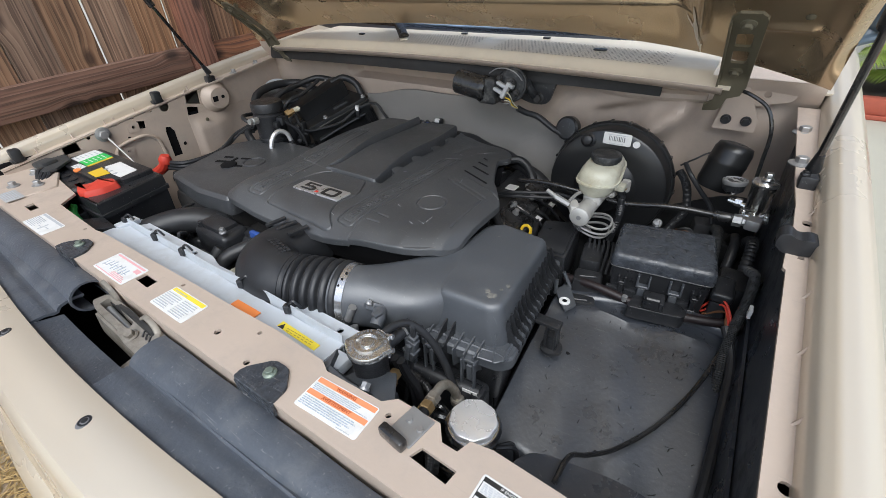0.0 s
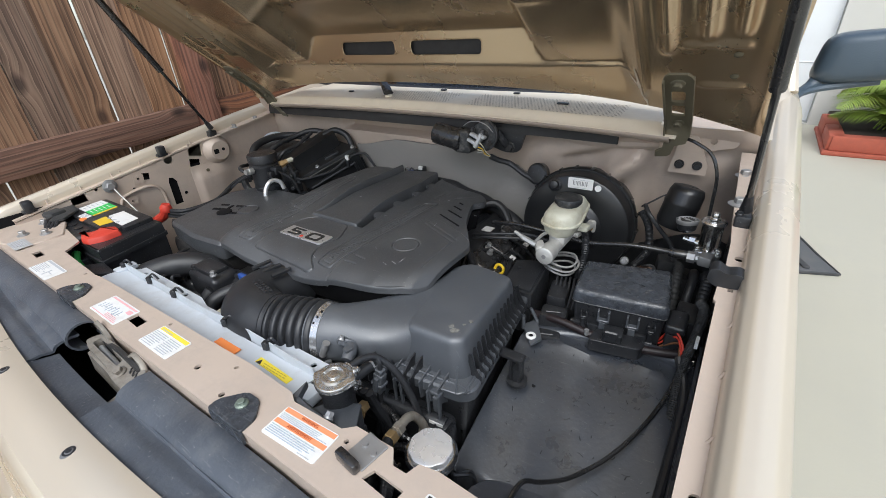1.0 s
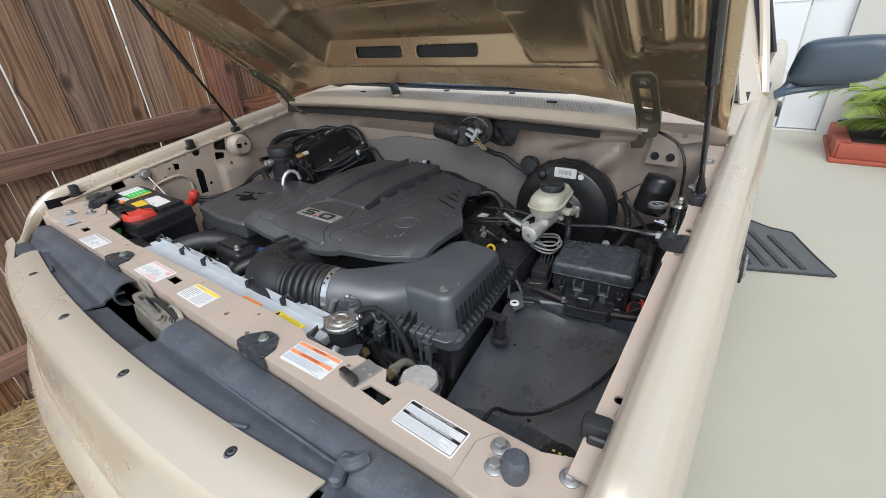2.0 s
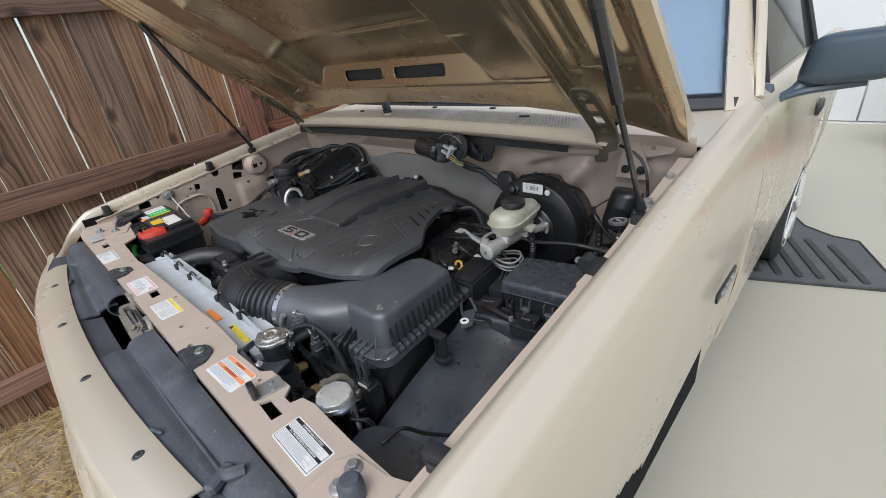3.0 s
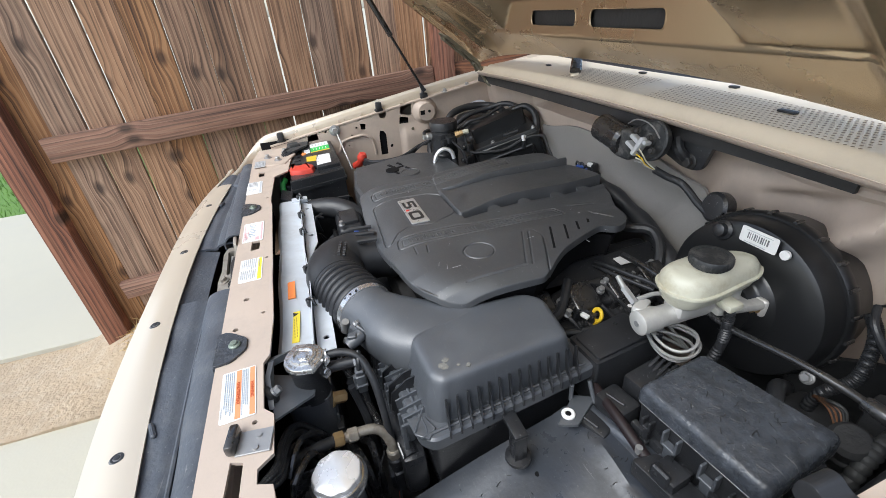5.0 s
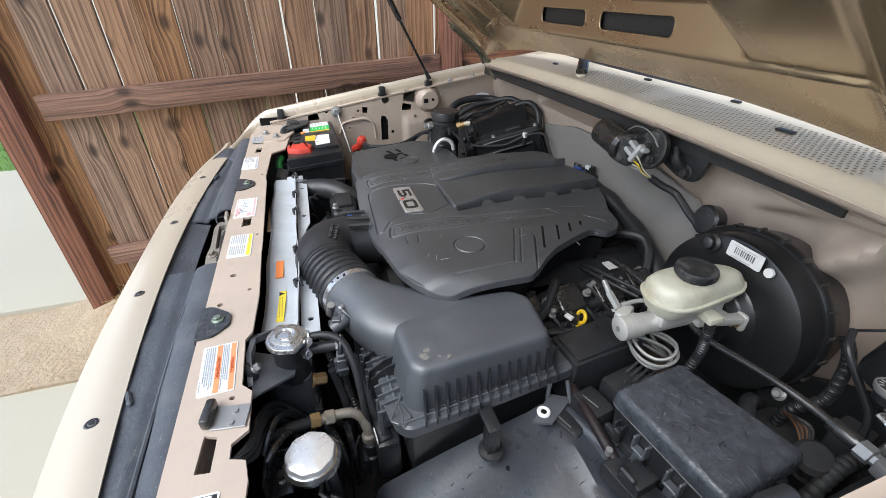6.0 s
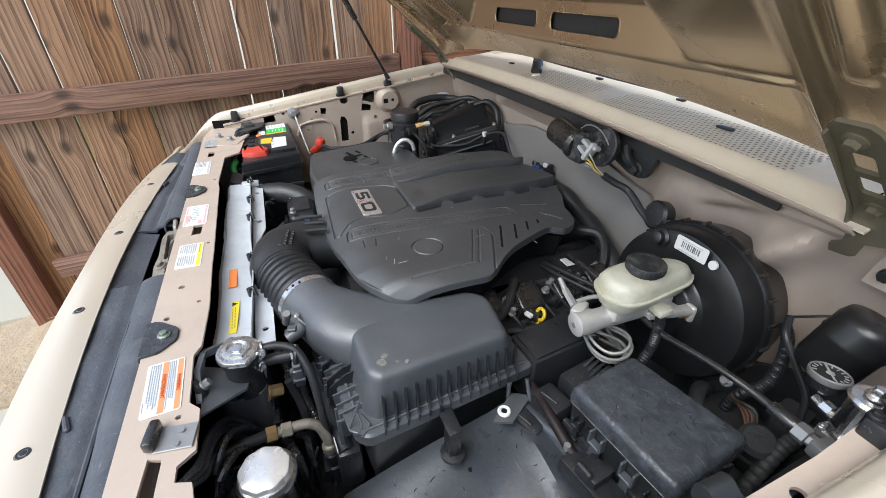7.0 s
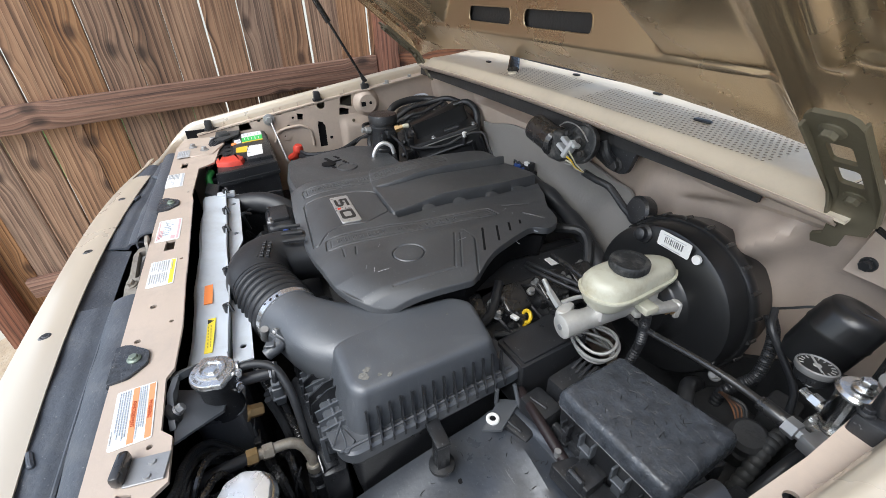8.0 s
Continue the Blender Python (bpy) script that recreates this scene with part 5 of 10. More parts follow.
for sign in (1, -1):
    for s in (0.190, 0.138):
        bm = B()
        p = H_O + Vector((sign * 0.635, 0, 0)) + H_S * s + H_N * (hood_h(0.635, s) + 0.001)
        lathe(bm, [(0.006, 0), (0.006, 0.001), (0.003, 0.003)], p, H_N, 12)
        part("hood_plug", bm, HINGE, hood)
    # hinge arm with slots, bolted to the hood, pivoting at the cowl
    frame_m = Matrix(((1, 0, 0, sign * 0.570), (0, H_S.y, H_N.y, H_O.y), (0, H_S.z, H_N.z, H_O.z), (0, 0, 0, 1)))
    bm = B()
    arm = [(-0.021, 0.188), (-0.018, 0.197), (-0.012, 0.203), (0.012, 0.203), (0.018, 0.197), (0.021, 0.188), (0.020, 0.040), (0.016, 0.024), (-0.001, 0.018), (-0.006, 0.000), (-0.012, -0.006), (-0.032, -0.010), (-0.032, 0.002), (-0.021, 0.010), (-0.018, 0.03)]
    cuts = [rounded([(-0.010, 0.129), (0.010, 0.129), (0.010, 0.160), (-0.010, 0.160)], 0.004, 3), rounded([(-0.010, 0.087), (0.010, 0.087), (0.010, 0.119), (-0.010, 0.119)], 0.004, 3)]
    flat_arm = bmesh.new()
    plate(flat_arm, [(sign * x, y) for x, y in arm], [[(sign * x, y) for x, y in c] for c in cuts], 0.022, 0.026)
    for e in (-0.021, 0.018):
        box(flat_arm, e, e + 0.003, 0.035, 0.190, 0.018, 0.026 if e > 0 else 0.032, 0.001, 1)
    bmesh.ops.subdivide_edges(flat_arm, edges=[e for e in flat_arm.edges if abs(e.verts[0].co.y - e.verts[1].co.y) > 0.03], cuts=8)
    for v in flat_arm.verts:
        v.co.z += 0.034 * step(0.075, -0.02, v.co.y)
    bmesh.ops.transform(flat_arm, matrix=frame_m, verts=flat_arm.verts)
    join(bm, flat_arm)
    h = part("hood_hinge", bm, HINGE, hood, "olive painted slotted steel hood hinge")
    for s in (0.182, 0.064):
        bm = B()
        bolt(bm, frame_m @ Vector((0, s, 0.026)), 0.0062, 0.005, H_N)
        part("bolt", bm, HINGE, h)

# gas struts
for sign in (1, -1):
    st = thing("gas_strut", (sign * 0.692, 0.545, fender_z(0.545) - 0.02), "slim black gas strut holding up the hood", "gas strut", "gas struts")
    foot, top = Vector((sign * 0.693, 0.548, 1.113)), Vector((sign * 0.672, 0.335, 1.52))
    knee = foot.lerp(top, 0.42)
    bm = B()
    rod(bm, foot, knee, 0.0042, 10)
    part("piston_rod", bm, SHEEN, st)
    bm = B()
    rod(bm, knee, top, 0.0085, 14)
    part("cylinder", bm, SHEEN, st)
    bm = B()
    rod(bm, foot + (foot - top) * 0.01, foot.lerp(top, 0.05), 0.0085, 12, 0.005)
    box(bm, foot.x - 0.010, foot.x + 0.010, foot.y - 0.013, foot.y + 0.011, foot.z - 0.035, foot.z - 0.010, 0.003)
    bolt(bm, (foot.x - sign * 0.006, foot.y - 0.006, foot.z - 0.010), 0.004, 0.003, (0, 0, 1), 1.4)
    part("ball_socket", bm, BLACK, st)

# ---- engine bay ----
# near-black floor and front closing wall added for the shade below
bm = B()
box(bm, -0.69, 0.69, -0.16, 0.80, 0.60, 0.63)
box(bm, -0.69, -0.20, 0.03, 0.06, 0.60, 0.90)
part("underbody", bm, VOID_SHADE, truck)
bm = B()
box(bm, -0.55, 0.60, 0.05, 0.20, 0.55, 0.70, 0.02)
part("crossmember", bm, GRIME, truck)

# engine: block, valve covers, coils, moulded cover
engine = thing("engine", (0, 0.45, 0.63), "large V8 engine under a dusty black moulded cover", "engine")
bm = B()
box(bm, -0.22, 0.20, 0.24, 0.72, 0.62, 0.90, 0.03)
box(bm, -0.30, 0.26, 0.20, 0.28, 0.66, 0.86, 0.03)
part("block", bm, GRIME, engine, "grimy dark engine block")
bm = B()
m = Matrix.Translation((0.235, 0.52, 0.895)) @ Matrix.Rotation(radians(24), 4, "Y")
box(bm, -0.075, 0.075, -0.20, 0.20, -0.05, 0.02, 0.015, 3, 0, m)
box(bm, -0.05, 0.05, -0.205, 0.205, 0.015, 0.035, 0.01, 3, 0, m)
vc = part("valve_cover", bm, BLACK, engine, "black valve cover with coil packs")
for y in (0.44, 0.515, 0.59, 0.66):
    bm = B()
    mm = Matrix.Translation((0.272, y, 0.908)) @ Matrix.Rotation(radians(24), 4, "Y")
    box(bm, -0.026, 0.026, -0.024, 0.024, -0.02, 0.028, 0.006, 3, 0, mm)
    box(bm, 0.02, 0.05, -0.012, 0.012, -0.01, 0.014, 0.003, 2, 0, mm)
    c = part("coil", bm, SHEEN, vc)
    bm = B()
    box(bm, 0.034, 0.046, -0.007, 0.007, 0.0142, 0.0152, 0, 1, 0, mm)
    part("tag", bm, WHITE, c, "small white printed tag")
    bm = B()
    bolt(bm, mm @ Vector((0.0, 0.034, 0.022)), 0.0055, 0.007, (0.4, 0, 0.9), 1.3)
    part("bolt", bm, STEEL, c)
bm = B()
tube(bm, [Vector((0.320, 0.517, 0.917)) + Vector((0.0092 * math.cos(a), 0.003 * math.sin(a), 0.009 * math.sin(a))) for a in [i * math.pi / 12 for i in range(25)]], 0.0030, 10, 2)
tube(bm, [(0.320, 0.514, 0.906), (0.319, 0.515, 0.89), (0.318, 0.517, 0.86)], 0.0055, 10)
part("dipstick_ring", bm, YELLOW_CAP, engine, "bright yellow dipstick ring handle")
for x, y, z, turn in ((0.312, 0.500, 0.918, 20), (0.262, 0.596, 0.940, -10), (0.292, 0.470, 0.930, 35)):
    bm = B()
    box(bm, x - 0.007, x + 0.007, y - 0.004, y + 0.004, z - 0.006, z, 0.001, 1, turn)
    lk = part("connector_lock", bm, WHITE, vc, "small white connector lock")
    bm = B()
    box(bm, x - 0.010, x + 0.010, y + 0.003, y + 0.020, z - 0.014, z - 0.001, 0.002, 2, turn)
    part("shell", bm, SHEEN, lk, "glossy black connector shell")
bm = B()
box(bm, 0.222, 0.245, 0.617, 0.640, 0.938, 0.941, 0.0008, 1)
part("tag", bm, WHITE, vc, "white square printed tag")

cover_line = rounded([(-0.172, 0.228), (-0.077, 0.221), (-0.016, 0.220), (0.055, 0.222), (0.137, 0.229), (0.172, 0.232), (0.235, 0.243), (0.268, 0.257), (0.292, 0.276), (0.304, 0.302), (0.307, 0.428), (0.298, 0.442), (0.262, 0.490), (0.236, 0.545), (0.221, 0.583), (0.238, 0.605), (0.228, 0.630), (0.208, 0.646), (0.160, 0.660), (0.095, 0.700), (0.050, 0.715), (0.020, 0.716), (-0.058, 0.692), (-0.105, 0.698), (-0.150, 0.690), (-0.192, 0.600), (-0.218, 0.467), (-0.222, 0.325), (-0.212, 0.252)], 0.010, 4)


def inside(x, y, outline):
    """Signed distance to an outline, positive within it."""
    x, y = np.asarray(x, float), np.asarray(y, float)
    best, odd = np.full(x.shape, 9.0), np.zeros(x.shape, bool)
    for (ax, ay), (bx, by) in zip(outline, outline[1:] + outline[:1]):
        ux, uy = bx - ax, by - ay
        k = np.clip(((x - ax) * ux + (y - ay) * uy) / (ux * ux + uy * uy + 1e-12), 0, 1)
        best = np.minimum(best, np.hypot(x - ax - k * ux, y - ay - k * uy))
        odd ^= ((ay > y) != (by > y)) & (x < (bx - ax) * (y - ay) / (by - ay + 1e-12) + ax)
    return np.where(odd, best, -best)


def ramp(a, b, x):
    u = np.clip((x - a) / (b - a), 0, 1)
    return u * u * (3 - 2 * u)


def along(x, y, pts):
    """Distance to a line through the points."""
    best = np.full(np.shape(x), 9.0)
    for (ax, ay), (bx, by) in zip(pts, pts[1:]):
        ux, uy = bx - ax, by - ay
        k = np.clip(((x - ax) * ux + (y - ay) * uy) / (ux * ux + uy * uy + 1e-12), 0, 1)
        best = np.minimum(best, np.hypot(x - ax - k * ux, y - ay - k * uy))
    return best


BADGE_PLATE = rounded([(-0.070, 0.243), (0.094, 0.235), (0.100, 0.243), (0.076, 0.262), (0.065, 0.290), (0.074, 0.334), (0.048, 0.384), (-0.046, 0.384), (-0.066, 0.36), (-0.074, 0.30)], 0.010, 4)
LEFT_BAR = rounded([(-0.200, 0.43), (-0.150, 0.40), (-0.062, 0.384), (-0.055, 0.41), (-0.052, 0.55), (-0.056, 0.72), (-0.20, 0.72)], 0.006, 3)
CENTRE_BAR = rounded([(-0.10, 0.386), (0.052, 0.386), (0.066, 0.388), (0.060, 0.412), (0.054, 0.450), (0.051, 0.50), (0.050, 0.62), (0.036, 0.74), (-0.10, 0.74)], 0.004, 3)
LEFT_STRIP = rounded([(-0.094, 0.250), (-0.134, 0.250), (-0.138, 0.38), (-0.148, 0.58), (-0.118, 0.58), (-0.104, 0.42)], 0.010, 4)
RIGHT_STRIP = rounded([(0.097, 0.256), (0.134, 0.251), (0.139, 0.34), (0.152, 0.56), (0.112, 0.56), (0.099, 0.36)], 0.010, 4)
RIGHT_PLATE = rounded([(0.150, 0.20), (0.142, 0.262), (0.149, 0.345), (0.179, 0.470), (0.212, 0.478), (0.296, 0.440), (0.40, 0.44), (0.40, 0.20)], 0.012, 4)


def cover_h(x, y):
    """Height of the moulded cover, with its bars, plates, strips and grooves."""
    x, y = np.asarray(x, float), np.asarray(y, float)
    front = np.interp(x, [-0.25, 0.06, 0.137, 0.235, 0.291, 0.31], [0.222, 0.221, 0.229, 0.243, 0.276, 0.32])
    z = 1.0125 - (0.026 - 0.012 * ramp(0.08, 0.17, x)) * (1 - np.clip((y - front) / 0.085, 0, 1)) ** 3.0 - 0.007 * ramp(0.48, 0.72, y)
    z = z + 0.0055 * ramp(0.12, 0.19, x) - 0.013 * ramp(0.276, 0.315, x) - 0.026 * ramp(-0.150, -0.222, x) ** 1.5
    z = z - 0.004 * ramp(0.05, 0.07, x) * ramp(0.15, 0.10, x) * ramp(0.36, 0.42, y)
    # the left bar, the centre bar with its sheer wall, and the plate at the corner
    z = z + 0.0140 * ramp(-0.0011, 0.0011, inside(x, y, LEFT_BAR)) * np.clip((y - 0.386) / 0.17, 0, 1) ** 0.7 * ramp(-0.205, -0.160, x)
    z = z + (0.0055 + 0.0090 * ramp(0.40, 0.52, y)) * ramp(-0.0012, 0.0012, inside(x, y, CENTRE_BAR)) * ramp(-0.066, -0.060, x)
    z = z + 0.0022 * ramp(-0.0012, 0.0012, inside(x, y, RIGHT_PLATE)) - 0.0030 * np.exp(-(inside(x, y, RIGHT_PLATE) / 0.0012) ** 2)
    # lumps of the strip at the foot of the wall
    out = -inside(x, y, CENTRE_BAR)
    gap = ramp(0.0002, 0.0014, out) * ramp(0.0125, 0.0105, out) * ramp(0.391, 0.394, y) * ramp(0.03, 0.032, x)
    for cx, cy in ((0.066, 0.458), (0.064, 0.524), (0.062, 0.597), (0.056, 0.662)):
        gap = gap * (1 - ramp(1.0, 0.86, np.hypot((x - cx) / 0.014, (y - cy) / 0.016)))
    z = z - 0.020 * gap
    out = -inside(x, y, LEFT_BAR)
    z = z - 0.010 * ramp(0.0002, 0.0014, out) * ramp(0.006, 0.0045, out) * ramp(0.392, 0.40, y) * ramp(-0.06, -0.058, x)
    # grooves
    for line in (BADGE_PLATE, LEFT_STRIP, RIGHT_STRIP):
        z = z - 0.0034 * np.exp(-(inside(x, y, line) / 0.0011) ** 2)
    z = z - 0.0012 * np.exp(-((inside(x, y, RIGHT_STRIP) - 0.0085) / 0.0011) ** 2) - 0.0012 * np.exp(-((inside(x, y, LEFT_STRIP) - 0.0085) / 0.0011) ** 2)
    z = z - 0.0050 * np.exp(-((y - 0.3855) / 0.0012) ** 2) * ramp(-0.05, -0.042, x) * ramp(0.060, 0.052, x)
    z = z - 0.0028 * np.exp(-((np.hypot(x - 0.214, y - 0.363) - 0.0242) / 0.0010) ** 2)
    for pts in ([(0.190, 0.452), (0.278, 0.412)], [(0.194, 0.461), (0.282, 0.421)], [(0.150, 0.274), (0.176, 0.272)], [(0.156, 0.294), (0.181, 0.289)], [(0.281, 0.412), (0.283, 0.316)],
                [(0.112, 0.590), (0.125, 0.640)], [(0.165, 0.600), (0.200, 0.622)], [(-0.205, 0.300), (-0.200, 0.440), (-0.178, 0.610)], [(-0.170, 0.300), (-0.166, 0.42)]):
        z = z - 0.0022 * np.exp(-(along(x, y, pts) / 0.0011) ** 2)
    return z


def on_cover(x, y, d=0.0):
    return (x, y, float(cover_h(x, y)) + d)


rim = even(cover_line, 1200)
mid = np.array([0.03, 0.43])
fall = [(1.0, 0.0014), (1.0, 0.0040), (1.0, 0.012)]
pts, rings = [], 280
for i in range(1, rings + 1):
    k = i / rings * 0.9965
    ring_pts = mid + (rim - mid) * k
    pts.append(np.column_stack([ring_pts, cover_h(ring_pts[:, 0], ring_pts[:, 1])]))
edge_z = pts[-1][:, 2]
for k, drop in fall:
    pts.append(np.column_stack([mid + (rim - mid) * k, edge_z - drop]))
pts.append(np.column_stack([mid + (rim - mid) * 0.97, edge_z - 0.013]))
n_rim = len(rim)
quads = [(i * n_rim + j, i * n_rim + (j + 1) % n_rim, (i + 1) * n_rim + (j + 1) % n_rim, (i + 1) * n_rim + j) for i in range(len(pts) - 1) for j in range(n_rim)]
me = bpy.data.meshes.new("t")
me.from_pydata(np.concatenate(pts).tolist(), [], quads + [tuple(range(n_rim))])
bm = B()
bm.from_mesh(me)
bpy.data.meshes.remove(me)
cover = part("engine_cover", bm, COVER, engine, "dusty black moulded engine cover with ribs", 40)
# near-black body under the cover stands for the shade below its edge
bm = B()
loft(bm, [[(x, y, float(cover_h(x, y)) - 0.0225) for x, y in grow(cover_line, -0.012)], [(x, y, 0.93) for x, y in grow(cover_line, -0.03)]])
part("under_cover_shade", bm, VOID_SHADE, cover)
# embossed marks along both strips
bm = B()
rnd = random.Random(9)
for k in range(17):
    for x0, y0, dx, dy in ((0.1165, 0.276, 0.0009, 0.0128), (-0.1145, 0.272, -0.0008, 0.0125)):
        if k not in (7, 10):
            x, y = x0 + dx * k, y0 + dy * k
            p = on_cover(x, y)
            box(bm, x - 0.0052, x + 0.0052, y - 0.0040, y - 0.0026, p[2] - 0.003, p[2] + 0.0012, 0.0003, 1)
            box(bm, x - 0.0052, x + 0.0052, y + 0.0018, y + 0.0032, p[2] - 0.003, p[2] + 0.0012, 0.0003, 1)
            e = rnd.choice((-0.0046, 0.0, 0.0046))
            box(bm, x + e - 0.0008, x + e + 0.0008, y - 0.0040, y + 0.0032, p[2] - 0.003, p[2] + 0.0012, 0.0003, 1)
tagged(part("embossed_strip", bm, COVER, cover, "embossed strip of small raised marks"), kind="stuff")
# slanted vents at the rear corner: near-black strips laid on for their shade
for (x0, y0), (x1, y1) in (((0.192, 0.503), (0.256, 0.473)), ((0.195, 0.529), (0.240, 0.508)), ((0.193, 0.554), (0.219, 0.542)), ((0.192, 0.577), (0.204, 0.571))):
    bm = B()
    d = Vector((x1 - x0, y1 - y0, 0)).normalized()
    n_ = Vector((-d.y, d.x, 0)) * 0.0018
    a, b = Vector(on_cover(x0, y0)), Vector(on_cover(x1, y1))
    loft(bm, [[q + Vector((0, 0, w)) for q in (a - n_, b - n_, b + n_, a + n_)] for w in (-0.004, 0.0007)])
    part("vent_slot", bm, VOID_SHADE, cover)
# pale slivers of dry straw lying on the cover
bm = B()
for k in range(20):
    x, y = rnd.uniform(-0.20, 0.29), rnd.uniform(0.25, 0.64)
    a, ln = rnd.uniform(0, 3.14), rnd.uniform(0.002, 0.010)
    d = Vector((math.cos(a), math.sin(a), 0)) * ln
    ends = [Vector(on_cover(x + d.x * q, y + d.y * q, 0.0006)) for q in (-1, 0, 1)]
    if max(e.z for e in ends) - min(e.z for e in ends) < 0.003:
        tube(bm, ends, 0.00028, 4, 2)
tagged(part("straw_debris", bm, GREY_INK, cover, "pale slivers of dry straw"), kind="stuff")
# badge with the figures
bm = B()
plaque = rounded([(-0.0535, 0.2925), (0.0615, 0.2935), (0.0630, 0.3285), (-0.0525, 0.3275)], 0.004, 3)
Z_BADGE = on_cover(0.005, 0.31)[2]
loft(bm, [[(x, y, Z_BADGE - 0.004) for x, y in plaque], [(x, y, Z_BADGE + 0.0018) for x, y in plaque], [(x, y, Z_BADGE + 0.0026) for x, y in grow(plaque, -0.001)]])
badge = part("badge", bm, BADGE, cover, "brushed silver badge with dark figures")
bm = B()
five = [(0.0, 1.0), (1.0, 1.0), (1.0, 0.80), (0.22, 0.80), (0.22, 0.62), (0.78, 0.62), (1.0, 0.45), (1.0, 0.16), (0.80, 0.0), (0.0, 0.0), (0.0, 0.20), (0.72, 0.20), (0.77, 0.25), (0.77, 0.37), (0.72, 0.42), (0.0, 0.42)]
plate(bm, [(-0.037 + 0.032 * x, 0.2975 + 0.025 * y) for x, y in five], [], Z_BADGE + 0.0022, Z_BADGE + 0.0032)
part("figure", bm, INK, badge, "dark figure five")
bm = B()
plate(bm, rounded([(0.013, 0.2975), (0.050, 0.2975), (0.050, 0.3225), (0.013, 0.3225)], 0.007, 4), [rounded([(0.0205, 0.3030), (0.0425, 0.3030), (0.0425, 0.3170), (0.0205, 0.3170)], 0.004, 4)], Z_BADGE + 0.0022, Z_BADGE + 0.0032)
part("figure", bm, INK, badge, "dark figure nought")
bm = B()
box(bm, 0.0002, 0.0072, 0.2975, 0.3035, Z_BADGE + 0.0022, Z_BADGE + 0.0033, 0.0003, 1)
part("point", bm, RED, badge, "red point")

# lower wing over the far cylinder bank
bm = B()
wing = rounded([(-0.435, 0.250), (-0.30, 0.232), (-0.20, 0.24), (-0.20, 0.50), (-0.26, 0.525), (-0.44, 0.515), (-0.485, 0.44)], 0.012, 4)
loft(bm, [[(x, y, 0.935) for x, y in wing], [(x, y, 0.968) for x, y in wing], [(x, y, 0.975) for x, y in grow(wing, -0.007)]])
w = part("side_cover", bm, COVER, engine, "dusty black side cover")
bm = B()
lathe(bm, [(0.026, 0), (0.026, 0.0015), (0.024, 0.0025), (0.0235, 0.001)], (-0.315, 0.385, 0.975), seg=28)
part("round_boss", bm, COVER, w)
# filler hole and slots laid on in near-black for their inner shade
bm = B()
lathe(bm, [(0.018, 0), (0.018, 0.004), (0.012, 0.005)], (-0.355, 0.345, 0.974), seg=20)
part("filler_hole", bm, VOID_SHADE, w)
for dx, dy, lx, ly in ((-0.385, 0.352, 0.022, 0.005), (-0.40, 0.375, 0.012, 0.004), (-0.35, 0.39, 0.016, 0.004), (-0.33, 0.352, 0.01, 0.004), (-0.372, 0.37, 0.004, 0.014)):
    bm = B()
    box(bm, dx - lx, dx + lx, dy - ly, dy + ly, 0.972, 0.9765, 0.001, 1, 20)
    part("moulded_slot", bm, VOID_SHADE, w)
bm = B()
tube(bm, [(-0.435, 0.255, 0.965), (-0.43, 0.30, 0.95), (-0.45, 0.40, 0.94)], 0.012, 8)
box(bm, -0.44, -0.21, 0.238, 0.52, 0.86, 0.94, 0.02)
part("cam_cover", bm, GRIME, engine)

# front of the engine: housings, tensioner, hoses and loose wires
front_bits = [(-0.22, -0.12, 0.165, 0.225, 0.885, 0.945), (-0.15, -0.05, 0.20, 0.24, 0.80, 0.93), (-0.34, -0.24, 0.17, 0.23, 0.80, 0.90), (0.10, 0.26, 0.19, 0.25, 0.78, 0.90)]
for x0, x1, y0, y1, z0, z1 in front_bits:
    bm = B()
    box(bm, x0, x1, y0, y1, z0, z1, 0.012, 3)
    box(bm, x0 + 0.01, x1 - 0.02, y0 + 0.01, y1 - 0.01, z1 - 0.005, z1 + 0.008, 0.004, 2)
    bolt(bm, (x0 + 0.015, y0 + 0.012, z1), 0.005, 0.006, (0, 0, 1), 1.3)
    part("housing", bm, BLACK, engine)
for c, r in (((-0.26, 0.15, 0.82), 0.06), ((-0.10, 0.17, 0.80), 0.045), ((0.08, 0.16, 0.78), 0.07)):
    bm = B()
    lathe(bm, [(r * 0.3, 0), (r, 0.004), (r, 0.010), (r * 0.9, 0.014), (r, 0.018), (r, 0.03), (r * 0.4, 0.034)], c, (0, 1, 0), 30)
    part("pulley", bm, GRIME, engine)
for pts, r in (([(-0.295, 0.095, 0.930), (-0.285, 0.135, 0.937), (-0.265, 0.175, 0.938), (-0.235, 0.212, 0.925), (-0.21, 0.235, 0.89)], 0.026),
               ([(-0.06, 0.10, 0.85), (-0.09, 0.14, 0.92), (-0.06, 0.20, 0.94)], 0.013),
               ([(0.015, 0.11, 0.90), (-0.005, 0.14, 0.945), (-0.02, 0.19, 0.965), (-0.01, 0.24, 0.95)], 0.010),
               ([(-0.17, 0.12, 0.86), (-0.13, 0.13, 0.90), (-0.12, 0.16, 0.93)], 0.012)):
    bm = B()
    tube(bm, pts, r, 14)
    part("hose", bm, HOSE, engine, "black rubber coolant hose")
bm = B()
rod(bm, (-0.036, 0.108, 0.925), (-0.012, 0.124, 0.940), 0.010, 12)
part("hose_cap", bm, TANK, engine, "pale yellow hose end")
random.seed(21)
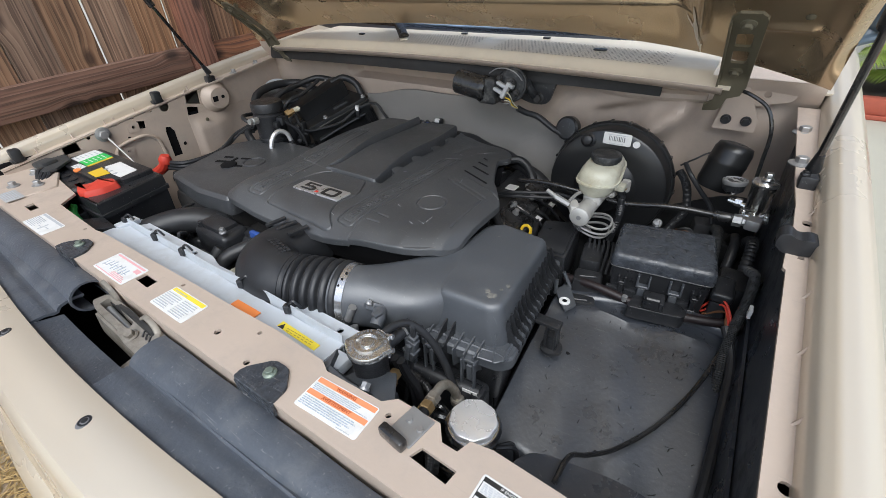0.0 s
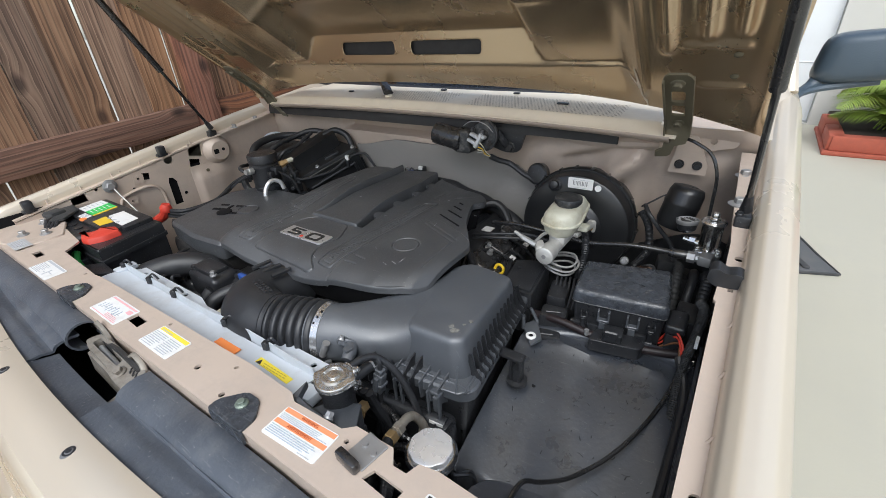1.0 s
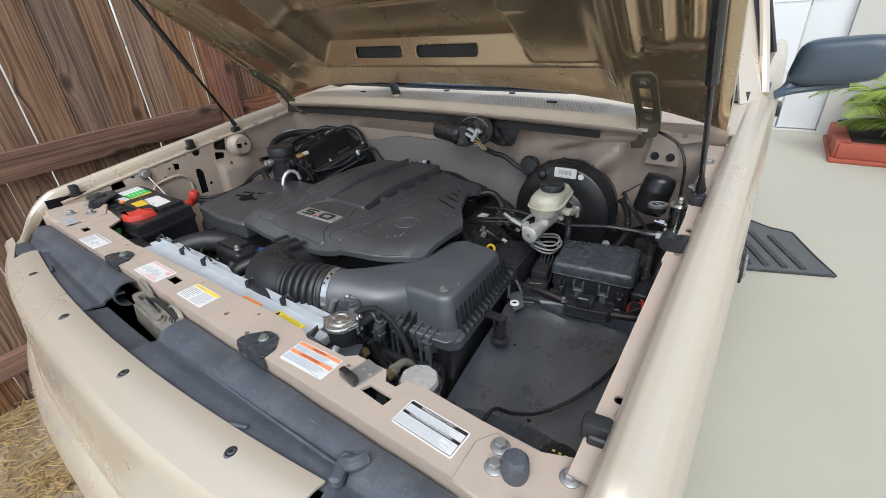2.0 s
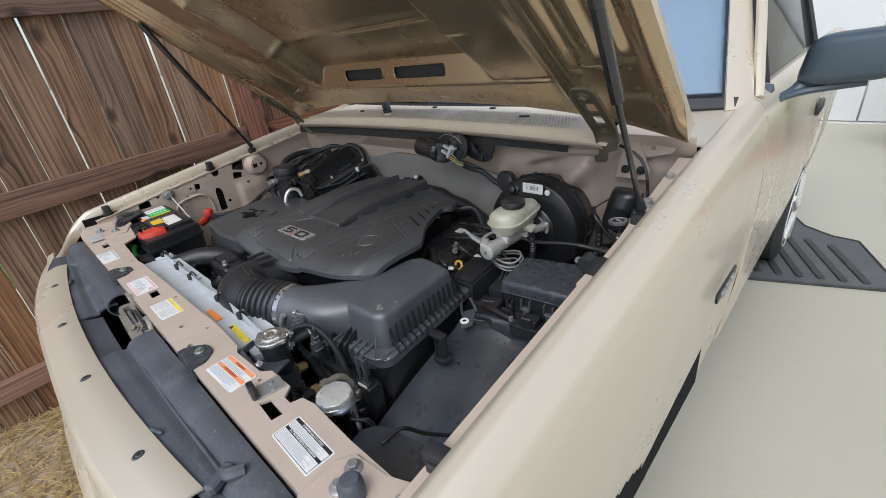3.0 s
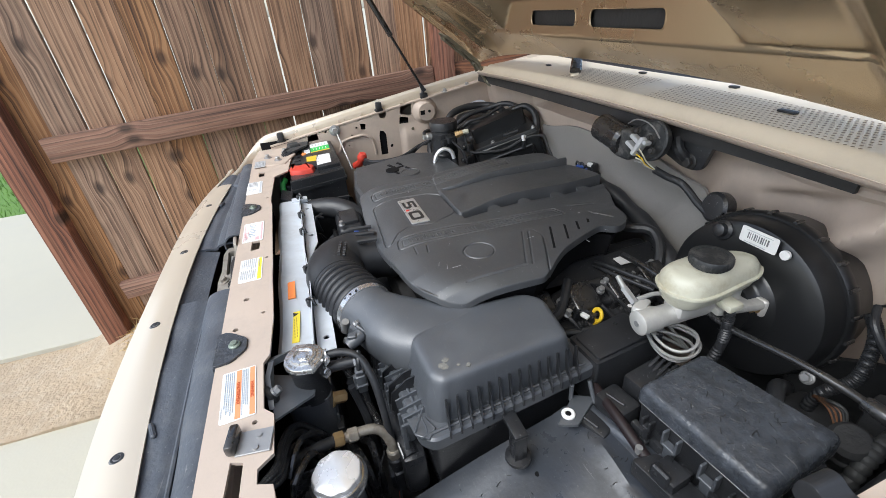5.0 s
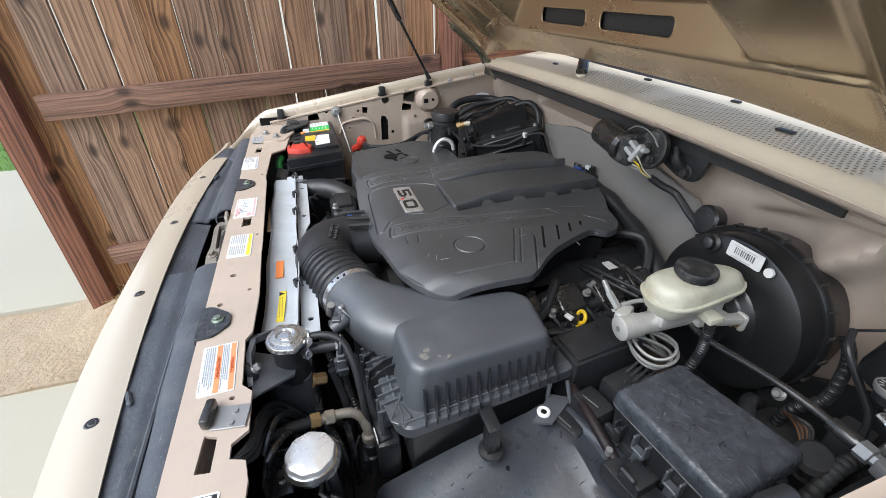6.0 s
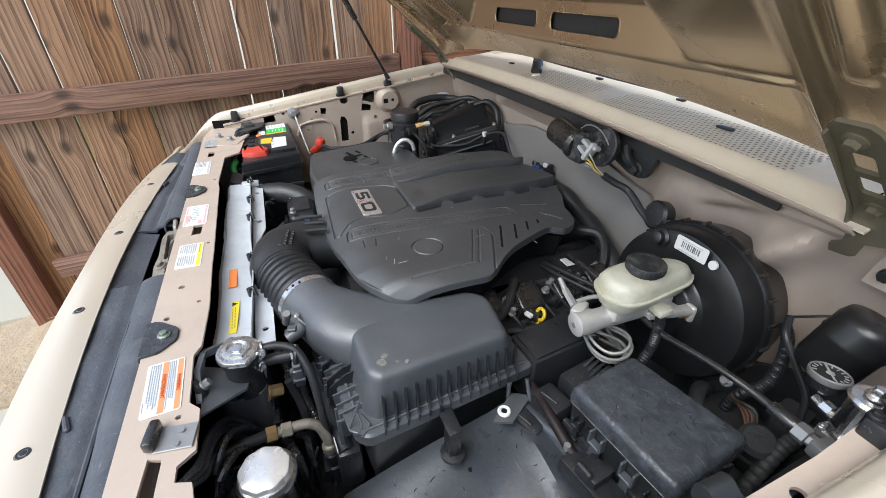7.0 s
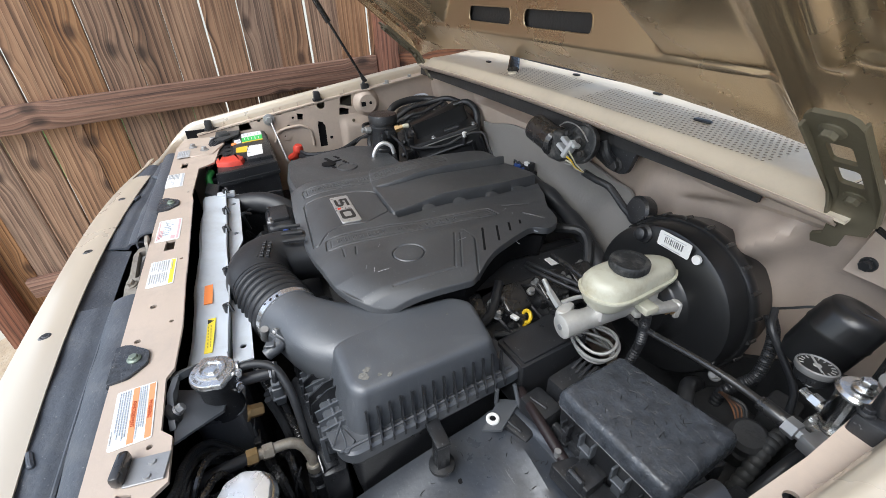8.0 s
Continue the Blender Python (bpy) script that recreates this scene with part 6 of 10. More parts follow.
for i in range(9):
    a = Vector((random.uniform(-0.3, -0.08), random.uniform(0.12, 0.2), random.uniform(0.86, 0.92)))
    b = a + Vector((random.uniform(-0.05, 0.1), random.uniform(0.0, 0.06), random.uniform(-0.02, 0.05)))
    bm = B()
    tube(bm, [a, a.lerp(b, 0.5) + Vector((0.01, -0.01, 0.025)), b], 0.0035, 6)
    part("wire", bm, HOSE, engine)
for x, y, z in ((-0.125, 0.175, 0.962), (-0.07, 0.215, 0.945), (-0.20, 0.19, 0.95), (0.0, 0.215, 0.955)):
    bm = B()
    bolt(bm, (x, y, z - 0.008), 0.005, 0.007, (0, 0, 1), 1.4)
    part("bolt", bm, STEEL, engine)
bm = B()
box(bm, -0.075, -0.045, 0.195, 0.205, 0.945, 0.962, 0.003)
part("blue_clip", bm, BLUE, engine)
# loose loom and blue plug at the back
bm = B()
box(bm, -0.088, -0.066, 0.742, 0.756, 0.986, 1.000, 0.002, 1, 15)
box(bm, -0.060, -0.046, 0.744, 0.754, 0.986, 0.998, 0.002, 1, 15)
plug = part("plug", bm, BLUE, engine, "dark blue wiring plug")
bm = B()
box(bm, -0.100, -0.030, 0.750, 0.768, 0.976, 0.992, 0.003, 2, 8)
box(bm, -0.048, -0.032, 0.744, 0.764, 0.986, 1.014, 0.003, 2, 8)
for k in range(4):
    tube(bm, [(-0.10 + 0.015 * k, 0.752, 0.99), (-0.09 + 0.018 * k, 0.745, 1.006 + 0.002 * (k % 2)), (-0.07 + 0.015 * k, 0.752, 0.992)], 0.0022, 6)
part("plug_shell", bm, BLACK, plug)
bm = B()
box(bm, -0.046, -0.034, 0.742, 0.750, 1.008, 1.017, 0.001, 1, 8)
part("tag", bm, WHITE, plug)
bm = B()
tube(bm, [(-0.03, 0.745, 0.975), (0.03, 0.735, 0.985), (0.09, 0.735, 0.975), (0.16, 0.73, 0.96), (0.24, 0.715, 0.94), (0.30, 0.70, 0.90)], 0.017, 12, k=12, radius=lambda u: 0.016 + 0.002 * math.sin(u * 23))
part("rear_loom", bm, HOSE, engine)
for pts, r in (([(0.17, 0.675, 0.965), (0.215, 0.705, 0.97), (0.255, 0.69, 0.94), (0.27, 0.66, 0.89)], 0.009),
               ([(-0.04, 0.76, 0.985), (0.02, 0.75, 0.97), (0.08, 0.735, 0.955), (0.16, 0.71, 0.95)], 0.006),
               ([(0.225, 0.578, 0.945), (0.258, 0.575, 0.957), (0.300, 0.585, 0.962), (0.345, 0.598, 0.965), (0.40, 0.59, 0.965)], 0.0036),
               ([(0.228, 0.572, 0.943), (0.262, 0.568, 0.953), (0.304, 0.578, 0.957), (0.346, 0.594, 0.958)], 0.0032),
               ([(0.335, 0.40, 0.935), (0.30, 0.46, 0.925), (0.26, 0.50, 0.95)], 0.008),
               ([(0.31, 0.46, 0.89), (0.33, 0.52, 0.90), (0.31, 0.6, 0.90), (0.3, 0.68, 0.9)], 0.006)):
    bm = B()
    tube(bm, pts, r, 10)
    part("loom", bm, HOSE, engine, "black ribbed wiring loom")

# injector rail, plugs and small clips on the near cylinder bank
bm = B()
tube(bm, [(0.262, 0.40, 0.905), (0.256, 0.50, 0.915), (0.244, 0.62, 0.92), (0.235, 0.69, 0.915)], 0.010, 10)
part("fuel_rail", bm, GRIME, engine, "grimy fuel rail")
rnd = random.Random(12)
for i in range(10):
    x, y, z = rnd.uniform(0.25, 0.345), rnd.uniform(0.42, 0.70), rnd.uniform(0.87, 0.915)
    bm = B()
    m = Matrix.Translation((x, y, z)) @ Matrix.Rotation(rnd.uniform(-0.6, 0.6), 4, "Z") @ Matrix.Rotation(rnd.uniform(-0.4, 0.5), 4, "Y")
    box(bm, -0.014, 0.014, -0.010, 0.010, -0.012, 0.010, 0.002, 2, 0, m)
    box(bm, -0.008, 0.008, -0.015, -0.008, -0.006, 0.006, 0.001, 1, 0, m)
    box(bm, -0.010, 0.010, -0.002, 0.002, 0.010, 0.013, 0.0005, 1, 0, m)
    c = part("connector", bm, BLACK, engine)
    if i % 3 == 0:
        bm = B()
        bolt(bm, m @ Vector((0.009, 0.006, 0.010)), 0.004, 0.004, (0, 0, 1), 1.3)
        part("bolt", bm, STEEL, c)
for i in range(9):
    y = 0.42 + 0.032 * i
    bm = B()
    tube(bm, [(0.245 + 0.01 * (i % 3), y, 0.925), (0.28, y + 0.012, 0.932 - 0.006 * (i % 2)), (0.318, y + 0.03, 0.905), (0.335, y + 0.05, 0.87)], 0.0032, 6)
    part("wire", bm, HOSE, engine)
for x, y, z in ((0.252, 0.672, 0.936), (0.268, 0.566, 0.938), (0.30, 0.475, 0.925), (0.322, 0.43, 0.91), (0.275, 0.70, 0.92)):
    bm = B()
    bolt(bm, (x, y, z - 0.008), 0.0048, 0.010, (0.35, 0, 0.93), 1.5)
    part("bolt", bm, STEEL, engine)

# intake: duct, bellows, elbow
intake = thing("air_intake", (0.15, 0.17, 0.90), "black plastic air intake duct with ribbed bellows", "air intake")
C0, C1 = Vector((0.213, 0.176, 0.953)), Vector((0.128, 0.1475, 0.953))
bm = B()
sections = []
for i in range(15):
    u = max(0.0, (i - 2) / 12)
    k = step(0, 1, u)
    mid_p = C0.lerp(Vector((0.328, 0.312, 0.951)), u) + Vector((0.949, 0.316, 0)) * (-0.016 * max(0, 2 - i)) + Vector((0.010, -0.012, 0)) * math.sin(3.14 * u)
    half = Vector((-0.0142, 0.0427, 0)).lerp(Vector((-0.0175, 0.086, 0)), k)
    tall, power = 0.045 - 0.009 * k, 2.0 + 1.6 * k
    sections.append([mid_p + half * px + Vector((0, 0, tall * pz)) for px, pz in ring(0, 0, 1, 1, 40, 0, power)])
loft(bm, sections)
part("duct", bm, AIRBOX, intake, "", 60)
bm = B()
tube(bm, [C0 + (C1 - C0) * 0.06 + (C1 - C0) * u * 0.98 for u in [i / 180 for i in range(181)]], 0.045, 30, smooth=False, radius=lambda u: 0.0450 if u < 0.07 else 0.0495 + 0.0006 * math.sin(u * 40) - 0.0060 * math.exp(-(((u * 6.0) % 1 - 0.5) / 0.16) ** 2))
part("bellows", bm, HOSE, intake, "ribbed black rubber bellows")
bm = B()
tube(bm, [C1 - (C1 - C0) * 0.02, C1 + (C1 - C0) * 0.20, (0.085, 0.139, 0.953), (0.052, 0.146, 0.953), (0.030, 0.172, 0.952), (0.026, 0.21, 0.95), (0.034, 0.26, 0.945)], 0.05, 32, k=8, radius=lambda u: 0.0455 + 0.0065 * math.sin(3.14 * min(1, u * 1.1)))
for k in range(3):
    tube(bm, [(0.0 + 0.028 * k, 0.19, 0.999), (0.004 + 0.028 * k, 0.225, 0.998)], 0.004, 6, smooth=False)
for k in range(2):
    ring_at = C1 + (C1 - C0) * (0.08 + 0.10 * k)
    lathe(bm, [(0.044, -0.003), (0.0495, -0.0015), (0.0495, 0.0015), (0.044, 0.003)], ring_at, C1 - C0, 32)
part("elbow", bm, HOSE, intake, "black rubber intake elbow")
bm = B()
for i in range(3):
    for j in range(6):
        q = Vector((0.046 + j * 0.0085, 0.150 + i * 0.0085 - 0.20 * (j * 0.0085), 1.0035 - 0.35 * abs(i - 0.6) * 0.0085))
        box(bm, q.x, q.x + 0.006, q.y, q.y + 0.0055, q.z - 0.006, q.z + 0.0022, 0.0006, 1, -12)
tagged(part("raised_blocks", bm, HOSE, intake, "raised moulded blocks on the elbow"), kind="stuff")
axis = (C1 - C0).normalized()
bm = B()
lathe(bm, [(0.0455, -0.0058), (0.0474, -0.0054), (0.0474, 0.0054), (0.0455, 0.0058)], C0 + axis * 0.009, axis, 48)
clamp = part("hose_clamp", bm, CLAMP_STEEL, intake, "shiny steel worm-drive hose clamp")
bm = B()
p = Vector((0.236, 0.139, 0.960))
rod(bm, p - Vector((0.006, 0.004, 0.012)), p + Vector((0.004, 0.0, 0.012)), 0.0055, 12)
bolt(bm, p + Vector((0.003, -0.003, -0.02)), 0.0055, 0.008, (0.2, -0.3, -1), 0)
part("screw", bm, STEEL, clamp)
bm = B()
for k in range(3):
    a = 0.9 + k * 0.22
    q = C0 + axis * 0.003 + Vector((0.012 * 0, -0.0482 * math.cos(a) * 0.95, 0.0482 * math.sin(a)))
    rod(bm, q, q + Vector((0, -0.0006, 0.001)), 0.002, 6)
part("slot", bm, VOID_SHADE, clamp)
bm = B()
mm = Matrix.Translation((0.268, 0.160, 0.966)) @ Matrix.Rotation(radians(-38), 4, "X") @ Matrix.Rotation(radians(50), 4, "Z")
box(bm, -0.020, 0.020, -0.007, 0.007, -0.004, 0.003, 0.0012, 1, 0, mm)
box(bm, -0.012, 0.012, -0.008, 0.008, 0.002, 0.008, 0.0015, 2, 0, mm)
tube(bm, [(0.272, 0.156, 0.968), (0.2785, 0.147, 0.9655), (0.2815, 0.136, 0.961)], 0.0095, 14, smooth=False, radius=lambda u: 0.0095 if u < 0.72 else 0.0082)
box(bm, 0.274, 0.284, 0.138, 0.150, 0.972, 0.977, 0.001, 1, -15)
sensor = part("sensor", bm, AIRBOX, intake, "black sensor plug")
for e in (-0.016, 0.016):
    bm = B()
    bolt(bm, mm @ Vector((e, 0, 0.003)), 0.0034, 0.003, mm.to_3x3() @ Vector((0, 0, 1)), 1.4)
    part("screw", bm, STEEL, sensor)

# air filter box
airbox = thing("air_filter_box", (0.37, 0.31, 0.72), "dusty black air filter box with a finned rim", "air filter box")
rim = [(0.236, 0.170), (0.300, 0.178), (0.432, 0.192), (0.446, 0.207), (0.418, 0.440), (0.404, 0.451), (0.345, 0.440)]
rimr = rounded(rim, 0.014, 4)
bm = B()
low = rounded([(0.262, 0.186), (0.424, 0.201), (0.432, 0.212), (0.406, 0.430), (0.352, 0.425)], 0.02, 4)
loft(bm, [[(x, y, 0.74) for x, y in grow(low, -0.020)], [(x, y, 0.83) for x, y in grow(low, -0.008)], [(x, y, 0.885) for x, y in grow(low, -0.003)], [(x, y, 0.918) for x, y in grow(low, 0.002)]])
lower = part("lower_box", bm, BLACK, airbox)
bm = B()
loft(bm, [[(x, y, 0.908) for x, y in grow(rimr, -0.003)], [(x, y, 0.911) for x, y in rimr], [(x, y, 0.926) for x, y in rimr], [(x, y, 0.929) for x, y in grow(rimr, -0.003)]])
tube(bm, [(x, y, 0.9295) for x, y in spline_flat([(0.300, 0.192), (0.424, 0.203), (0.434, 0.214), (0.409, 0.432)])], 0.0022, 6, smooth=False)
part("rim", bm, AIRBOX, airbox)
bm = B()
lid_low = rounded([(0.318, 0.203), (0.412, 0.209), (0.427, 0.222), (0.407, 0.421), (0.343, 0.424), (0.300, 0.392), (0.290, 0.29)], 0.014, 6)
lid_top = rounded([(0.326, 0.213), (0.403, 0.217), (0.418, 0.230), (0.405, 0.408), (0.322, 0.418), (0.298, 0.395), (0.290, 0.29)], 0.014, 6)
loops = [[(x, y, 0.926) for x, y in lid_low], [(x, y, 0.934) for x, y in lid_low]]
for k, d, z in ((0.55, 0.0, 0.955), (0.88, 0.0, 0.969), (1.0, -0.0006, 0.9768), (1.0, -0.0022, 0.9818), (1.0, -0.0048, 0.9850), (1.0, -0.0085, 0.9868), (1.0, -0.014, 0.9876)):
    base = [(a[0] + (b[0] - a[0]) * k, a[1] + (b[1] - a[1]) * k) for a, b in zip(lid_low, lid_top)]
    loops.append([(x, y, z) for x, y in grow(base, d)])
loops.append([(0.356 + (x - 0.356) * 0.4, 0.315 + (y - 0.315) * 0.4, 0.9880) for x, y in lid_top])
loft(bm, loops)
lid = part("lid", bm, AIRBOX, airbox, "grey black lid with scuff marks", 60)
rnd = random.Random(17)
MUD = material("dried_mud", (0.17, 0.165, 0.15), 0.9, 0, 0.9, 300, 0.5)
for cx, cy, r in ((0.3950, 0.2400, 0.0065), (0.3860, 0.2450, 0.0045), (0.4000, 0.2570, 0.0026), (0.4040, 0.2680, 0.0036), (0.3360, 0.372, 0.0020)):
    bm = B()
    pts = [(cx + r * math.cos(a) * rnd.uniform(0.5, 1.2), cy + r * math.sin(a) * rnd.uniform(0.5, 1.2)) for a in [k * 0.52 for k in range(12)]]
    prism(bm, pts, 0.980, 0.9880)
    part("scuff", bm, MUD, lid, "pale dried scuff marks")
# thin blades from the lid's wall down to the rim
(ax, ay), (bx, by) = (0.4275, 0.224), (0.4085, 0.424)
for i in range(14):
    u = (i + 0.5) / 14
    p = Vector((ax + (bx - ax) * u, ay + (by - ay) * u, 0))
    o = Vector((0.995, 0.094, 0))
    t = Vector((-o.y, o.x, 0)) * 0.0012
    lean = Vector((0, 0.004, 0))
    q = [p - o * 0.006 + Vector((0, 0, 0.928)), p - o * 0.004 + Vector((0, 0, 0.964)), p - o * 0.001 + Vector((0, 0, 0.965)), p + o * 0.004 - lean * 0.4 + Vector((0, 0, 0.948)), p + o * 0.011 - lean + Vector((0, 0, 0.938)), p + o * 0.018 - lean * 1.4 + Vector((0, 0, 0.933)), p + o * 0.018 - lean * 1.4 + Vector((0, 0, 0.922))]
    bm = B()
    loft(bm, [[v - t for v in q], [v + t for v in q]])
    part("fin", bm, BLACK, lid)
# tall webs, clips and a barcode along the front
for x, big in ((0.262, 1), (0.273, 1), (0.286, 1), (0.300, 0), (0.318, 1), (0.328, 0), (0.345, 1), (0.358, 1), (0.372, 0), (0.388, 0), (0.402, 0)):
    y = 0.1735 + 0.108 * (x - 0.262)
    bm = B()
    q = [(y + 0.034, 0.926), (y + 0.032, 0.950 if big else 0.940), (y + 0.014, 0.946 if big else 0.936), (y - 0.008, 0.930), (y - 0.012 if big else y - 0.006, 0.900), (y + 0.004, 0.880 if big else 0.895), (y + 0.02, 0.880)]
    loft(bm, [[(x - 0.0011, a, b) for a, b in q], [(x + 0.0011, a, b) for a, b in q]])
    part("web", bm, BLACK if big else AIRBOX, lower)
for x, w in ((0.308, 0.017), (0.337, 0.016), (0.395, 0.022)):
    y = 0.1735 + 0.108 * (x - 0.262)
    bm = B()
    for e in (-w / 2, w / 2 - 0.003):
        box(bm, x + e, x + e + 0.003, y - 0.012, y - 0.006, 0.872, 0.922, 0.001, 1)
    box(bm, x - w / 2, x + w / 2, y - 0.013, y - 0.006, 0.870, 0.876, 0.001, 1)
    box(bm, x - w / 2, x + w / 2, y - 0.008, y + 0.002, 0.916, 0.922, 0.001, 1)
    box(bm, x - w / 4, x + w / 4, y - 0.006, y + 0.004, 0.88, 0.91, 0.002, 1)
    part("latch", bm, AIRBOX, lower)
bm = B()
prism(bm, [(0.404, 0.184), (0.430, 0.188), (0.442, 0.202), (0.430, 0.214), (0.410, 0.206)], 0.928, 0.931, 0.001, 1)
tube(bm, [(0.421, 0.204, 0.962), (0.424, 0.196, 0.945), (0.427, 0.188, 0.929)], 0.0013, 6)
part("corner_tab", bm, AIRBOX, lower)
bm = B()
tube(bm, [(0.255, 0.165, 0.872), (0.33, 0.171, 0.868), (0.412, 0.182, 0.864)], 0.0125, 12)
box(bm, 0.25, 0.42, 0.168, 0.20, 0.80, 0.872, 0.008)
part("inlet_lip", bm, BLACK, lower, "smooth black inlet lip")
bm = B()
box(bm, 0.392, 0.414, 0.1690, 0.1705, 0.872, 0.878, 0.0005, 1, 5)
part("sticker", bm, WHITE, lower, "small white barcode sticker")
# mounting foot and bracket with a pale bolt
bm = B()
lathe(bm, [(0.016, 0), (0.016, 0.005), (0.009, 0.007), (0.009, 0.02), (0.008, 0.03)], (0.462, 0.305, 0.868), seg=20)
box(bm, 0.452, 0.456, 0.297, 0.313, 0.87, 0.92, 0.001)
box(bm, 0.466, 0.470, 0.297, 0.313, 0.87, 0.92, 0.001)
box(bm, 0.43, 0.472, 0.296, 0.314, 0.914, 0.92, 0.002)
part("rubber_foot", bm, BLACK, airbox)
bm = B()
prism(bm, [(0.425, 0.405), (0.458, 0.362), (0.468, 0.385), (0.44, 0.43)], 0.893, 0.897, 0.001)
rod(bm, (0.428, 0.40, 0.893), (0.428, 0.40, 0.92), 0.003)
rod(bm, (0.445, 0.425, 0.893), (0.43, 0.425, 0.92), 0.003)
br = part("bracket", bm, AIRBOX, airbox)
bm = B()
lathe(bm, [(0.0088, 0), (0.0088, 0.0022), (0.0074, 0.0036), (0.0046, 0.0032), (0.0040, 0.0012), (0.001, 0.0012)], (0.450, 0.382, 0.897), seg=22)
nb = part("bolt", bm, WHITE, br, "pale nylon bolt")
bm = B()
rod(bm, (0.450, 0.382, 0.898), (0.450, 0.382, 0.8990), 0.0038, 14)
part("hole", bm, VOID_SHADE, nb)


def sticker(at, along, up, w, h, lay, label, parent_label="sticker", ground=None, corner=0.003):
    """A printed label: a thin sheet of its own with its print laid on it. lay: (material, x0, x1, y0, y1) in fractions, or (material, text, size, x, y)."""
    x, y = Vector(along).normalized(), Vector(up).normalized()
    z = x.cross(y)
    mm = Matrix.Translation(at) @ Matrix((x, y, z)).transposed().to_4x4()
    st = thing("sticker", tuple(at), label, "sticker", "printed stickers")
    bm = B()
    prism(bm, rounded([(-w / 2, -h / 2), (w / 2, -h / 2), (w / 2, h / 2), (-w / 2, h / 2)], corner, 3), 0.0002, 0.0009, 0, m=mm)
    part("sheet", bm, ground or WHITE, st)
    groups = {}
    for k, item in enumerate(lay):
        up_by = 0.00015 * min(k, 6)
        if isinstance(item[1], str):
            mt, text, size, fx, fy = item
            part("lettering", lettering(text, size, mm @ Vector(((fx - 0.5) * w, (fy - 0.5) * h, 0.0012 + up_by)), x, y, 0.0002), mt, st)
        else:
            mt, x0, x1, y0, y1 = item
            groups.setdefault(mt.name, (mt, B()))
            box(groups[mt.name][1], (x0 - 0.5) * w, (x1 - 0.5) * w, (y0 - 0.5) * h, (y1 - 0.5) * h, 0.0008, 0.0010 + up_by, 0, 1, 0, mm)
    for mt, bm in groups.values():
        part("print", bm, mt, st)
    return st


def lines(mt, x0, x1, y0, y1, n, seed, fill=0.30):
    """Rows of unreadable print as short strokes."""
    rnd = random.Random(seed)
    out, dy = [], (y1 - y0) / n
    for i in range(n):
        x = x0
        end = x1 - rnd.random() * 0.25 * (x1 - x0)
        while x < end:
            w = rnd.uniform(0.012, 0.05)
            out.append((mt, x, min(end, x + w), y0 + dy * i, y0 + dy * (i + fill)))
            x += w + 0.014
    return out


Z_PANEL = 0.996
sticker((0.3505, 0.0075, Z_PANEL), (1, 0.04, 0), (-0.04, 1, 0), 0.079, 0.038,
        [(FADED_ORANGE, 0.02, 0.98, 0.82, 0.97), (RUST_INK, "WARNING", 0.0052, 0.5, 0.885), (FADED_ORANGE, 0.02, 0.98, 0.42, 0.57), (RUST_INK, "AVERTISSEMENT", 0.0050, 0.5, 0.49)]
        + lines(BLUE_INK, 0.04, 0.97, 0.60, 0.80, 4, 1) + lines(BLUE_INK, 0.04, 0.97, 0.10, 0.40, 5, 2) + lines(GREY_INK, 0.7, 0.97, 0.03, 0.08, 1, 22), "white warning sticker with two orange bands")
sticker((0.543, 0.009, Z_PANEL), (1, -0.03, 0), (0.03, 1, 0), 0.080, 0.036,
        [(INK, 0.025, 0.975, 0.05, 0.95), (WHITE, 0.034, 0.966, 0.07, 0.93), (INK, 0.034, 0.966, 0.83, 0.93), (WHITE, "IF ENGINE FAILS TO START", 0.0037, 0.5, 0.88), (INK, 0.034, 0.966, 0.455, 0.555), (WHITE, "SI LE MOTEUR REFUSE DE DEMARRER", 0.0034, 0.5, 0.505)]
        + lines(GREY_INK, 0.06, 0.94, 0.58, 0.81, 5, 3, 0.4) + lines(GREY_INK, 0.06, 0.94, 0.10, 0.43, 7, 4, 0.4), "white sticker with two black headed bands")
sticker((0.0645, 0.006, Z_PANEL), (1, 0.0, 0), (0, 1, 0), 0.077, 0.037,
        [(YELLOW, 0.03, 0.97, 0.80, 0.96)] + lines(GREY_INK, 0.04, 0.47, 0.08, 0.76, 8, 5) + lines(GREY_INK, 0.53, 0.96, 0.08, 0.76, 8, 6) + lines(GREY_INK, 0.1, 0.5, 0.84, 0.92, 1, 7), "white printed sticker with a yellow heading")
diagram = [(BLUE_INK, 0.10 + 0.09 * i, 0.108 + 0.09 * i, 0.25 + 0.05 * (i % 3), 0.55 + 0.05 * (i % 3)) for i in range(8)] + [(GREY_INK, 0.10 + 0.12 * i, 0.20 + 0.12 * i, 0.3 + 0.08 * (i % 4), 0.315 + 0.08 * (i % 4)) for i in range(6)]
sticker((-0.090, 0.003, Z_PANEL), (1, 0.0, 0), (0, 1, 0), 0.088, 0.039, [(PINK, 0.04, 0.96, 0.86, 0.94), (PINK, 0.80, 0.95, 0.62, 0.80), (PINK, 0.05, 0.95, 0.06, 0.09)] + diagram + lines(PINK, 0.5, 0.95, 0.12, 0.3, 3, 8), "white sticker with a red framed hose diagram")
sticker((-0.356, -0.007, Z_PANEL), (1, 0.0, 0), (0, 1, 0), 0.088, 0.036, [(GREY_INK, 0.03, 0.97, 0.84, 0.95), (GREY_INK, 0.62, 0.66, 0.15, 0.6), (GREY_INK, 0.5, 0.6, 0.3, 0.34), (GREY_INK, 0.7, 0.85, 0.4, 0.44)] + lines(GREY_INK, 0.04, 0.45, 0.10, 0.74, 8, 9), "white sticker with a black heading and a drawing")
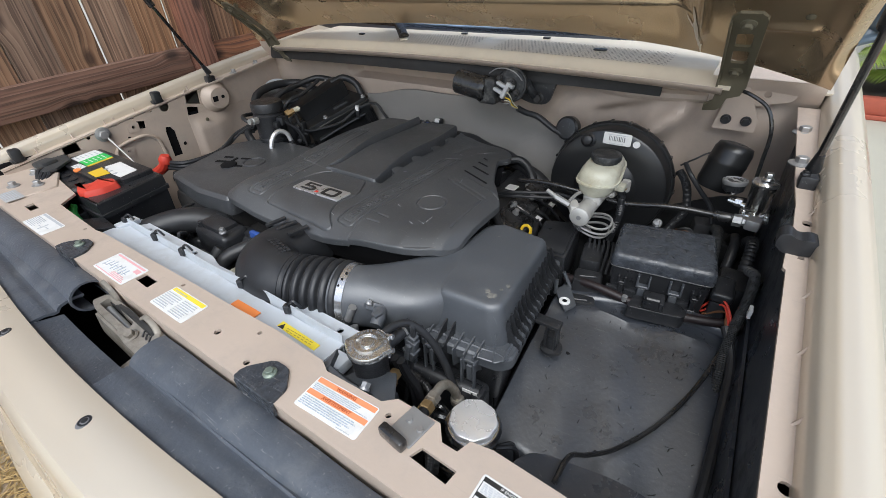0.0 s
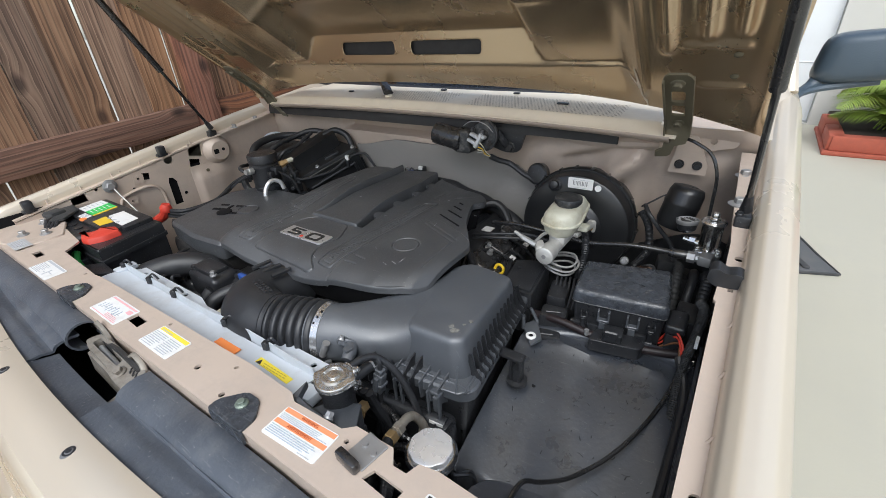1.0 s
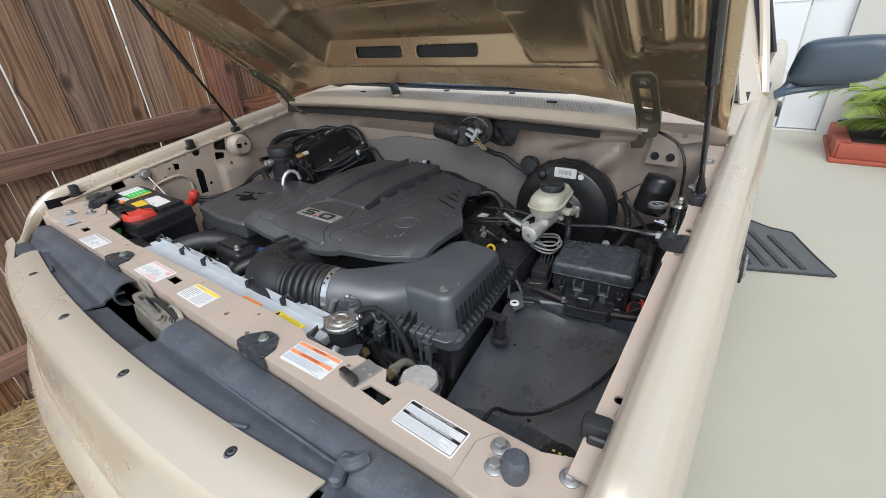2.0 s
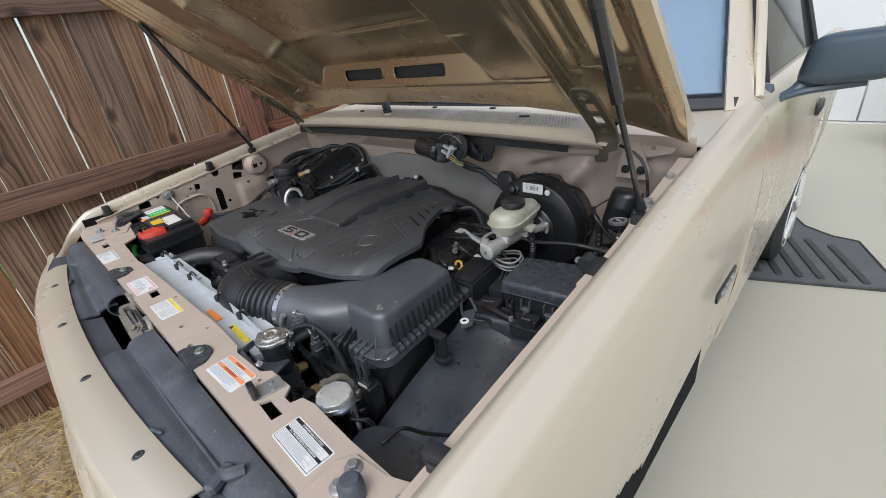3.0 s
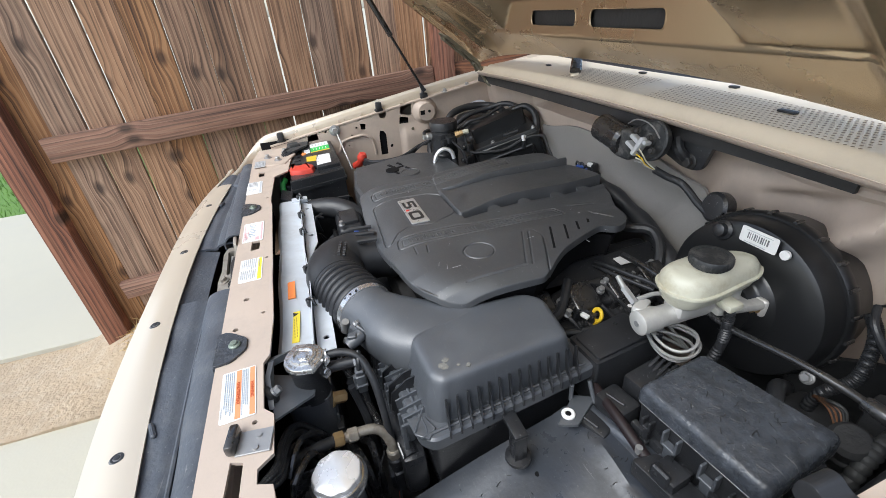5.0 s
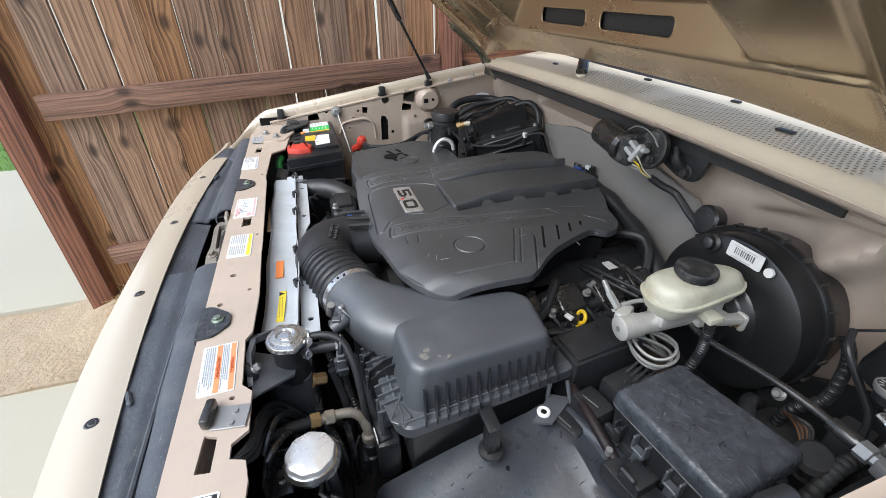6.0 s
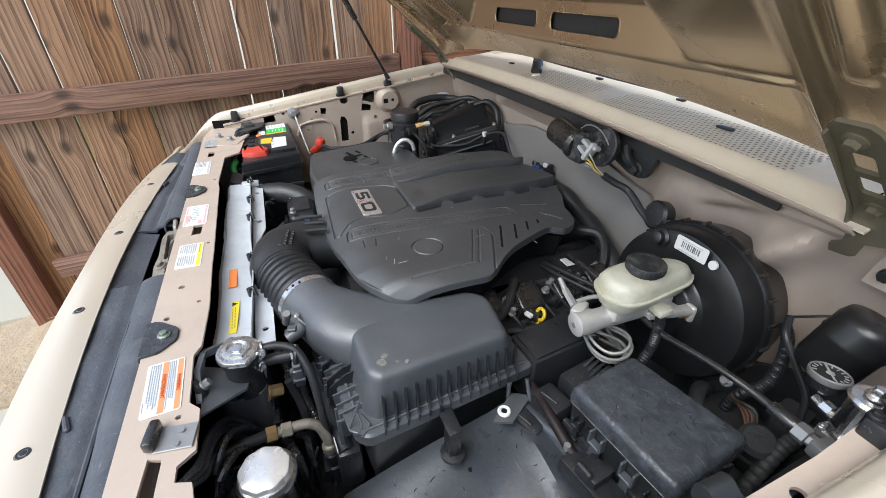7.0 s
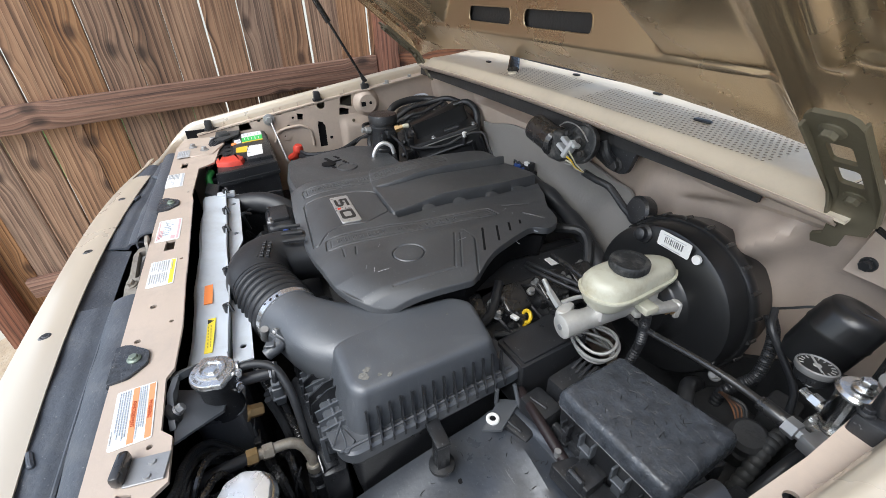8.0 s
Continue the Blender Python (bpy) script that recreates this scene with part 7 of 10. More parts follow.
sticker((-0.545, 0.000, Z_PANEL + 0.003), (1, 0.0, 0), (0, 1, 0), 0.06, 0.03, lines(GREY_INK, 0.06, 0.94, 0.1, 0.9, 6, 10), "faded grey printed sticker", ground=flat("faded_label", (0.42, 0.42, 0.42), 0.5))

# latch brackets, spring clip
for x in (0.262, -0.215):
    br = thing("latch_bracket", (x, -0.01, 0.99), "black painted triangular steel bracket bolted to the radiator panel", "bracket", "panel brackets")
    bm = B()
    prism(bm, rounded([(x - 0.030, -0.027), (x + 0.034, -0.027), (x + 0.032, -0.006), (x + 0.014, 0.012), (x - 0.008, 0.012), (x - 0.030, -0.013)], 0.004, 3), 0.9962, 0.9995, 0.0008, 1)
    prism(bm, [(x - 0.028, 0.0), (x + 0.033, 0.0), (x + 0.034, 0.018), (x - 0.028, 0.018)], 0, 0.003, 0, m=Matrix.Translation((0, -0.0245, 0.9775)) @ Matrix.Rotation(radians(90), 4, "X"))
    body = part("plate", bm, FUSE_LID, br)
    bm = B()
    bolt(bm, (x + 0.002, -0.003, 0.9995), 0.0048, 0.003)
    part("bolt", bm, GREEN_ZINC, br, "greenish zinc bolt")
clip = thing("spring_clip", (0.423, 0.025, 0.996), "zinc plate and black folded clip on the panel edge", "clip")
bm = B()
box(bm, 0.412, 0.440, 0.012, 0.046, 0.9962, 0.9985, 0.0006, 1, -8)
p = part("plate", bm, STEEL, clip)
for x, y in ((0.421, 0.033), (0.435, 0.030)):
    bm = B()
    lathe(bm, [(0.0035, 0), (0.003, 0.002)], (x, y, 0.9985), seg=10)
    part("rivet", bm, STEEL, clip)
bm = B()
box(bm, 0.406, 0.436, 0.004, 0.014, 0.9965, 1.010, 0.003, 2, -8)
part("fold", bm, SHEEN, clip, "black folded clip")

# hood latch
latch = thing("hood_latch", (0.02, -0.05, 0.90), "greasy grey steel hood latch with a coil spring", "latch")
bm = B()
prism(bm, [(-0.05, 0.88), (0.095, 0.87), (0.105, 0.945), (0.05, 0.975), (0.0, 0.985), (-0.06, 0.975)], 0, 0.005, 0, m=Matrix.Translation((0, -0.030, 0)) @ Matrix.Rotation(radians(90), 4, "X"))
part("back_plate", bm, GRIME, latch)
# sloping cast case, open along its top
bm = B()
case = rounded([(-0.074, -0.048), (-0.066, -0.030), (-0.010, -0.0275), (0.062, -0.0275), (0.092, -0.034), (0.098, -0.048), (0.088, -0.060), (0.030, -0.060), (0.004, -0.054), (-0.050, -0.054)], 0.006, 3)
hole = rounded([(-0.056, -0.046), (-0.056, -0.034), (0.014, -0.036), (0.018, -0.046)], 0.004, 2)
plate(bm, case, [hole], 0.958, 0.976)
for v in bm.verts:
    v.co.z += 0.006 - 0.20 * max(0.0, v.co.x + 0.03) - (0.10 * (-0.03 - v.co.y))
part("case", bm, LATCH_STEEL, latch, "greasy beige grey latch case")
bm = B()
prism(bm, [(-0.070, 0.930), (0.060, 0.900), (0.090, 0.945), (0.030, 0.958), (-0.05, 0.974)], 0, 0.004, 0.001, 1, m=Matrix.Translation((0, -0.053, 0)) @ Matrix.Rotation(radians(90), 4, "X"))
part("front_plate", bm, LATCH_STEEL, latch)
bm = B()
rod(bm, (-0.050, -0.040, 0.970), (0.012, -0.042, 0.958), 0.0042, 12)
part("pawl_pin", bm, BRAKE_LINE, latch, "worn bright pawl")
bm = B()
prism(bm, rounded([(-0.006, 0), (0.010, 0), (0.012, 0.018), (0.004, 0.034), (-0.016, 0.040), (-0.020, 0.032), (-0.004, 0.024), (-0.003, 0.012)], 0.003, 3), -0.0025, 0.0025, 0.0008, 1, m=Matrix.Translation((-0.050, -0.0285, 0.966)) @ Matrix.Rotation(radians(90), 4, "X"))
part("safety_catch", bm, LATCH_STEEL, latch, "hooked safety catch")
bm = B()
tube(bm, [(0.020, -0.030, 0.975), (0.035, -0.026, 0.984), (0.055, -0.027, 0.976), (0.068, -0.032, 0.962)], 0.0042, 8, flat=0.6)
part("lever", bm, LATCH_STEEL, latch)
bm = B()
tube(bm, [Vector((0.040 + 0.0010 * i, -0.036 + 0.0055 * math.cos(i * 0.9), 0.966 - 0.0002 * i + 0.0055 * math.sin(i * 0.9))) for i in range(34)], 0.0012, 5, smooth=False)
part("spring", bm, GRIME, latch)
for p in ((0.080, -0.046, 0.957), (0.066, -0.032, 0.964), (0.030, -0.048, 0.967)):
    bm = B()
    bolt(bm, p, 0.0062, 0.006, (0.1, -0.3, 1), 1.4)
    part("bolt", bm, LATCH_STEEL, latch)
for x, y0 in ((0.030, -0.085), (0.062, -0.07)):
    bm = B()
    box(bm, x, x + 0.012, y0, -0.052, 0.87, 0.938, 0.003, 2, 12)
    part("stay", bm, LATCH_STEEL, latch)

# radiator with a two-piece top plate, cap and end tank
rad = thing("radiator", (-0.03, 0.08, 0.63), "radiator with a pale grey folded top plate", "radiator")
bm = B()
sheet(bm, lambda u, v: (-0.306 + 0.576 * u, 0.041 + 0.050 * v + 0.0015 * math.sin(u * 17) * (1 - v), 0.9635 - 0.003 * v + 0.0014 * math.sin(v * 3) + 0.0012 * math.sin(u * 40) - 0.008 * step(0.12, 0.0, v) + 0.0022 * math.exp(-((u - 0.27) / 0.02) ** 2) * v), 90, 14, 0.003)
sheet(bm, lambda u, v: (-0.306 + 0.574 * u, 0.0905 + 0.003 * v + 0.0022 * math.sin(u * 11) * step(0.3, 0.6, u), 0.945 + 0.030 * v), 60, 4, 0.0015)
top = part("top_plate", bm, RAD_GREY, rad, "pale grey folded sheet metal")
bm = B()
cuts = [ring(-0.25, 0.107, 0.0045, n=10), ring(-0.10, 0.108, 0.005, n=10), ring(0.075, 0.107, 0.005, n=10), ring(0.245, 0.108, 0.0045, n=10)]
plate(bm, [(-0.306, 0.0945), (0.274, 0.0945), (0.274, 0.120), (0.10, 0.120), (0.055, 0.119), (0.02, 0.110), (-0.03, 0.109), (-0.065, 0.119), (-0.306, 0.119)], cuts, 0.9545, 0.9575)
part("shroud_edge", bm, RAD_GREY, rad, "pale grey flange with holes")
bm = B()
box(bm, -0.33, 0.27, 0.056, 0.10, 0.64, 0.945)
part("core", bm, GRIME, rad, "dark finned core")
bm = B()
box(bm, 0.082, 0.134, 0.058, 0.070, 0.9640, 0.9652, 0, 1)
part("tag", bm, ORANGE, rad, "orange tag")
bm = B()
box(bm, 0.174, 0.248, 0.0635, 0.0735, 0.9640, 0.9651, 0, 1, -3)
y_tag = part("tag", bm, YELLOW, rad, "yellow warning strip")
bm = B()
for i in range(7):
    box(bm, 0.192 + i * 0.007, 0.196 + i * 0.007, 0.0655, 0.0665, 0.9648, 0.9655, 0, 1)
    box(bm, 0.190 + i * 0.007, 0.195 + i * 0.007, 0.0690, 0.0700, 0.9648, 0.9655, 0, 1)
part("print", bm, flat("faded_brown_print", (0.40, 0.30, 0.05), 0.5), y_tag)
bm = B()
prism(bm, [(0.176, 0.065), (0.186, 0.065), (0.181, 0.073)], 0.9648, 0.9655)
part("mark", bm, INK, y_tag, "dark warning triangle")
for x in (-0.30, -0.19, -0.10, 0.06, 0.165):
    bm = B()
    box(bm, x - 0.006, x + 0.004, 0.087, 0.097, 0.962, 0.977, 0.002, 1, 20)
    tube(bm, [(x, 0.092, 0.976), (x + 0.009, 0.097, 0.983), (x + 0.016, 0.101, 0.972)], 0.0020, 5)
    part("clip", bm, BLACK, rad)
bm = B()
box(bm, -0.312, -0.290, 0.074, 0.112, 0.9580, 0.9675, 0.002)
part("end_clip", bm, RAD_GREY, rad)
bm = B()
box(bm, 0.268, 0.292, 0.058, 0.082, 0.945, 0.962, 0.003)
part("end_clip", bm, RAD_GREY, rad)
bm = B()
prism(bm, rounded([(0.276, 0.046), (0.336, 0.046), (0.345, 0.060), (0.342, 0.103), (0.276, 0.104)], 0.012, 3), 0.70, 0.938, 0.012, 3)
box(bm, 0.300, 0.338, 0.0995, 0.1045, 0.74, 0.90, 0.002)
tank = part("end_tank", bm, COVER, rad, "dusty black plastic end tank")
bm = B()
for k in range(7):
    box(bm, 0.326, 0.3475, 0.098, 0.1075, 0.745 + 0.022 * k, 0.752 + 0.022 * k, 0.001, 1)
part("crimp_tabs", bm, GRIME, tank)
# slanting shield behind the panel, with a raised fold at its front edge
bm = B()
corner = [Vector(p) for p in ((0.304, 0.034, 0.970), (0.392, 0.043, 0.981), (0.358, 0.086, 0.969), (0.300, 0.088, 0.939))]
sheet(bm, lambda u, v: corner[0].lerp(corner[1], u).lerp(corner[3].lerp(corner[2], u), v) + Vector((0, 0, 0.003 * math.sin(3.14 * u) * math.sin(3.14 * v))), 14, 12, 0.003)
shield = part("shield", bm, AIRBOX, rad, "flat dusty black plastic shield")
bm = B()
loft(bm, [[(x, y, z + a) for x, y, z in ((0.298, 0.0335 + b, 0.974), (0.330, 0.0335 + b, 0.976), (0.372, 0.0365 + b, 0.978))] + [(x, y, z + c) for x, y, z in ((0.366, 0.0365 + b, 0.984), (0.330, 0.0335 + b, 0.990), (0.300, 0.038 + b, 0.990))] for a, b, c in ((0, 0.0, 0), (0, 0.006, -0.001))])
loft(bm, [[(x, y, z + c) for x, y, z in ((0.290, 0.038, 0.985), (0.304, 0.034, 0.990), (0.304, 0.040, 0.9905), (0.290, 0.066, 0.9885))] for c in (-0.010, 0.0)])
part("fold", bm, AIRBOX, shield)
bm = B()
lathe(bm, [(0.0125, 0), (0.0125, 0.003), (0.0105, 0.0045), (0.007, 0.005)], (0.3515, 0.0385, 0.9795), (-0.15, 0.85, 0.5), 22)
rb = part("washer", bm, HOSE, shield)
bm = B()
bolt(bm, (0.3509, 0.0425, 0.9818), 0.0052, 0.006, (-0.15, 0.85, 0.5), 1.2)
part("bolt", bm, STEEL, rb)
NECK = Vector((0.324, 0.082, 0.0))
bm = B()
lathe(bm, [(0.0215, 0), (0.0200, 0.012), (0.0202, 0.046), (0.022, 0.049), (0.022, 0.058)], NECK + Vector((0, 0, 0.935)), seg=26)
part("neck", bm, BLACK, rad)
bm = B()
lathe(bm, [(0.0225, 0), (0.0245, 0.002), (0.0245, 0.006), (0.0232, 0.0082), (0.0160, 0.0092), (0.0150, 0.0118), (0.0118, 0.0122), (0.0112, 0.0095), (0.0078, 0.0095), (0.0070, 0.0125), (0.002, 0.0130)], NECK + Vector((0, 0, 0.992)), seg=40, wave=lambda a: 1 + 0.17 * (math.exp(-((a - 0.35) / 0.20) ** 2) + math.exp(-((a - 3.49) / 0.20) ** 2)))
cap = part("cap", bm, CAP_STEEL, rad, "stamped steel radiator cap with two ears")
bm = B()
for word, a0, d in (("OPEN SLOWLY", -2.75, 1), ("NEVER OPEN HOT", 2.85, -1)):
    for i, ch in enumerate(word):
        if ch != " ":
            a = a0 + d * i * (0.215 if d > 0 else 0.19)
            r = 0.0196
            u = Vector((math.cos(a), math.sin(a), 0)) * d * -1
            join(bm, lettering(ch, 0.0052, NECK + Vector((r * math.cos(a), r * math.sin(a), 1.0010)), u.cross(Vector((0, 0, 1))), u, 0.0003))
part("lettering", bm, LOCK_GREY, cap)
bm = B()
tube(bm, [(0.320, 0.099, 0.988), (0.3204, 0.110, 0.9895), (0.323, 0.128, 0.9895), (0.332, 0.146, 0.983), (0.350, 0.156, 0.962), (0.368, 0.160, 0.930), (0.383, 0.162, 0.88), (0.392, 0.165, 0.80)], 0.0049, 12)
part("overflow_hose", bm, HOSE, rad, "thin black overflow hose")
bm = B()
tube(bm, [(0.3205, 0.094, 0.9695), (0.3252, 0.1385, 0.9713)], 0.0074, 14, smooth=False)
stub = part("stub_hose", bm, HOSE, rad, "short capped black hose")
bm = B()
lathe(bm, [(0.0068, 0), (0.0080, 0.0006), (0.0080, 0.0034), (0.0060, 0.0042)], (0.3252, 0.1383, 0.9713), (0.12, 1, 0.05), 6)
part("hose_plug", bm, STEEL, stub, "grey hexagon plug")
for p, ax_ in (((0.3208, 0.103, 0.9697), (0.1, 1, 0.04)), ((0.3203, 0.106, 0.9893), (0.02, 1, 0.03))):
    bm = B()
    lathe(bm, [(0.0074, -0.0032), (0.0088, -0.003), (0.0088, 0.003), (0.0074, 0.0032)], p, ax_, 20)
    q = Vector(p) + Vector((0.0085, 0.001, 0.002))
    bolt(bm, q, 0.0036, 0.007, (0.7, 0.2, 0.3), 1.3)
    bolt(bm, q + Vector((0, 0.001, -0.004)), 0.0030, 0.004, (0.6, -0.6, -0.3), 1.2)
    part("band_clamp", bm, CLAMP_STEEL, rad, "shiny worm-drive band clamp")
bm = B()
lathe(bm, [(0.0115, 0), (0.0115, 0.002), (0.0100, 0.0025), (0.0100, 0.004)], (0.3295, 0.0985, 0.9225), (-0.25, 1.0, -0.35), 24)
fit = part("fitting", bm, BRASS, rad, "brass hexagon fitting on a washer")
bm = B()
lathe(bm, [(0.0072, 0.003), (0.0085, 0.004), (0.0085, 0.020), (0.0075, 0.0212), (0.004, 0.0212)], (0.3295, 0.0985, 0.9225), (-0.25, 1.0, -0.35), 6)
part("hexagon", bm, BRASS, fit)
bm = B()
tube(bm, [(0.293, 0.122, 0.965), (0.298, 0.125, 0.950), (0.3035, 0.1275, 0.9365), (0.318, 0.136, 0.908), (0.333, 0.146, 0.885), (0.347, 0.152, 0.862), (0.36, 0.158, 0.80)], 0.0054, 10, k=44, radius=lambda u: 0.0052 + 0.0008 * math.cos(u * 470))
part("loom", bm, SHEEN, rad, "corrugated wiring sleeve")
for dx in (0.0, 0.010):
    bm = B()
    tube(bm, [(0.316 + dx, 0.128, 0.93), (0.320 + dx, 0.134, 0.90), (0.330 + dx, 0.139, 0.87), (0.335 + dx, 0.142, 0.80)], 0.0058, 8)
    part("hose", bm, HOSE, rad)
# plug hanging beside the loom
bm = B()
mm = Matrix.Translation((0.334, 0.1425, 0.945)) @ Matrix.Rotation(radians(12), 4, "Y")
box(bm, -0.0075, 0.0075, -0.006, 0.006, -0.020, 0.016, 0.0015, 2, 0, mm)
box(bm, -0.0095, 0.0095, -0.0075, 0.0075, -0.006, -0.001, 0.001, 1, 0, mm)
box(bm, -0.0035, 0.0035, -0.0095, -0.005, -0.016, 0.012, 0.001, 1, 0, mm)
box(bm, -0.0055, 0.0055, -0.005, 0.005, 0.016, 0.024, 0.001, 1, 0, mm)
wp = part("plug", bm, AIRBOX, rad, "black wiring plug")
bm = B()
tube(bm, [mm @ Vector(p) for p in ((0, 0, 0.022), (-0.004, 0.002, 0.034), (-0.016, 0.004, 0.040))], 0.0035, 8)
tube(bm, [mm @ Vector(p) for p in ((0, 0, -0.018), (0.002, 0.002, -0.05), (0.004, 0.0, -0.12))], 0.0040, 8)
part("lead", bm, HOSE, wp)

# metal pipe with a nut, and the polished can
pipe = thing("coolant_pipe", (0.40, 0.12, 0.78), "dull steel pipe bend with a hexagon nut", "pipe")
bm = B()
tube(bm, [(0.3848, 0.100, 0.9095), (0.3830, 0.112, 0.9070), (0.3795, 0.130, 0.9040), (0.3785, 0.144, 0.9000), (0.3810, 0.155, 0.8900), (0.3862, 0.1605, 0.8740), (0.3895, 0.162, 0.855)], 0.0064, 14)
part("bend", bm, DULL_PIPE, pipe)
for y0, mt, r in ((0.094, BRASS, 0.0098), (0.111, DULL_PIPE, 0.0094)):
    bm = B()
    at = (0.3855 - (y0 - 0.094) * 0.15, y0, 0.9105 - (y0 - 0.094) * 0.2)
    lathe(bm, [(r - 0.001, 0), (r, 0.001), (r, 0.0115), (r - 0.001, 0.0125)], at, (-0.15, 1, -0.2), 6)
    part("nut", bm, mt, pipe, "tarnished hexagon nut")
bm = B()
lathe(bm, [(0.008, 0), (0.0095, 0.002), (0.0095, 0.010), (0.0080, 0.012), (0.0080, 0.016)], (0.3885, 0.1615, 0.864), (0.06, 0.02, -1), 16)
part("collar", bm, DULL_PIPE, pipe, "pale worn collar")
bm = B()
lathe(bm, [(0.0085, 0.0), (0.0105, 0.002), (0.0105, 0.010), (0.0090, 0.012), (0.0090, 0.022), (0.0115, 0.024), (0.0115, 0.034), (0.0085, 0.037), (0.0085, 0.06)], (0.3898, 0.162, 0.850), (0.08, 0.0, -1), 14)
box(bm, 0.385, 0.404, 0.150, 0.156, 0.806, 0.830, 0.001, 1)
part("connector", bm, BLACK, pipe)
for k, mt in enumerate((RED, COPPER_WIRE, HOSE)):
    bm = B()
    tube(bm, [(0.3955 + 0.002 * k, 0.160, 0.80), (0.400 + 0.003 * k, 0.158, 0.785), (0.399 + 0.004 * k, 0.156, 0.76)], 0.0016, 6)
    part("wire", bm, mt, pipe)
bm = B()
tube(bm, [(0.404, 0.030, 0.905), (0.400, 0.048, 0.9165), (0.394, 0.068, 0.917), (0.3855, 0.096, 0.9105)], 0.0072, 12)
part("elbow", bm, HOSE, pipe, "black hose pushed on the pipe")
# braided sleeves rising over the panel's edge and down behind the tank
for k, (dx, dz, r) in enumerate(((0.0, -0.012, 0.0048), (0.009, -0.015, 0.0045), (0.018, -0.022, 0.0038), (0.005, -0.006, 0.0034), (0.014, -0.008, 0.0030))):
    bm = B()
    tube(bm, [(0.446 + dx * 0.4, 0.030 - 0.003 * k, 0.955), (0.430 + dx * 0.6, 0.040, 0.968 + dz), (0.402 + dx, 0.045, 0.966 + dz), (0.372 + dx, 0.050, 0.950 + dz), (0.352 + dx, 0.060, 0.928 + dz), (0.350 + dx, 0.078, 0.900 + dz), (0.354 + dx, 0.092, 0.865)], r, 10, k=26, radius=lambda u: r + 0.00025 * math.cos(u * 640))
    part("loom", bm, LOOM if k == 1 else HOSE, pipe, "braided black wiring sleeve")
for pts, r in (([(0.43, 0.046, 0.93), (0.410, 0.056, 0.945), (0.390, 0.066, 0.940), (0.374, 0.082, 0.915), (0.37, 0.09, 0.87)], 0.0040), ([(0.44, 0.05, 0.93), (0.425, 0.06, 0.935), (0.405, 0.072, 0.925), (0.395, 0.08, 0.88)], 0.0045),
               ([(0.36, 0.11, 0.86), (0.385, 0.118, 0.872), (0.405, 0.125, 0.86), (0.41, 0.13, 0.80)], 0.0060), ([(0.35, 0.125, 0.85), (0.37, 0.135, 0.865), (0.39, 0.138, 0.85), (0.40, 0.14, 0.78)], 0.0050),
               ([(0.418, 0.150, 0.905), (0.425, 0.140, 0.885), (0.421, 0.136, 0.86), (0.43, 0.13, 0.80)], 0.0012)):
    bm = B()
    tube(bm, pts, r, 8)
    part("wire", bm, SHEEN, pipe)
# mounting bracket of the can
bm = B()
box(bm, 0.421, 0.424, 0.045, 0.074, 0.898, 0.922, 0.0006, 1)
box(bm, 0.421, 0.462, 0.044, 0.047, 0.898, 0.922, 0.0006, 1)
box(bm, 0.421, 0.462, 0.045, 0.076, 0.896, 0.899, 0.0006, 1)
bolt(bm, (0.441, 0.060, 0.899), 0.006, 0.006, (0, 0, 1), 1.6)
part("bracket", bm, SHEEN, pipe, "folded black bracket")
can = thing("catch_can", (0.452, 0.097, 0.72), "polished metal can with a scalloped chrome cap", "can")
CAN = Vector((0.452, 0.097, 0.0))
bm = B()
lathe(bm, [(0.0275, 0.0), (0.0275, 0.19), (0.0285, 0.195)], CAN + Vector((0, 0, 0.735)), seg=36)
part("body", bm, material("polished_aluminium", (0.5, 0.5, 0.5), 0.14, 1.0, 0.05, 8, 0.02), can)
bm = B()
lathe(bm, [(0.0285, 0), (0.031, 0.002), (0.031, 0.006), (0.028, 0.010), (0.0262, 0.0105)], CAN + Vector((0, 0, 0.928)), seg=60)
part("rim", bm, CHROME, can)
bm = B()
lathe(bm, [(0.026, 0), (0.0265, 0.006), (0.0250, 0.0090), (0.0235, 0.0098), (0.003, 0.0102)], CAN + Vector((0, 0, 0.936)), seg=72, wave=lambda a: 1 + 0.022 * math.cos(a * 9))
part("cap", bm, material("satin_polished_lid", (0.86, 0.86, 0.86), 0.26, 0.55, 0.04, 12, 0.02), can, "scalloped polished screw cap")
bm = B()
tube(bm, [(0.478, 0.11, 0.90), (0.488, 0.125, 0.89), (0.492, 0.125, 0.85), (0.486, 0.12, 0.82)], 0.0025, 6)
tube(bm, [(0.478, 0.10, 0.91), (0.495, 0.118, 0.895), (0.496, 0.12, 0.84)], 0.0025, 6)
part("wire", bm, HOSE, can)

# worn black liner in front of the wheel, washer tank below
tray = thing("wheel_liner", (0.56, 0.30, 0.70), "worn dusty black plastic splash liner", "liner")


def liner(u, v):
    x = 0.400 + 0.285 * u
    y = 0.135 + 0.315 * v
    z = 0.8265 + 0.34 * (y - 0.225) - 0.30 * max(0.0, y - 0.40) - 0.16 * step(0.10, 0.0, u) * 0.6 - 0.10 * step(0.10, 0.0, v) + 0.003 * math.sin(x * 50 + y * 20)
    z += 0.004 * math.exp(-((y - 0.40 - 0.1 * (x - 0.55)) / 0.008) ** 2)
    return (x, y, z)


bm = B()
sheet(bm, liner, 30, 36, 0.004)
sheet(bm, lambda u, v: (0.45 + 0.235 * u, 0.4505 + 0.004 * math.sin(9 * u), 0.888 - 0.14 * v), 12, 4, 0.004)
sheet(bm, lambda u, v: (0.685 + 0.001 * v, 0.1 + 0.36 * u, 0.92 - 0.2 * v), 12, 4, 0.004)
part("sheet", bm, LINER, tray)
bm = B()
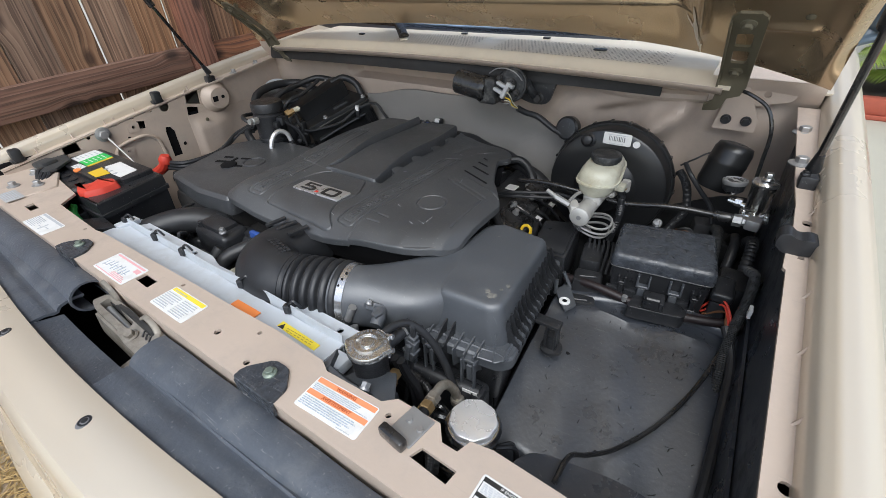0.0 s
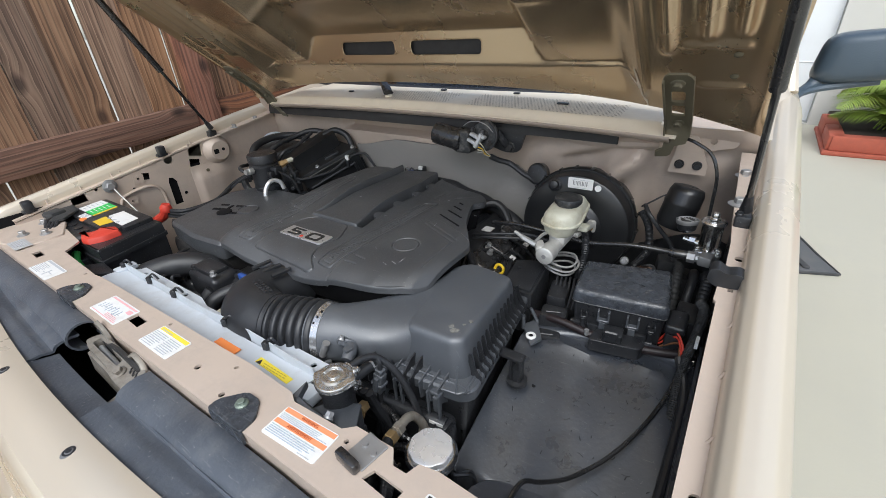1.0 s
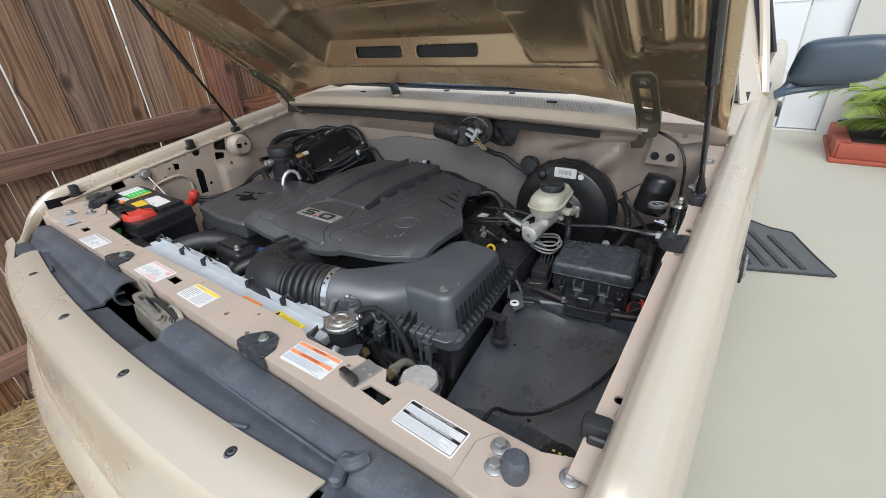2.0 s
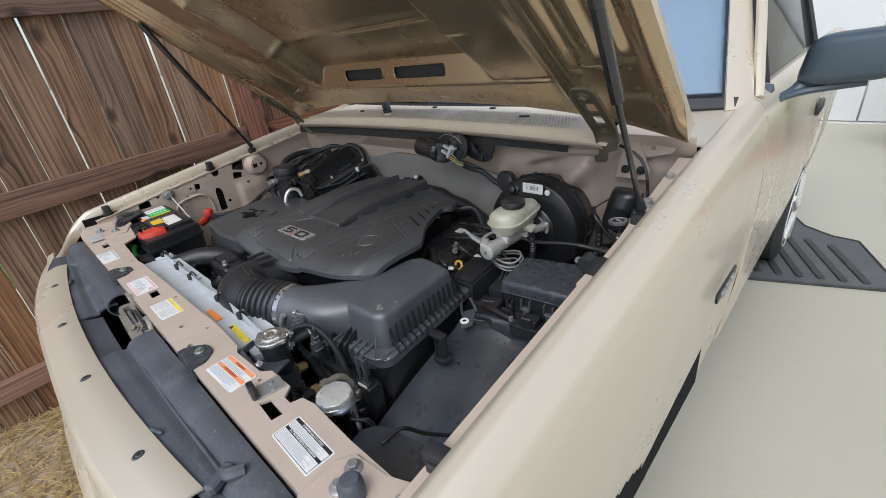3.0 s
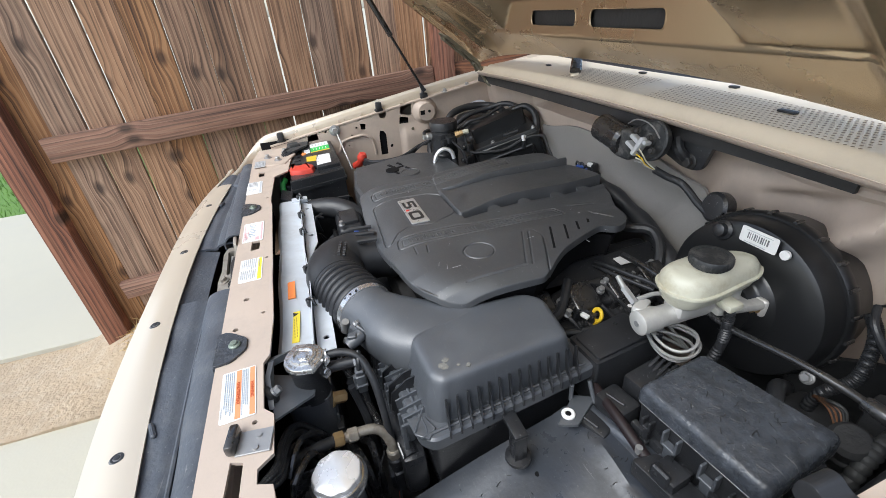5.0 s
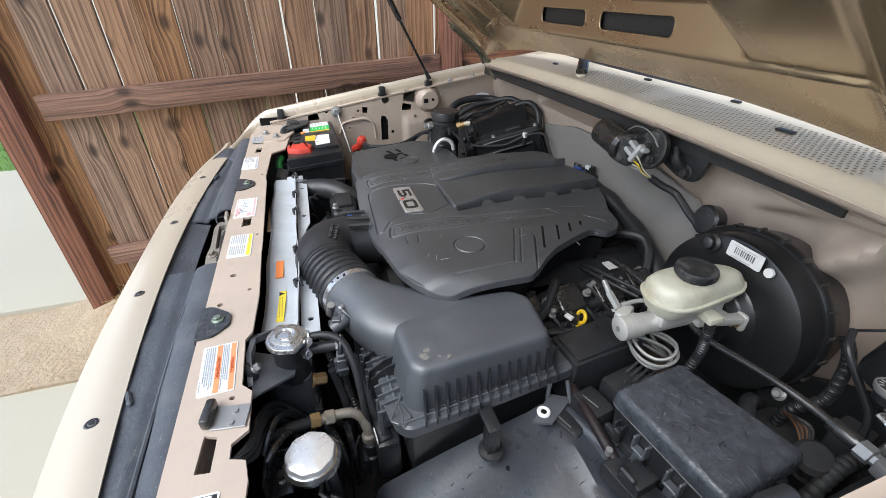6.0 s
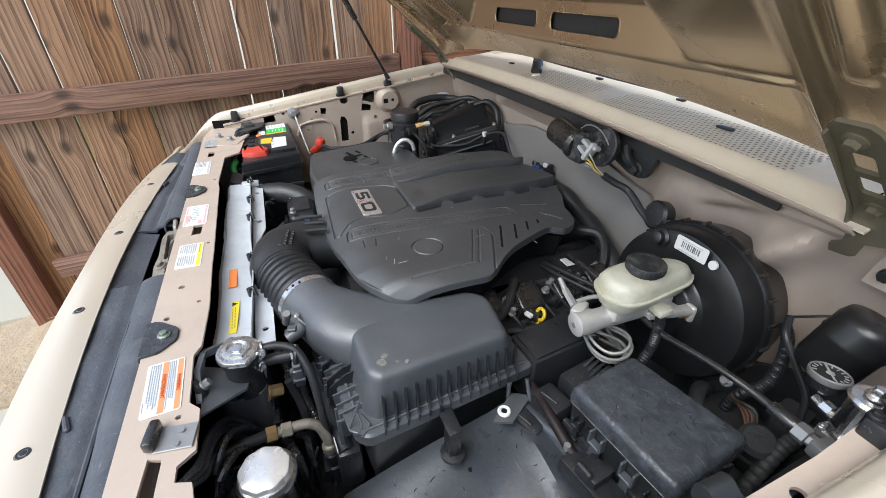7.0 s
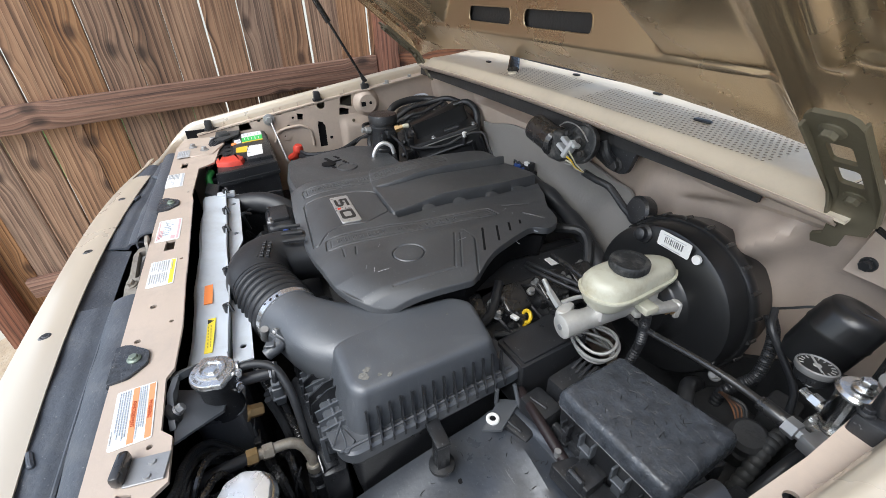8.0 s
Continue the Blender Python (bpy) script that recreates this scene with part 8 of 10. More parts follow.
tube(bm, [(0.447, 0.418, 0.880), (0.52, 0.436, 0.888), (0.60, 0.447, 0.891), (0.652, 0.450, 0.890), (0.680, 0.444, 0.886)], 0.0120, 14)
part("rolled_lip", bm, LINER, tray)
bm = B()
rnd = random.Random(41)
for k in range(90):
    u, v = rnd.uniform(0.16, 0.97), rnd.uniform(0.14, 0.93)
    p = Vector(liner(u, v)) + Vector((0, 0, 0.0008))
    t, ln = rnd.gauss(0.6, 0.8), rnd.uniform(0.001, 0.006)
    d = Vector((math.cos(t), math.sin(t), 0)) * ln
    tube(bm, [p - d, p + Vector((-d.y, d.x, 0)) * rnd.uniform(-0.5, 0.5), p + d], 0.00045, 4, 2)
tagged(part("leaf_debris", bm, INK, tray, "dark bits of dry leaf"), kind="stuff")
# near-black discs laid on for the shade inside two holes
for x, y in ((0.484, 0.32), (0.566, 0.21)):
    bm = B()
    z = liner((x - 0.400) / 0.285, (y - 0.135) / 0.315)[2]
    rod(bm, (x, y, z), (x, y, z + 0.0008), 0.0032, 12)
    part("hole", bm, VOID_SHADE, tray)
washer = thing("washer_tank", (0.62, 0.10, 0.70), "dusty black washer tank with a yellow marked cap", "tank")
bm = B()
prism(bm, rounded([(0.495, 0.078), (0.62, 0.068), (0.68, 0.085), (0.68, 0.134), (0.60, 0.141), (0.505, 0.124)], 0.02, 4), 0.72, 0.902, 0.010, 3)
part("body", bm, LINER, washer)
bm = B()
lathe(bm, [(0.026, 0), (0.026, 0.012), (0.023, 0.016), (0.004, 0.016)], (0.652, 0.106, 0.900), seg=28)
wc = part("cap", bm, BLACK, washer)
bm = B()
for i in range(3):
    for j in range(4):
        box(bm, 0.639 + j * 0.0075, 0.6425 + j * 0.0075, 0.094 + i * 0.009, 0.0965 + i * 0.009, 0.9161, 0.9168, 0, 1)
part("print", bm, YELLOW, wc, "yellow printed marks")
cable = thing("hood_cable", (0.6, 0.3, 0.84), "thin black release cable lying across the liner", "cable")
bm = B()
tube(bm, [(0.69, 0.50, 0.955), (0.672, 0.44, 0.915), (0.662, 0.38, 0.889), (0.644, 0.32, 0.870), (0.618, 0.26, 0.858), (0.586, 0.205, 0.858), (0.562, 0.165, 0.880), (0.548, 0.135, 0.908), (0.545, 0.10, 0.908)], 0.0030, 8)
part("sheath", bm, SHEEN, cable)

# long corrugated loom along the fender
loom = thing("wiring_loom", (0.67, 0.3, 0.80), "thick corrugated black wiring loom along the inner fender", "wiring")
bm = B()
tube(bm, [(0.672, 0.52, 0.955), (0.677, 0.485, 0.968), (0.676, 0.45, 0.950), (0.670, 0.41, 0.915), (0.671, 0.36, 0.872), (0.676, 0.29, 0.820), (0.672, 0.20, 0.78), (0.665, 0.10, 0.76)], 0.013, 12, k=72, radius=lambda u: 0.0066 + 0.0006 * math.cos(u * 1100))
part("sleeve", bm, LOOM, loom)
bm = B()
tube(bm, [(0.662, 0.42, 0.92), (0.679, 0.38, 0.895), (0.681, 0.30, 0.872), (0.679, 0.22, 0.86), (0.675, 0.14, 0.84)], 0.006, 10)
part("hose", bm, HOSE, loom)
for k, mt in enumerate((RED, RED, COPPER_WIRE)):
    bm = B()
    o = 0.006 * k
    tube(bm, [(0.628 + o * 0.4, 0.47 - o, 0.90), (0.645 + o, 0.46 - o, 0.935 - o), (0.662, 0.44 - o, 0.93 - o), (0.675, 0.41 - o, 0.90 - o)], 0.0017, 6)
    part("wire", bm, mt, loom)
bm = B()
prism(bm, [(0.676, 0.405), (0.680, 0.405), (0.680, 0.418), (0.676, 0.418)], 0.955, 0.968)
part("tag", bm, WHITE, loom, "white tape flag")

# fuse box
fuse = thing("fuse_box", (0.56, 0.50, 0.80), "dusty black under-hood fuse box with a scuffed lid", "fuse box")
fl = [(0.497, 0.442), (0.633, 0.459), (0.618, 0.570), (0.486, 0.540)]
bm = B()
a = rounded(grow(fl, 0.001), 0.007, 4)
loft(bm, [[(x, y, 0.952) for x, y in grow(a, 0.003)], [(x, y, 0.957) for x, y in grow(a, 0.003)], [(x, y, 0.9665) for x, y in grow(a, 0.0022)], [(x, y, 0.9705) for x, y in grow(a, 0.0002)], [(x, y, 0.9727) for x, y in grow(a, -0.0022)], [(x, y, 0.9740) for x, y in grow(a, -0.0050)]])
part("lid", bm, FUSE_LID, fuse, "scuffed black lid", 48)
bm = B()
loft(bm, [[(x, y, 0.82) for x, y in grow(a, -0.008)], [(x, y, 0.90) for x, y in grow(a, -0.004)], [(x, y, 0.9505) for x, y in grow(a, -0.001)]])
fb = part("base", bm, BLACK, fuse)
bm = B()
tube(bm, [(*p, 0.9512) for p in grow(a, 0.0015)] + [(*grow(a, 0.0015)[0], 0.9512)], 0.0016, 5, smooth=False)
part("seam", bm, STEEL, fuse)
for u, w in ((0.14, 0.012), (0.36, 0.019), (0.68, 0.019), (0.88, 0.012)):
    x, y = fl[0][0] + (fl[1][0] - fl[0][0]) * u, fl[0][1] + (fl[1][1] - fl[0][1]) * u
    big = w > 0.015
    mm = Matrix.Translation((x, y, 0)) @ Matrix.Rotation(radians(7), 4, "Z")
    bm = B()
    for e in (-w / 2, w / 2 - 0.003):
        box(bm, e, e + 0.003, -0.0085, 0.001, 0.926, 0.945 if big else 0.938, 0.0008, 1, 0, mm)
    box(bm, -w / 2, w / 2, -0.0085, 0.001, 0.924, 0.928, 0.0008, 1, 0, mm)
    box(bm, -w * 0.3, w * 0.3, -0.006, 0.001, 0.890, 0.922, 0.001, 1, 0, mm)
    box(bm, -w * 0.45, w * 0.45, -0.0075, 0.001, 0.900, 0.905, 0.001, 1, 0, mm)
    part("catch", bm, AIRBOX if big else BLACK, fb)
for u in (0.05, 0.25, 0.5, 0.78):
    x, y = fl[0][0] + (fl[1][0] - fl[0][0]) * u, fl[0][1] + (fl[1][1] - fl[0][1]) * u
    bm = B()
    box(bm, x - 0.009, x + 0.009, y - 0.004, y + 0.004, 0.880, 0.912, 0.002, 2, 7)
    part("clip", bm, BLACK, fb)
for v in (0.2, 0.5, 0.8):
    x, y = fl[1][0] + (fl[2][0] - fl[1][0]) * v, fl[1][1] + (fl[2][1] - fl[1][1]) * v
    bm = B()
    box(bm, x - 0.002, x + 0.005, y - 0.008, y + 0.008, 0.915, 0.944, 0.002, 2, -8)
    part("catch", bm, BLACK, fb)
# dark bits of dry leaf stuck to the lid
bm = B()
rnd = random.Random(23)
for k in range(70):
    u, v = rnd.uniform(0.06, 0.92), rnd.uniform(0.12, 0.94)
    a = Vector((*fl[0], 0)).lerp(Vector((*fl[1], 0)), u)
    b = Vector((*fl[3], 0)).lerp(Vector((*fl[2], 0)), u)
    p = a.lerp(b, v) + Vector((0, 0, 0.9745))
    t, ln = rnd.gauss(0.3, 0.7), rnd.uniform(0.0012, 0.0055)
    d = Vector((math.cos(t), math.sin(t), 0)) * ln
    tube(bm, [p - d, p + Vector((-d.y, d.x, 0)) * rnd.uniform(-0.4, 0.4), p + d], 0.0004, 4, 2)
tagged(part("leaf_debris", bm, INK, fuse, "dark bits of dry leaf"), kind="stuff")
bm = B()
box(bm, 0.636, 0.660, 0.454, 0.500, 0.84, 0.930, 0.004)
box(bm, 0.634, 0.662, 0.452, 0.502, 0.930, 0.946, 0.005, 3)
part("side_box", bm, BLACK, fuse)
clampb = thing("cable_clamp", (0.56, 0.43, 0.86), "black plastic cable clamp block with a heavy cable", "clamp")
bm = B()
prism(bm, rounded([(0.535, 0.405), (0.61, 0.418), (0.615, 0.435), (0.60, 0.447), (0.54, 0.438)], 0.006, 3), 0.872, 0.893, 0.004)
box(bm, 0.553, 0.582, 0.412, 0.440, 0.893, 0.908, 0.003, 2, 8)
box(bm, 0.557, 0.578, 0.410, 0.416, 0.895, 0.915, 0.002, 1, 8)
part("block", bm, BLACK, clampb)
bm = B()
tube(bm, [(0.43, 0.435, 0.885), (0.48, 0.428, 0.892), (0.54, 0.425, 0.886)], 0.0068, 14)
MAROON = material("maroon_cable", (0.015, 0.009, 0.010), 0.5)
part("cable", bm, MAROON, clampb, "dark maroon heavy cable")
bm = B()
tube(bm, [(0.606, 0.432, 0.884), (0.64, 0.438, 0.886), (0.684, 0.452, 0.888)], 0.0068, 14)
part("cable", bm, MAROON, clampb, "dark maroon heavy cable")
bm = B()
rod(bm, (0.529, 0.421, 0.888), (0.529, 0.421, 0.897), 0.004, 10)
part("stud", bm, STEEL, clampb)
clampb.location.z += 0.020

# control module and relay next to the filter box
ecu = thing("control_module", (0.40, 0.50, 0.80), "flat black control module beside the fuse box", "module")
bm = B()
prism(bm, rounded([(0.348, 0.540), (0.364, 0.436), (0.424, 0.440), (0.410, 0.560)], 0.004, 3), 0.85, 0.936, 0.003)
prism(bm, rounded([(0.353, 0.535), (0.368, 0.442), (0.419, 0.446), (0.405, 0.554)], 0.004, 3), 0.936, 0.940, 0.0015)
part("case", bm, BLACK, ecu)
relay = thing("relay_block", (0.46, 0.46, 0.80), "black relay and connector block with taped wires", "relay")
bm = B()
box(bm, 0.442, 0.487, 0.425, 0.462, 0.86, 0.915, 0.006, 2, 10)
box(bm, 0.435, 0.470, 0.47, 0.53, 0.86, 0.925, 0.006, 2, 10)
box(bm, 0.44, 0.49, 0.395, 0.42, 0.87, 0.893, 0.004, 2, 20)
part("housing", bm, BLACK, relay)
bm = B()
box(bm, 0.447, 0.480, 0.399, 0.403, 0.893, 0.896, 0.001, 1, 20)
part("lock_bar", bm, BLACK, relay)
bm = B()
box(bm, 0.452, 0.478, 0.437, 0.441, 0.915, 0.9175, 0.001, 1, 20)
part("lock_bar", bm, BLACK, relay)
random.seed(7)
for i in range(8):
    bm = B()
    x = 0.43 + 0.008 * i
    tube(bm, [(x, 0.55, 0.90), (x + 0.006, 0.535, 0.93), (x + 0.012, 0.51, 0.925), (x + 0.014, 0.48, 0.90)], 0.0022, 6)
    part("wire", bm, HOSE, relay)

# brake booster, cylinder, reservoir
booster = thing("brake_booster", (0.42, 0.72, 0.85), "round glossy black brake booster with a crimped rim", "brake booster")
BC, BA = Vector((0.411, 0.724, 0.962)), Vector((0.02, -1.0, 0.05)).normalized()
bm = B()
lathe(bm, [(0.108, -0.045), (0.112, -0.012), (0.118, -0.004), (0.120, 0.004), (0.120, 0.012), (0.1175, 0.015), (0.1145, 0.015), (0.1140, 0.020), (0.1130, 0.041), (0.1110, 0.0475), (0.106, 0.0505), (0.080, 0.0530), (0.060, 0.0545), (0.056, 0.0585), (0.048, 0.0600), (0.044, 0.064), (0.042, 0.078), (0.02, 0.08)], BC, BA, 72)
part("shell", bm, ENAMEL, booster, "", 40)
bside = BA.cross(Vector((0, 0, 1))).normalized()
bup = bside.cross(BA)
for i in range(22):
    a = i * 2 * math.pi / 22
    bm = B()
    p = BC + BA * 0.006 + (bside * math.cos(a) + bup * math.sin(a)) * 0.1192
    lathe(bm, [(0.003, -0.007), (0.0036, 0), (0.003, 0.008)], p, BA, 8)
    part("crimp", bm, SHEEN, booster)
bm = B()
p = BC + BA * 0.050 + bup * 0.088 + bside * 0.045
lathe(bm, [(0.014, -0.006), (0.014, 0.004), (0.010, 0.007), (0.009, 0.014), (0.006, 0.016)], p, BA + bup * 0.2, 20)
part("check_valve", bm, BLACK, booster)
bm = B()
lathe(bm, [(0.022, 0), (0.024, 0.004), (0.024, 0.02), (0.02, 0.024), (0.012, 0.025)], (0.307, 0.744, 1.047), (-0.1, -1, 0.25), 24)
part("grommet", bm, BLACK, booster)
lp = BC + BA * 0.0545 + Vector((0.0, 0, 0))
sticker((0.4205, 0.6715, 1.0645), (1, 0.02, 0.0), (0.0, 0.05, 0.99), 0.050, 0.022, [(LOCK_GREY, 0.2 + 0.06 * i, 0.2 + 0.06 * i + (0.018 if i % 3 else 0.032), 0.32, 0.72) for i in range(10)] + lines(GREY_INK, 0.15, 0.85, 0.08, 0.2, 1, 30) + lines(GREY_INK, 0.15, 0.85, 0.82, 0.92, 1, 31), "white barcode sticker on the black booster")
bm = B()
rod(bm, (0.455, 0.676, 1.0585), (0.455, 0.6724, 1.0588), 0.0062, 20)
part("dot", bm, WHITE, booster, "round white paint dot")

mc = thing("master_cylinder", (0.43, 0.58, 0.95), "cast aluminium brake master cylinder with a yellowed fluid reservoir", "master cylinder")
A0, A1 = Vector((0.420, 0.498, 0.984)), Vector((0.424, 0.682, 0.984))
d = (A1 - A0).normalized()
bm = B()
lathe(bm, [(0.013, -0.002), (0.0165, 0.0), (0.0165, 0.026), (0.0145, 0.032), (0.0145, 0.15), (0.018, 0.16), (0.018, 0.18)], A0, d, 26)
box(bm, 0.408, 0.440, 0.545, 0.645, 0.985, 1.008, 0.005, 2)
box(bm, 0.375, 0.462, 0.660, 0.672, 0.966, 0.994, 0.006, 3)
box(bm, 0.425, 0.455, 0.60, 0.668, 0.980, 0.992, 0.004, 2, -12)
box(bm, 0.395, 0.412, 0.50, 0.53, 0.985, 1.0, 0.004, 2, 30)
part("casting", bm, ALLOY, mc, "dull grey aluminium casting")
bm = B()
rod(bm, A0 + Vector((0.0, -0.003, 0.0)), A0 + Vector((0, 0.002, 0)), 0.004, 12)
part("end_plug", bm, STEEL, mc)
for x in (0.386, 0.450):
    bm = B()
    bolt(bm, (x, 0.660, 0.979), 0.0065, 0.009, (0, -1, 0), 1.3)
    part("nut", bm, BRASS if x > 0.4 else STEEL, mc)
bm = B()
rl = [tuple(v)[:2] for v in spline([(0.391, 0.545, 0), (0.408, 0.526, 0), (0.432, 0.523, 0), (0.455, 0.538, 0), (0.461, 0.565, 0), (0.455, 0.615, 0), (0.447, 0.660, 0), (0.425, 0.682, 0), (0.398, 0.668, 0), (0.387, 0.61, 0)], 5, True)]
rl = [(0.424 + (x - 0.424) * 0.92, 0.598 + (y - 0.598) * 0.93) for x, y in rl]
loft(bm, [[(x, y, 1.004) for x, y in grow(rl, -0.012)], [(x, y, 1.012) for x, y in grow(rl, -0.005)], [(x, y, 1.027) for x, y in grow(rl, -0.001)], [(x, y, 1.0275) for x, y in grow(rl, 0.0025)], [(x, y, 1.0305) for x, y in grow(rl, 0.0025)], [(x, y, 1.031) for x, y in grow(rl, -0.001)], [(x, y, 1.042 - 0.10 * max(0, y - 0.60)) for x, y in grow(rl, -0.002)], [(x, y, 1.050 - 0.12 * max(0, y - 0.60)) for x, y in grow(rl, -0.007)], [(x, y, 1.053 - 0.12 * max(0, y - 0.60)) for x, y in grow(rl, -0.014)]])
res = part("reservoir", bm, TANK, mc, "yellowed translucent fluid reservoir", 40)
bm = B()
lathe(bm, [(0.021, 0), (0.021, 0.003), (0.0245, 0.004), (0.025, 0.006), (0.025, 0.0125), (0.0238, 0.0145), (0.019, 0.0145), (0.018, 0.0138), (0.005, 0.0138)], (0.426, 0.588, 1.0525), seg=96, wave=lambda a: 1 + 0.012 * math.cos(a * 32))
part("cap", bm, GEAR_GREY, mc, "dusty black knurled screw cap")
bm = B()
box(bm, 0.440, 0.464, 0.596, 0.618, 0.997, 1.008, 0.003, 2)
part("sensor", bm, TANK, mc)
bm = B()
tube(bm, [(0.456, 0.606, 0.998), (0.462, 0.60, 0.985), (0.464, 0.598, 0.95), (0.458, 0.59, 0.90)], 0.007, 10, k=20, radius=lambda u: 0.0065 + 0.0008 * math.cos(u * 200))
part("sensor_lead", bm, HOSE, mc)
for k, (r, z) in enumerate(((0.032, 0.958), (0.036, 0.950), (0.030, 0.940))):
    bm = B()
    c = Vector((0.432, 0.548, z))
    pts = [(0.405, 0.505, 0.985)] + [c + Vector((r * math.cos(a), r * 0.8 * math.sin(a), 0.004 * math.sin(a * 2))) for a in [3.9 + 0.45 * i for i in range(12 + k)]] + [(0.42, 0.60, 0.90)]
    tube(bm, pts, 0.0022, 7, 4)
    part("brake_line", bm, BRAKE_LINE, mc, "bent dull steel brake line")
bm = B()
tube(bm, [(0.395, 0.515, 1.0), (0.40, 0.535, 1.006), (0.408, 0.55, 1.008)], 0.003, 8)
part("brake_line", bm, BRAKE_LINE, mc, "bent dull steel brake line")
bm = B()
rod(bm, (0.372, 0.512, 1.004), (0.398, 0.510, 0.996), 0.0055, 6)
rod(bm, (0.354, 0.514, 1.012), (0.374, 0.512, 1.003), 0.0035, 10, 0.0042)
part("bleed_nipple", bm, BRAKE_LINE, mc)

# hose across to the regulator, gauge, bowl and fittings
reg = thing("pressure_regulator", (0.65, 0.62, 0.98), "chrome pressure regulator with a round gauge and a glass bowl", "regulator")
hose = thing("braided_hose", (0.52, 0.60, 0.97), "long black braided hose with crimped ends", "hose")
bm = B()
tube(bm, [(0.262, 0.60, 0.975), (0.33, 0.595, 0.985), (0.42, 0.60, 0.978), (0.47, 0.603, 0.975), (0.54, 0.607, 0.986), (0.59, 0.613, 0.986), (0.618, 0.612, 0.986)], 0.0046, 12)
part("sheath", bm, SHEEN, hose)
bm = B()
lathe(bm, [(0.0075, 0), (0.0082, 0.003), (0.0082, 0.028), (0.0065, 0.031)], (0.606, 0.613, 0.986), (1, -0.03, 0), 16)
part("crimp", bm, SHEEN, hose)
bm = B()
lathe(bm, [(0.010, 0), (0.010, 0.012), (0.007, 0.013), (0.007, 0.022)], (0.634, 0.611, 0.986), (1, -0.03, 0.02), 6)
box(bm, 0.652, 0.672, 0.598, 0.622, 0.978, 0.996, 0.003, 2, -10)
part("elbow_fitting", bm, STEEL, reg, "chrome elbow fitting")
GA = Vector((-0.08, 0.10, 1.0)).normalized()
GC = Vector((0.620, 0.652, 1.033))
bm = B()
lathe(bm, [(0.0172, -0.004), (0.0182, -0.002), (0.0184, 0.0), (0.0184, 0.003), (0.0170, 0.004), (0.0166, 0.002)], GC, GA, 36)
gb = part("gauge", bm, STEEL, reg, "round gauge with a chrome bezel")
bm = B()
lathe(bm, [(0.0166, 0.0), (0.0166, 0.0022), (0.002, 0.0022)], GC, GA, 32)
part("dial", bm, INK, gb, "black dial")
bm = B()
lathe(bm, [(0.008, -0.020), (0.0150, -0.014), (0.0168, -0.0035)], GC, GA, 30)
part("housing", bm, BLACK, gb, "black gauge housing")
gx = Vector((1, 0, 0)) - GA * GA.x
gy = GA.cross(gx.normalized())
bm = B()
for i in range(13):
    a = -0.7 + i * 0.38
    c = GC + GA * 0.0026
    u = gx.normalized() * math.cos(a) + gy * math.sin(a)
    rod(bm, c + u * 0.0115, c + u * 0.0153, 0.0006, 5)
tube(bm, [GC + GA * 0.0028 + gx * 0.008 - gy * 0.008, GC + GA * 0.0028 - gx * 0.012 + gy * 0.012], 0.0011, 5, smooth=False)
lathe(bm, [(0.004, 0), (0.003, 0.001)], GC + GA * 0.0025, GA, 12)
part("needle", bm, GAUGE_INK, gb, "white needle and scale marks")
bm = B()
lathe(bm, [(0.0185, 0.0), (0.0195, 0.003), (0.017, 0.006), (0.006, 0.007)], (0.660, 0.640, 1.042), (0, 0, 1), 28)
bolt(bm, (0.660, 0.640, 1.050), 0.006, 0.008, (0, 0, 1), 1.5)
part("top_cap", bm, CAP_STEEL, reg)
bm = B()
lathe(bm, [(0.0155, 0.0), (0.016, 0.005), (0.016, 0.045), (0.015, 0.048)], (0.660, 0.640, 0.992), (0, 0, 1), 28)
gl = part("bowl", bm, GLASS, reg, "clear glass bowl")
bm = B()
rod(bm, (0.660, 0.640, 0.975), (0.660, 0.640, 1.04), 0.005, 10)
box(bm, 0.640, 0.682, 0.622, 0.655, 0.980, 0.994, 0.005, 2)
rod(bm, (0.620, 0.652, 1.0), (0.650, 0.645, 0.997), 0.0045, 10)
lathe(bm, [(0.007, 0), (0.007, 0.010)], (0.630, 0.650, 1.0), (1, -0.2, 0), 6)
rod(bm, (0.66, 0.64, 0.985), (0.662, 0.61, 0.985), 0.006, 10)
for x, y in ((0.645, 0.627), (0.677, 0.628), (0.646, 0.651)):
    bolt(bm, (x, y, 0.993), 0.003, 0.003, (0, 0, 1), 1.4)
part("manifold", bm, CAP_STEEL, reg)
canister = thing("vacuum_canister", (0.60, 0.725, 0.97), "glossy black round vacuum canister", "canister")
bm = B()
lathe(bm, [(0.028, -0.045), (0.031, -0.035), (0.0315, 0.0), (0.0325, 0.003), (0.0315, 0.006), (0.0310, 0.024), (0.0275, 0.034), (0.016, 0.037), (0.004, 0.037)], (0.600, 0.722, 1.034), (0.20, 0.20, 1), 40)
part("body", bm, ENAMEL, canister, "", 60)
bm = B()
tube(bm, [(0.600, 0.722, 1.0695), (0.610, 0.722, 1.0685), (0.620, 0.728, 1.0655)], 0.0025, 6)
part("rib", bm, SHEEN, canister)
wires = thing("hinge_cable", (0.64, 0.72, 1.0), "thin black cable running down from the hinge", "cable")
bm = B()
tube(bm, [(0.585, 0.722, 1.158), (0.605, 0.716, 1.152), (0.63, 0.715, 1.135), (0.645, 0.71, 1.10), (0.648, 0.71, 1.05), (0.65, 0.70, 0.99)], 0.0030, 8)
part("sheath", bm, SHEEN, wires)
wires = thing("ground_wire", (0.56, 0.72, 1.0), "thin dark wire along the firewall", "cable")
bm = B()
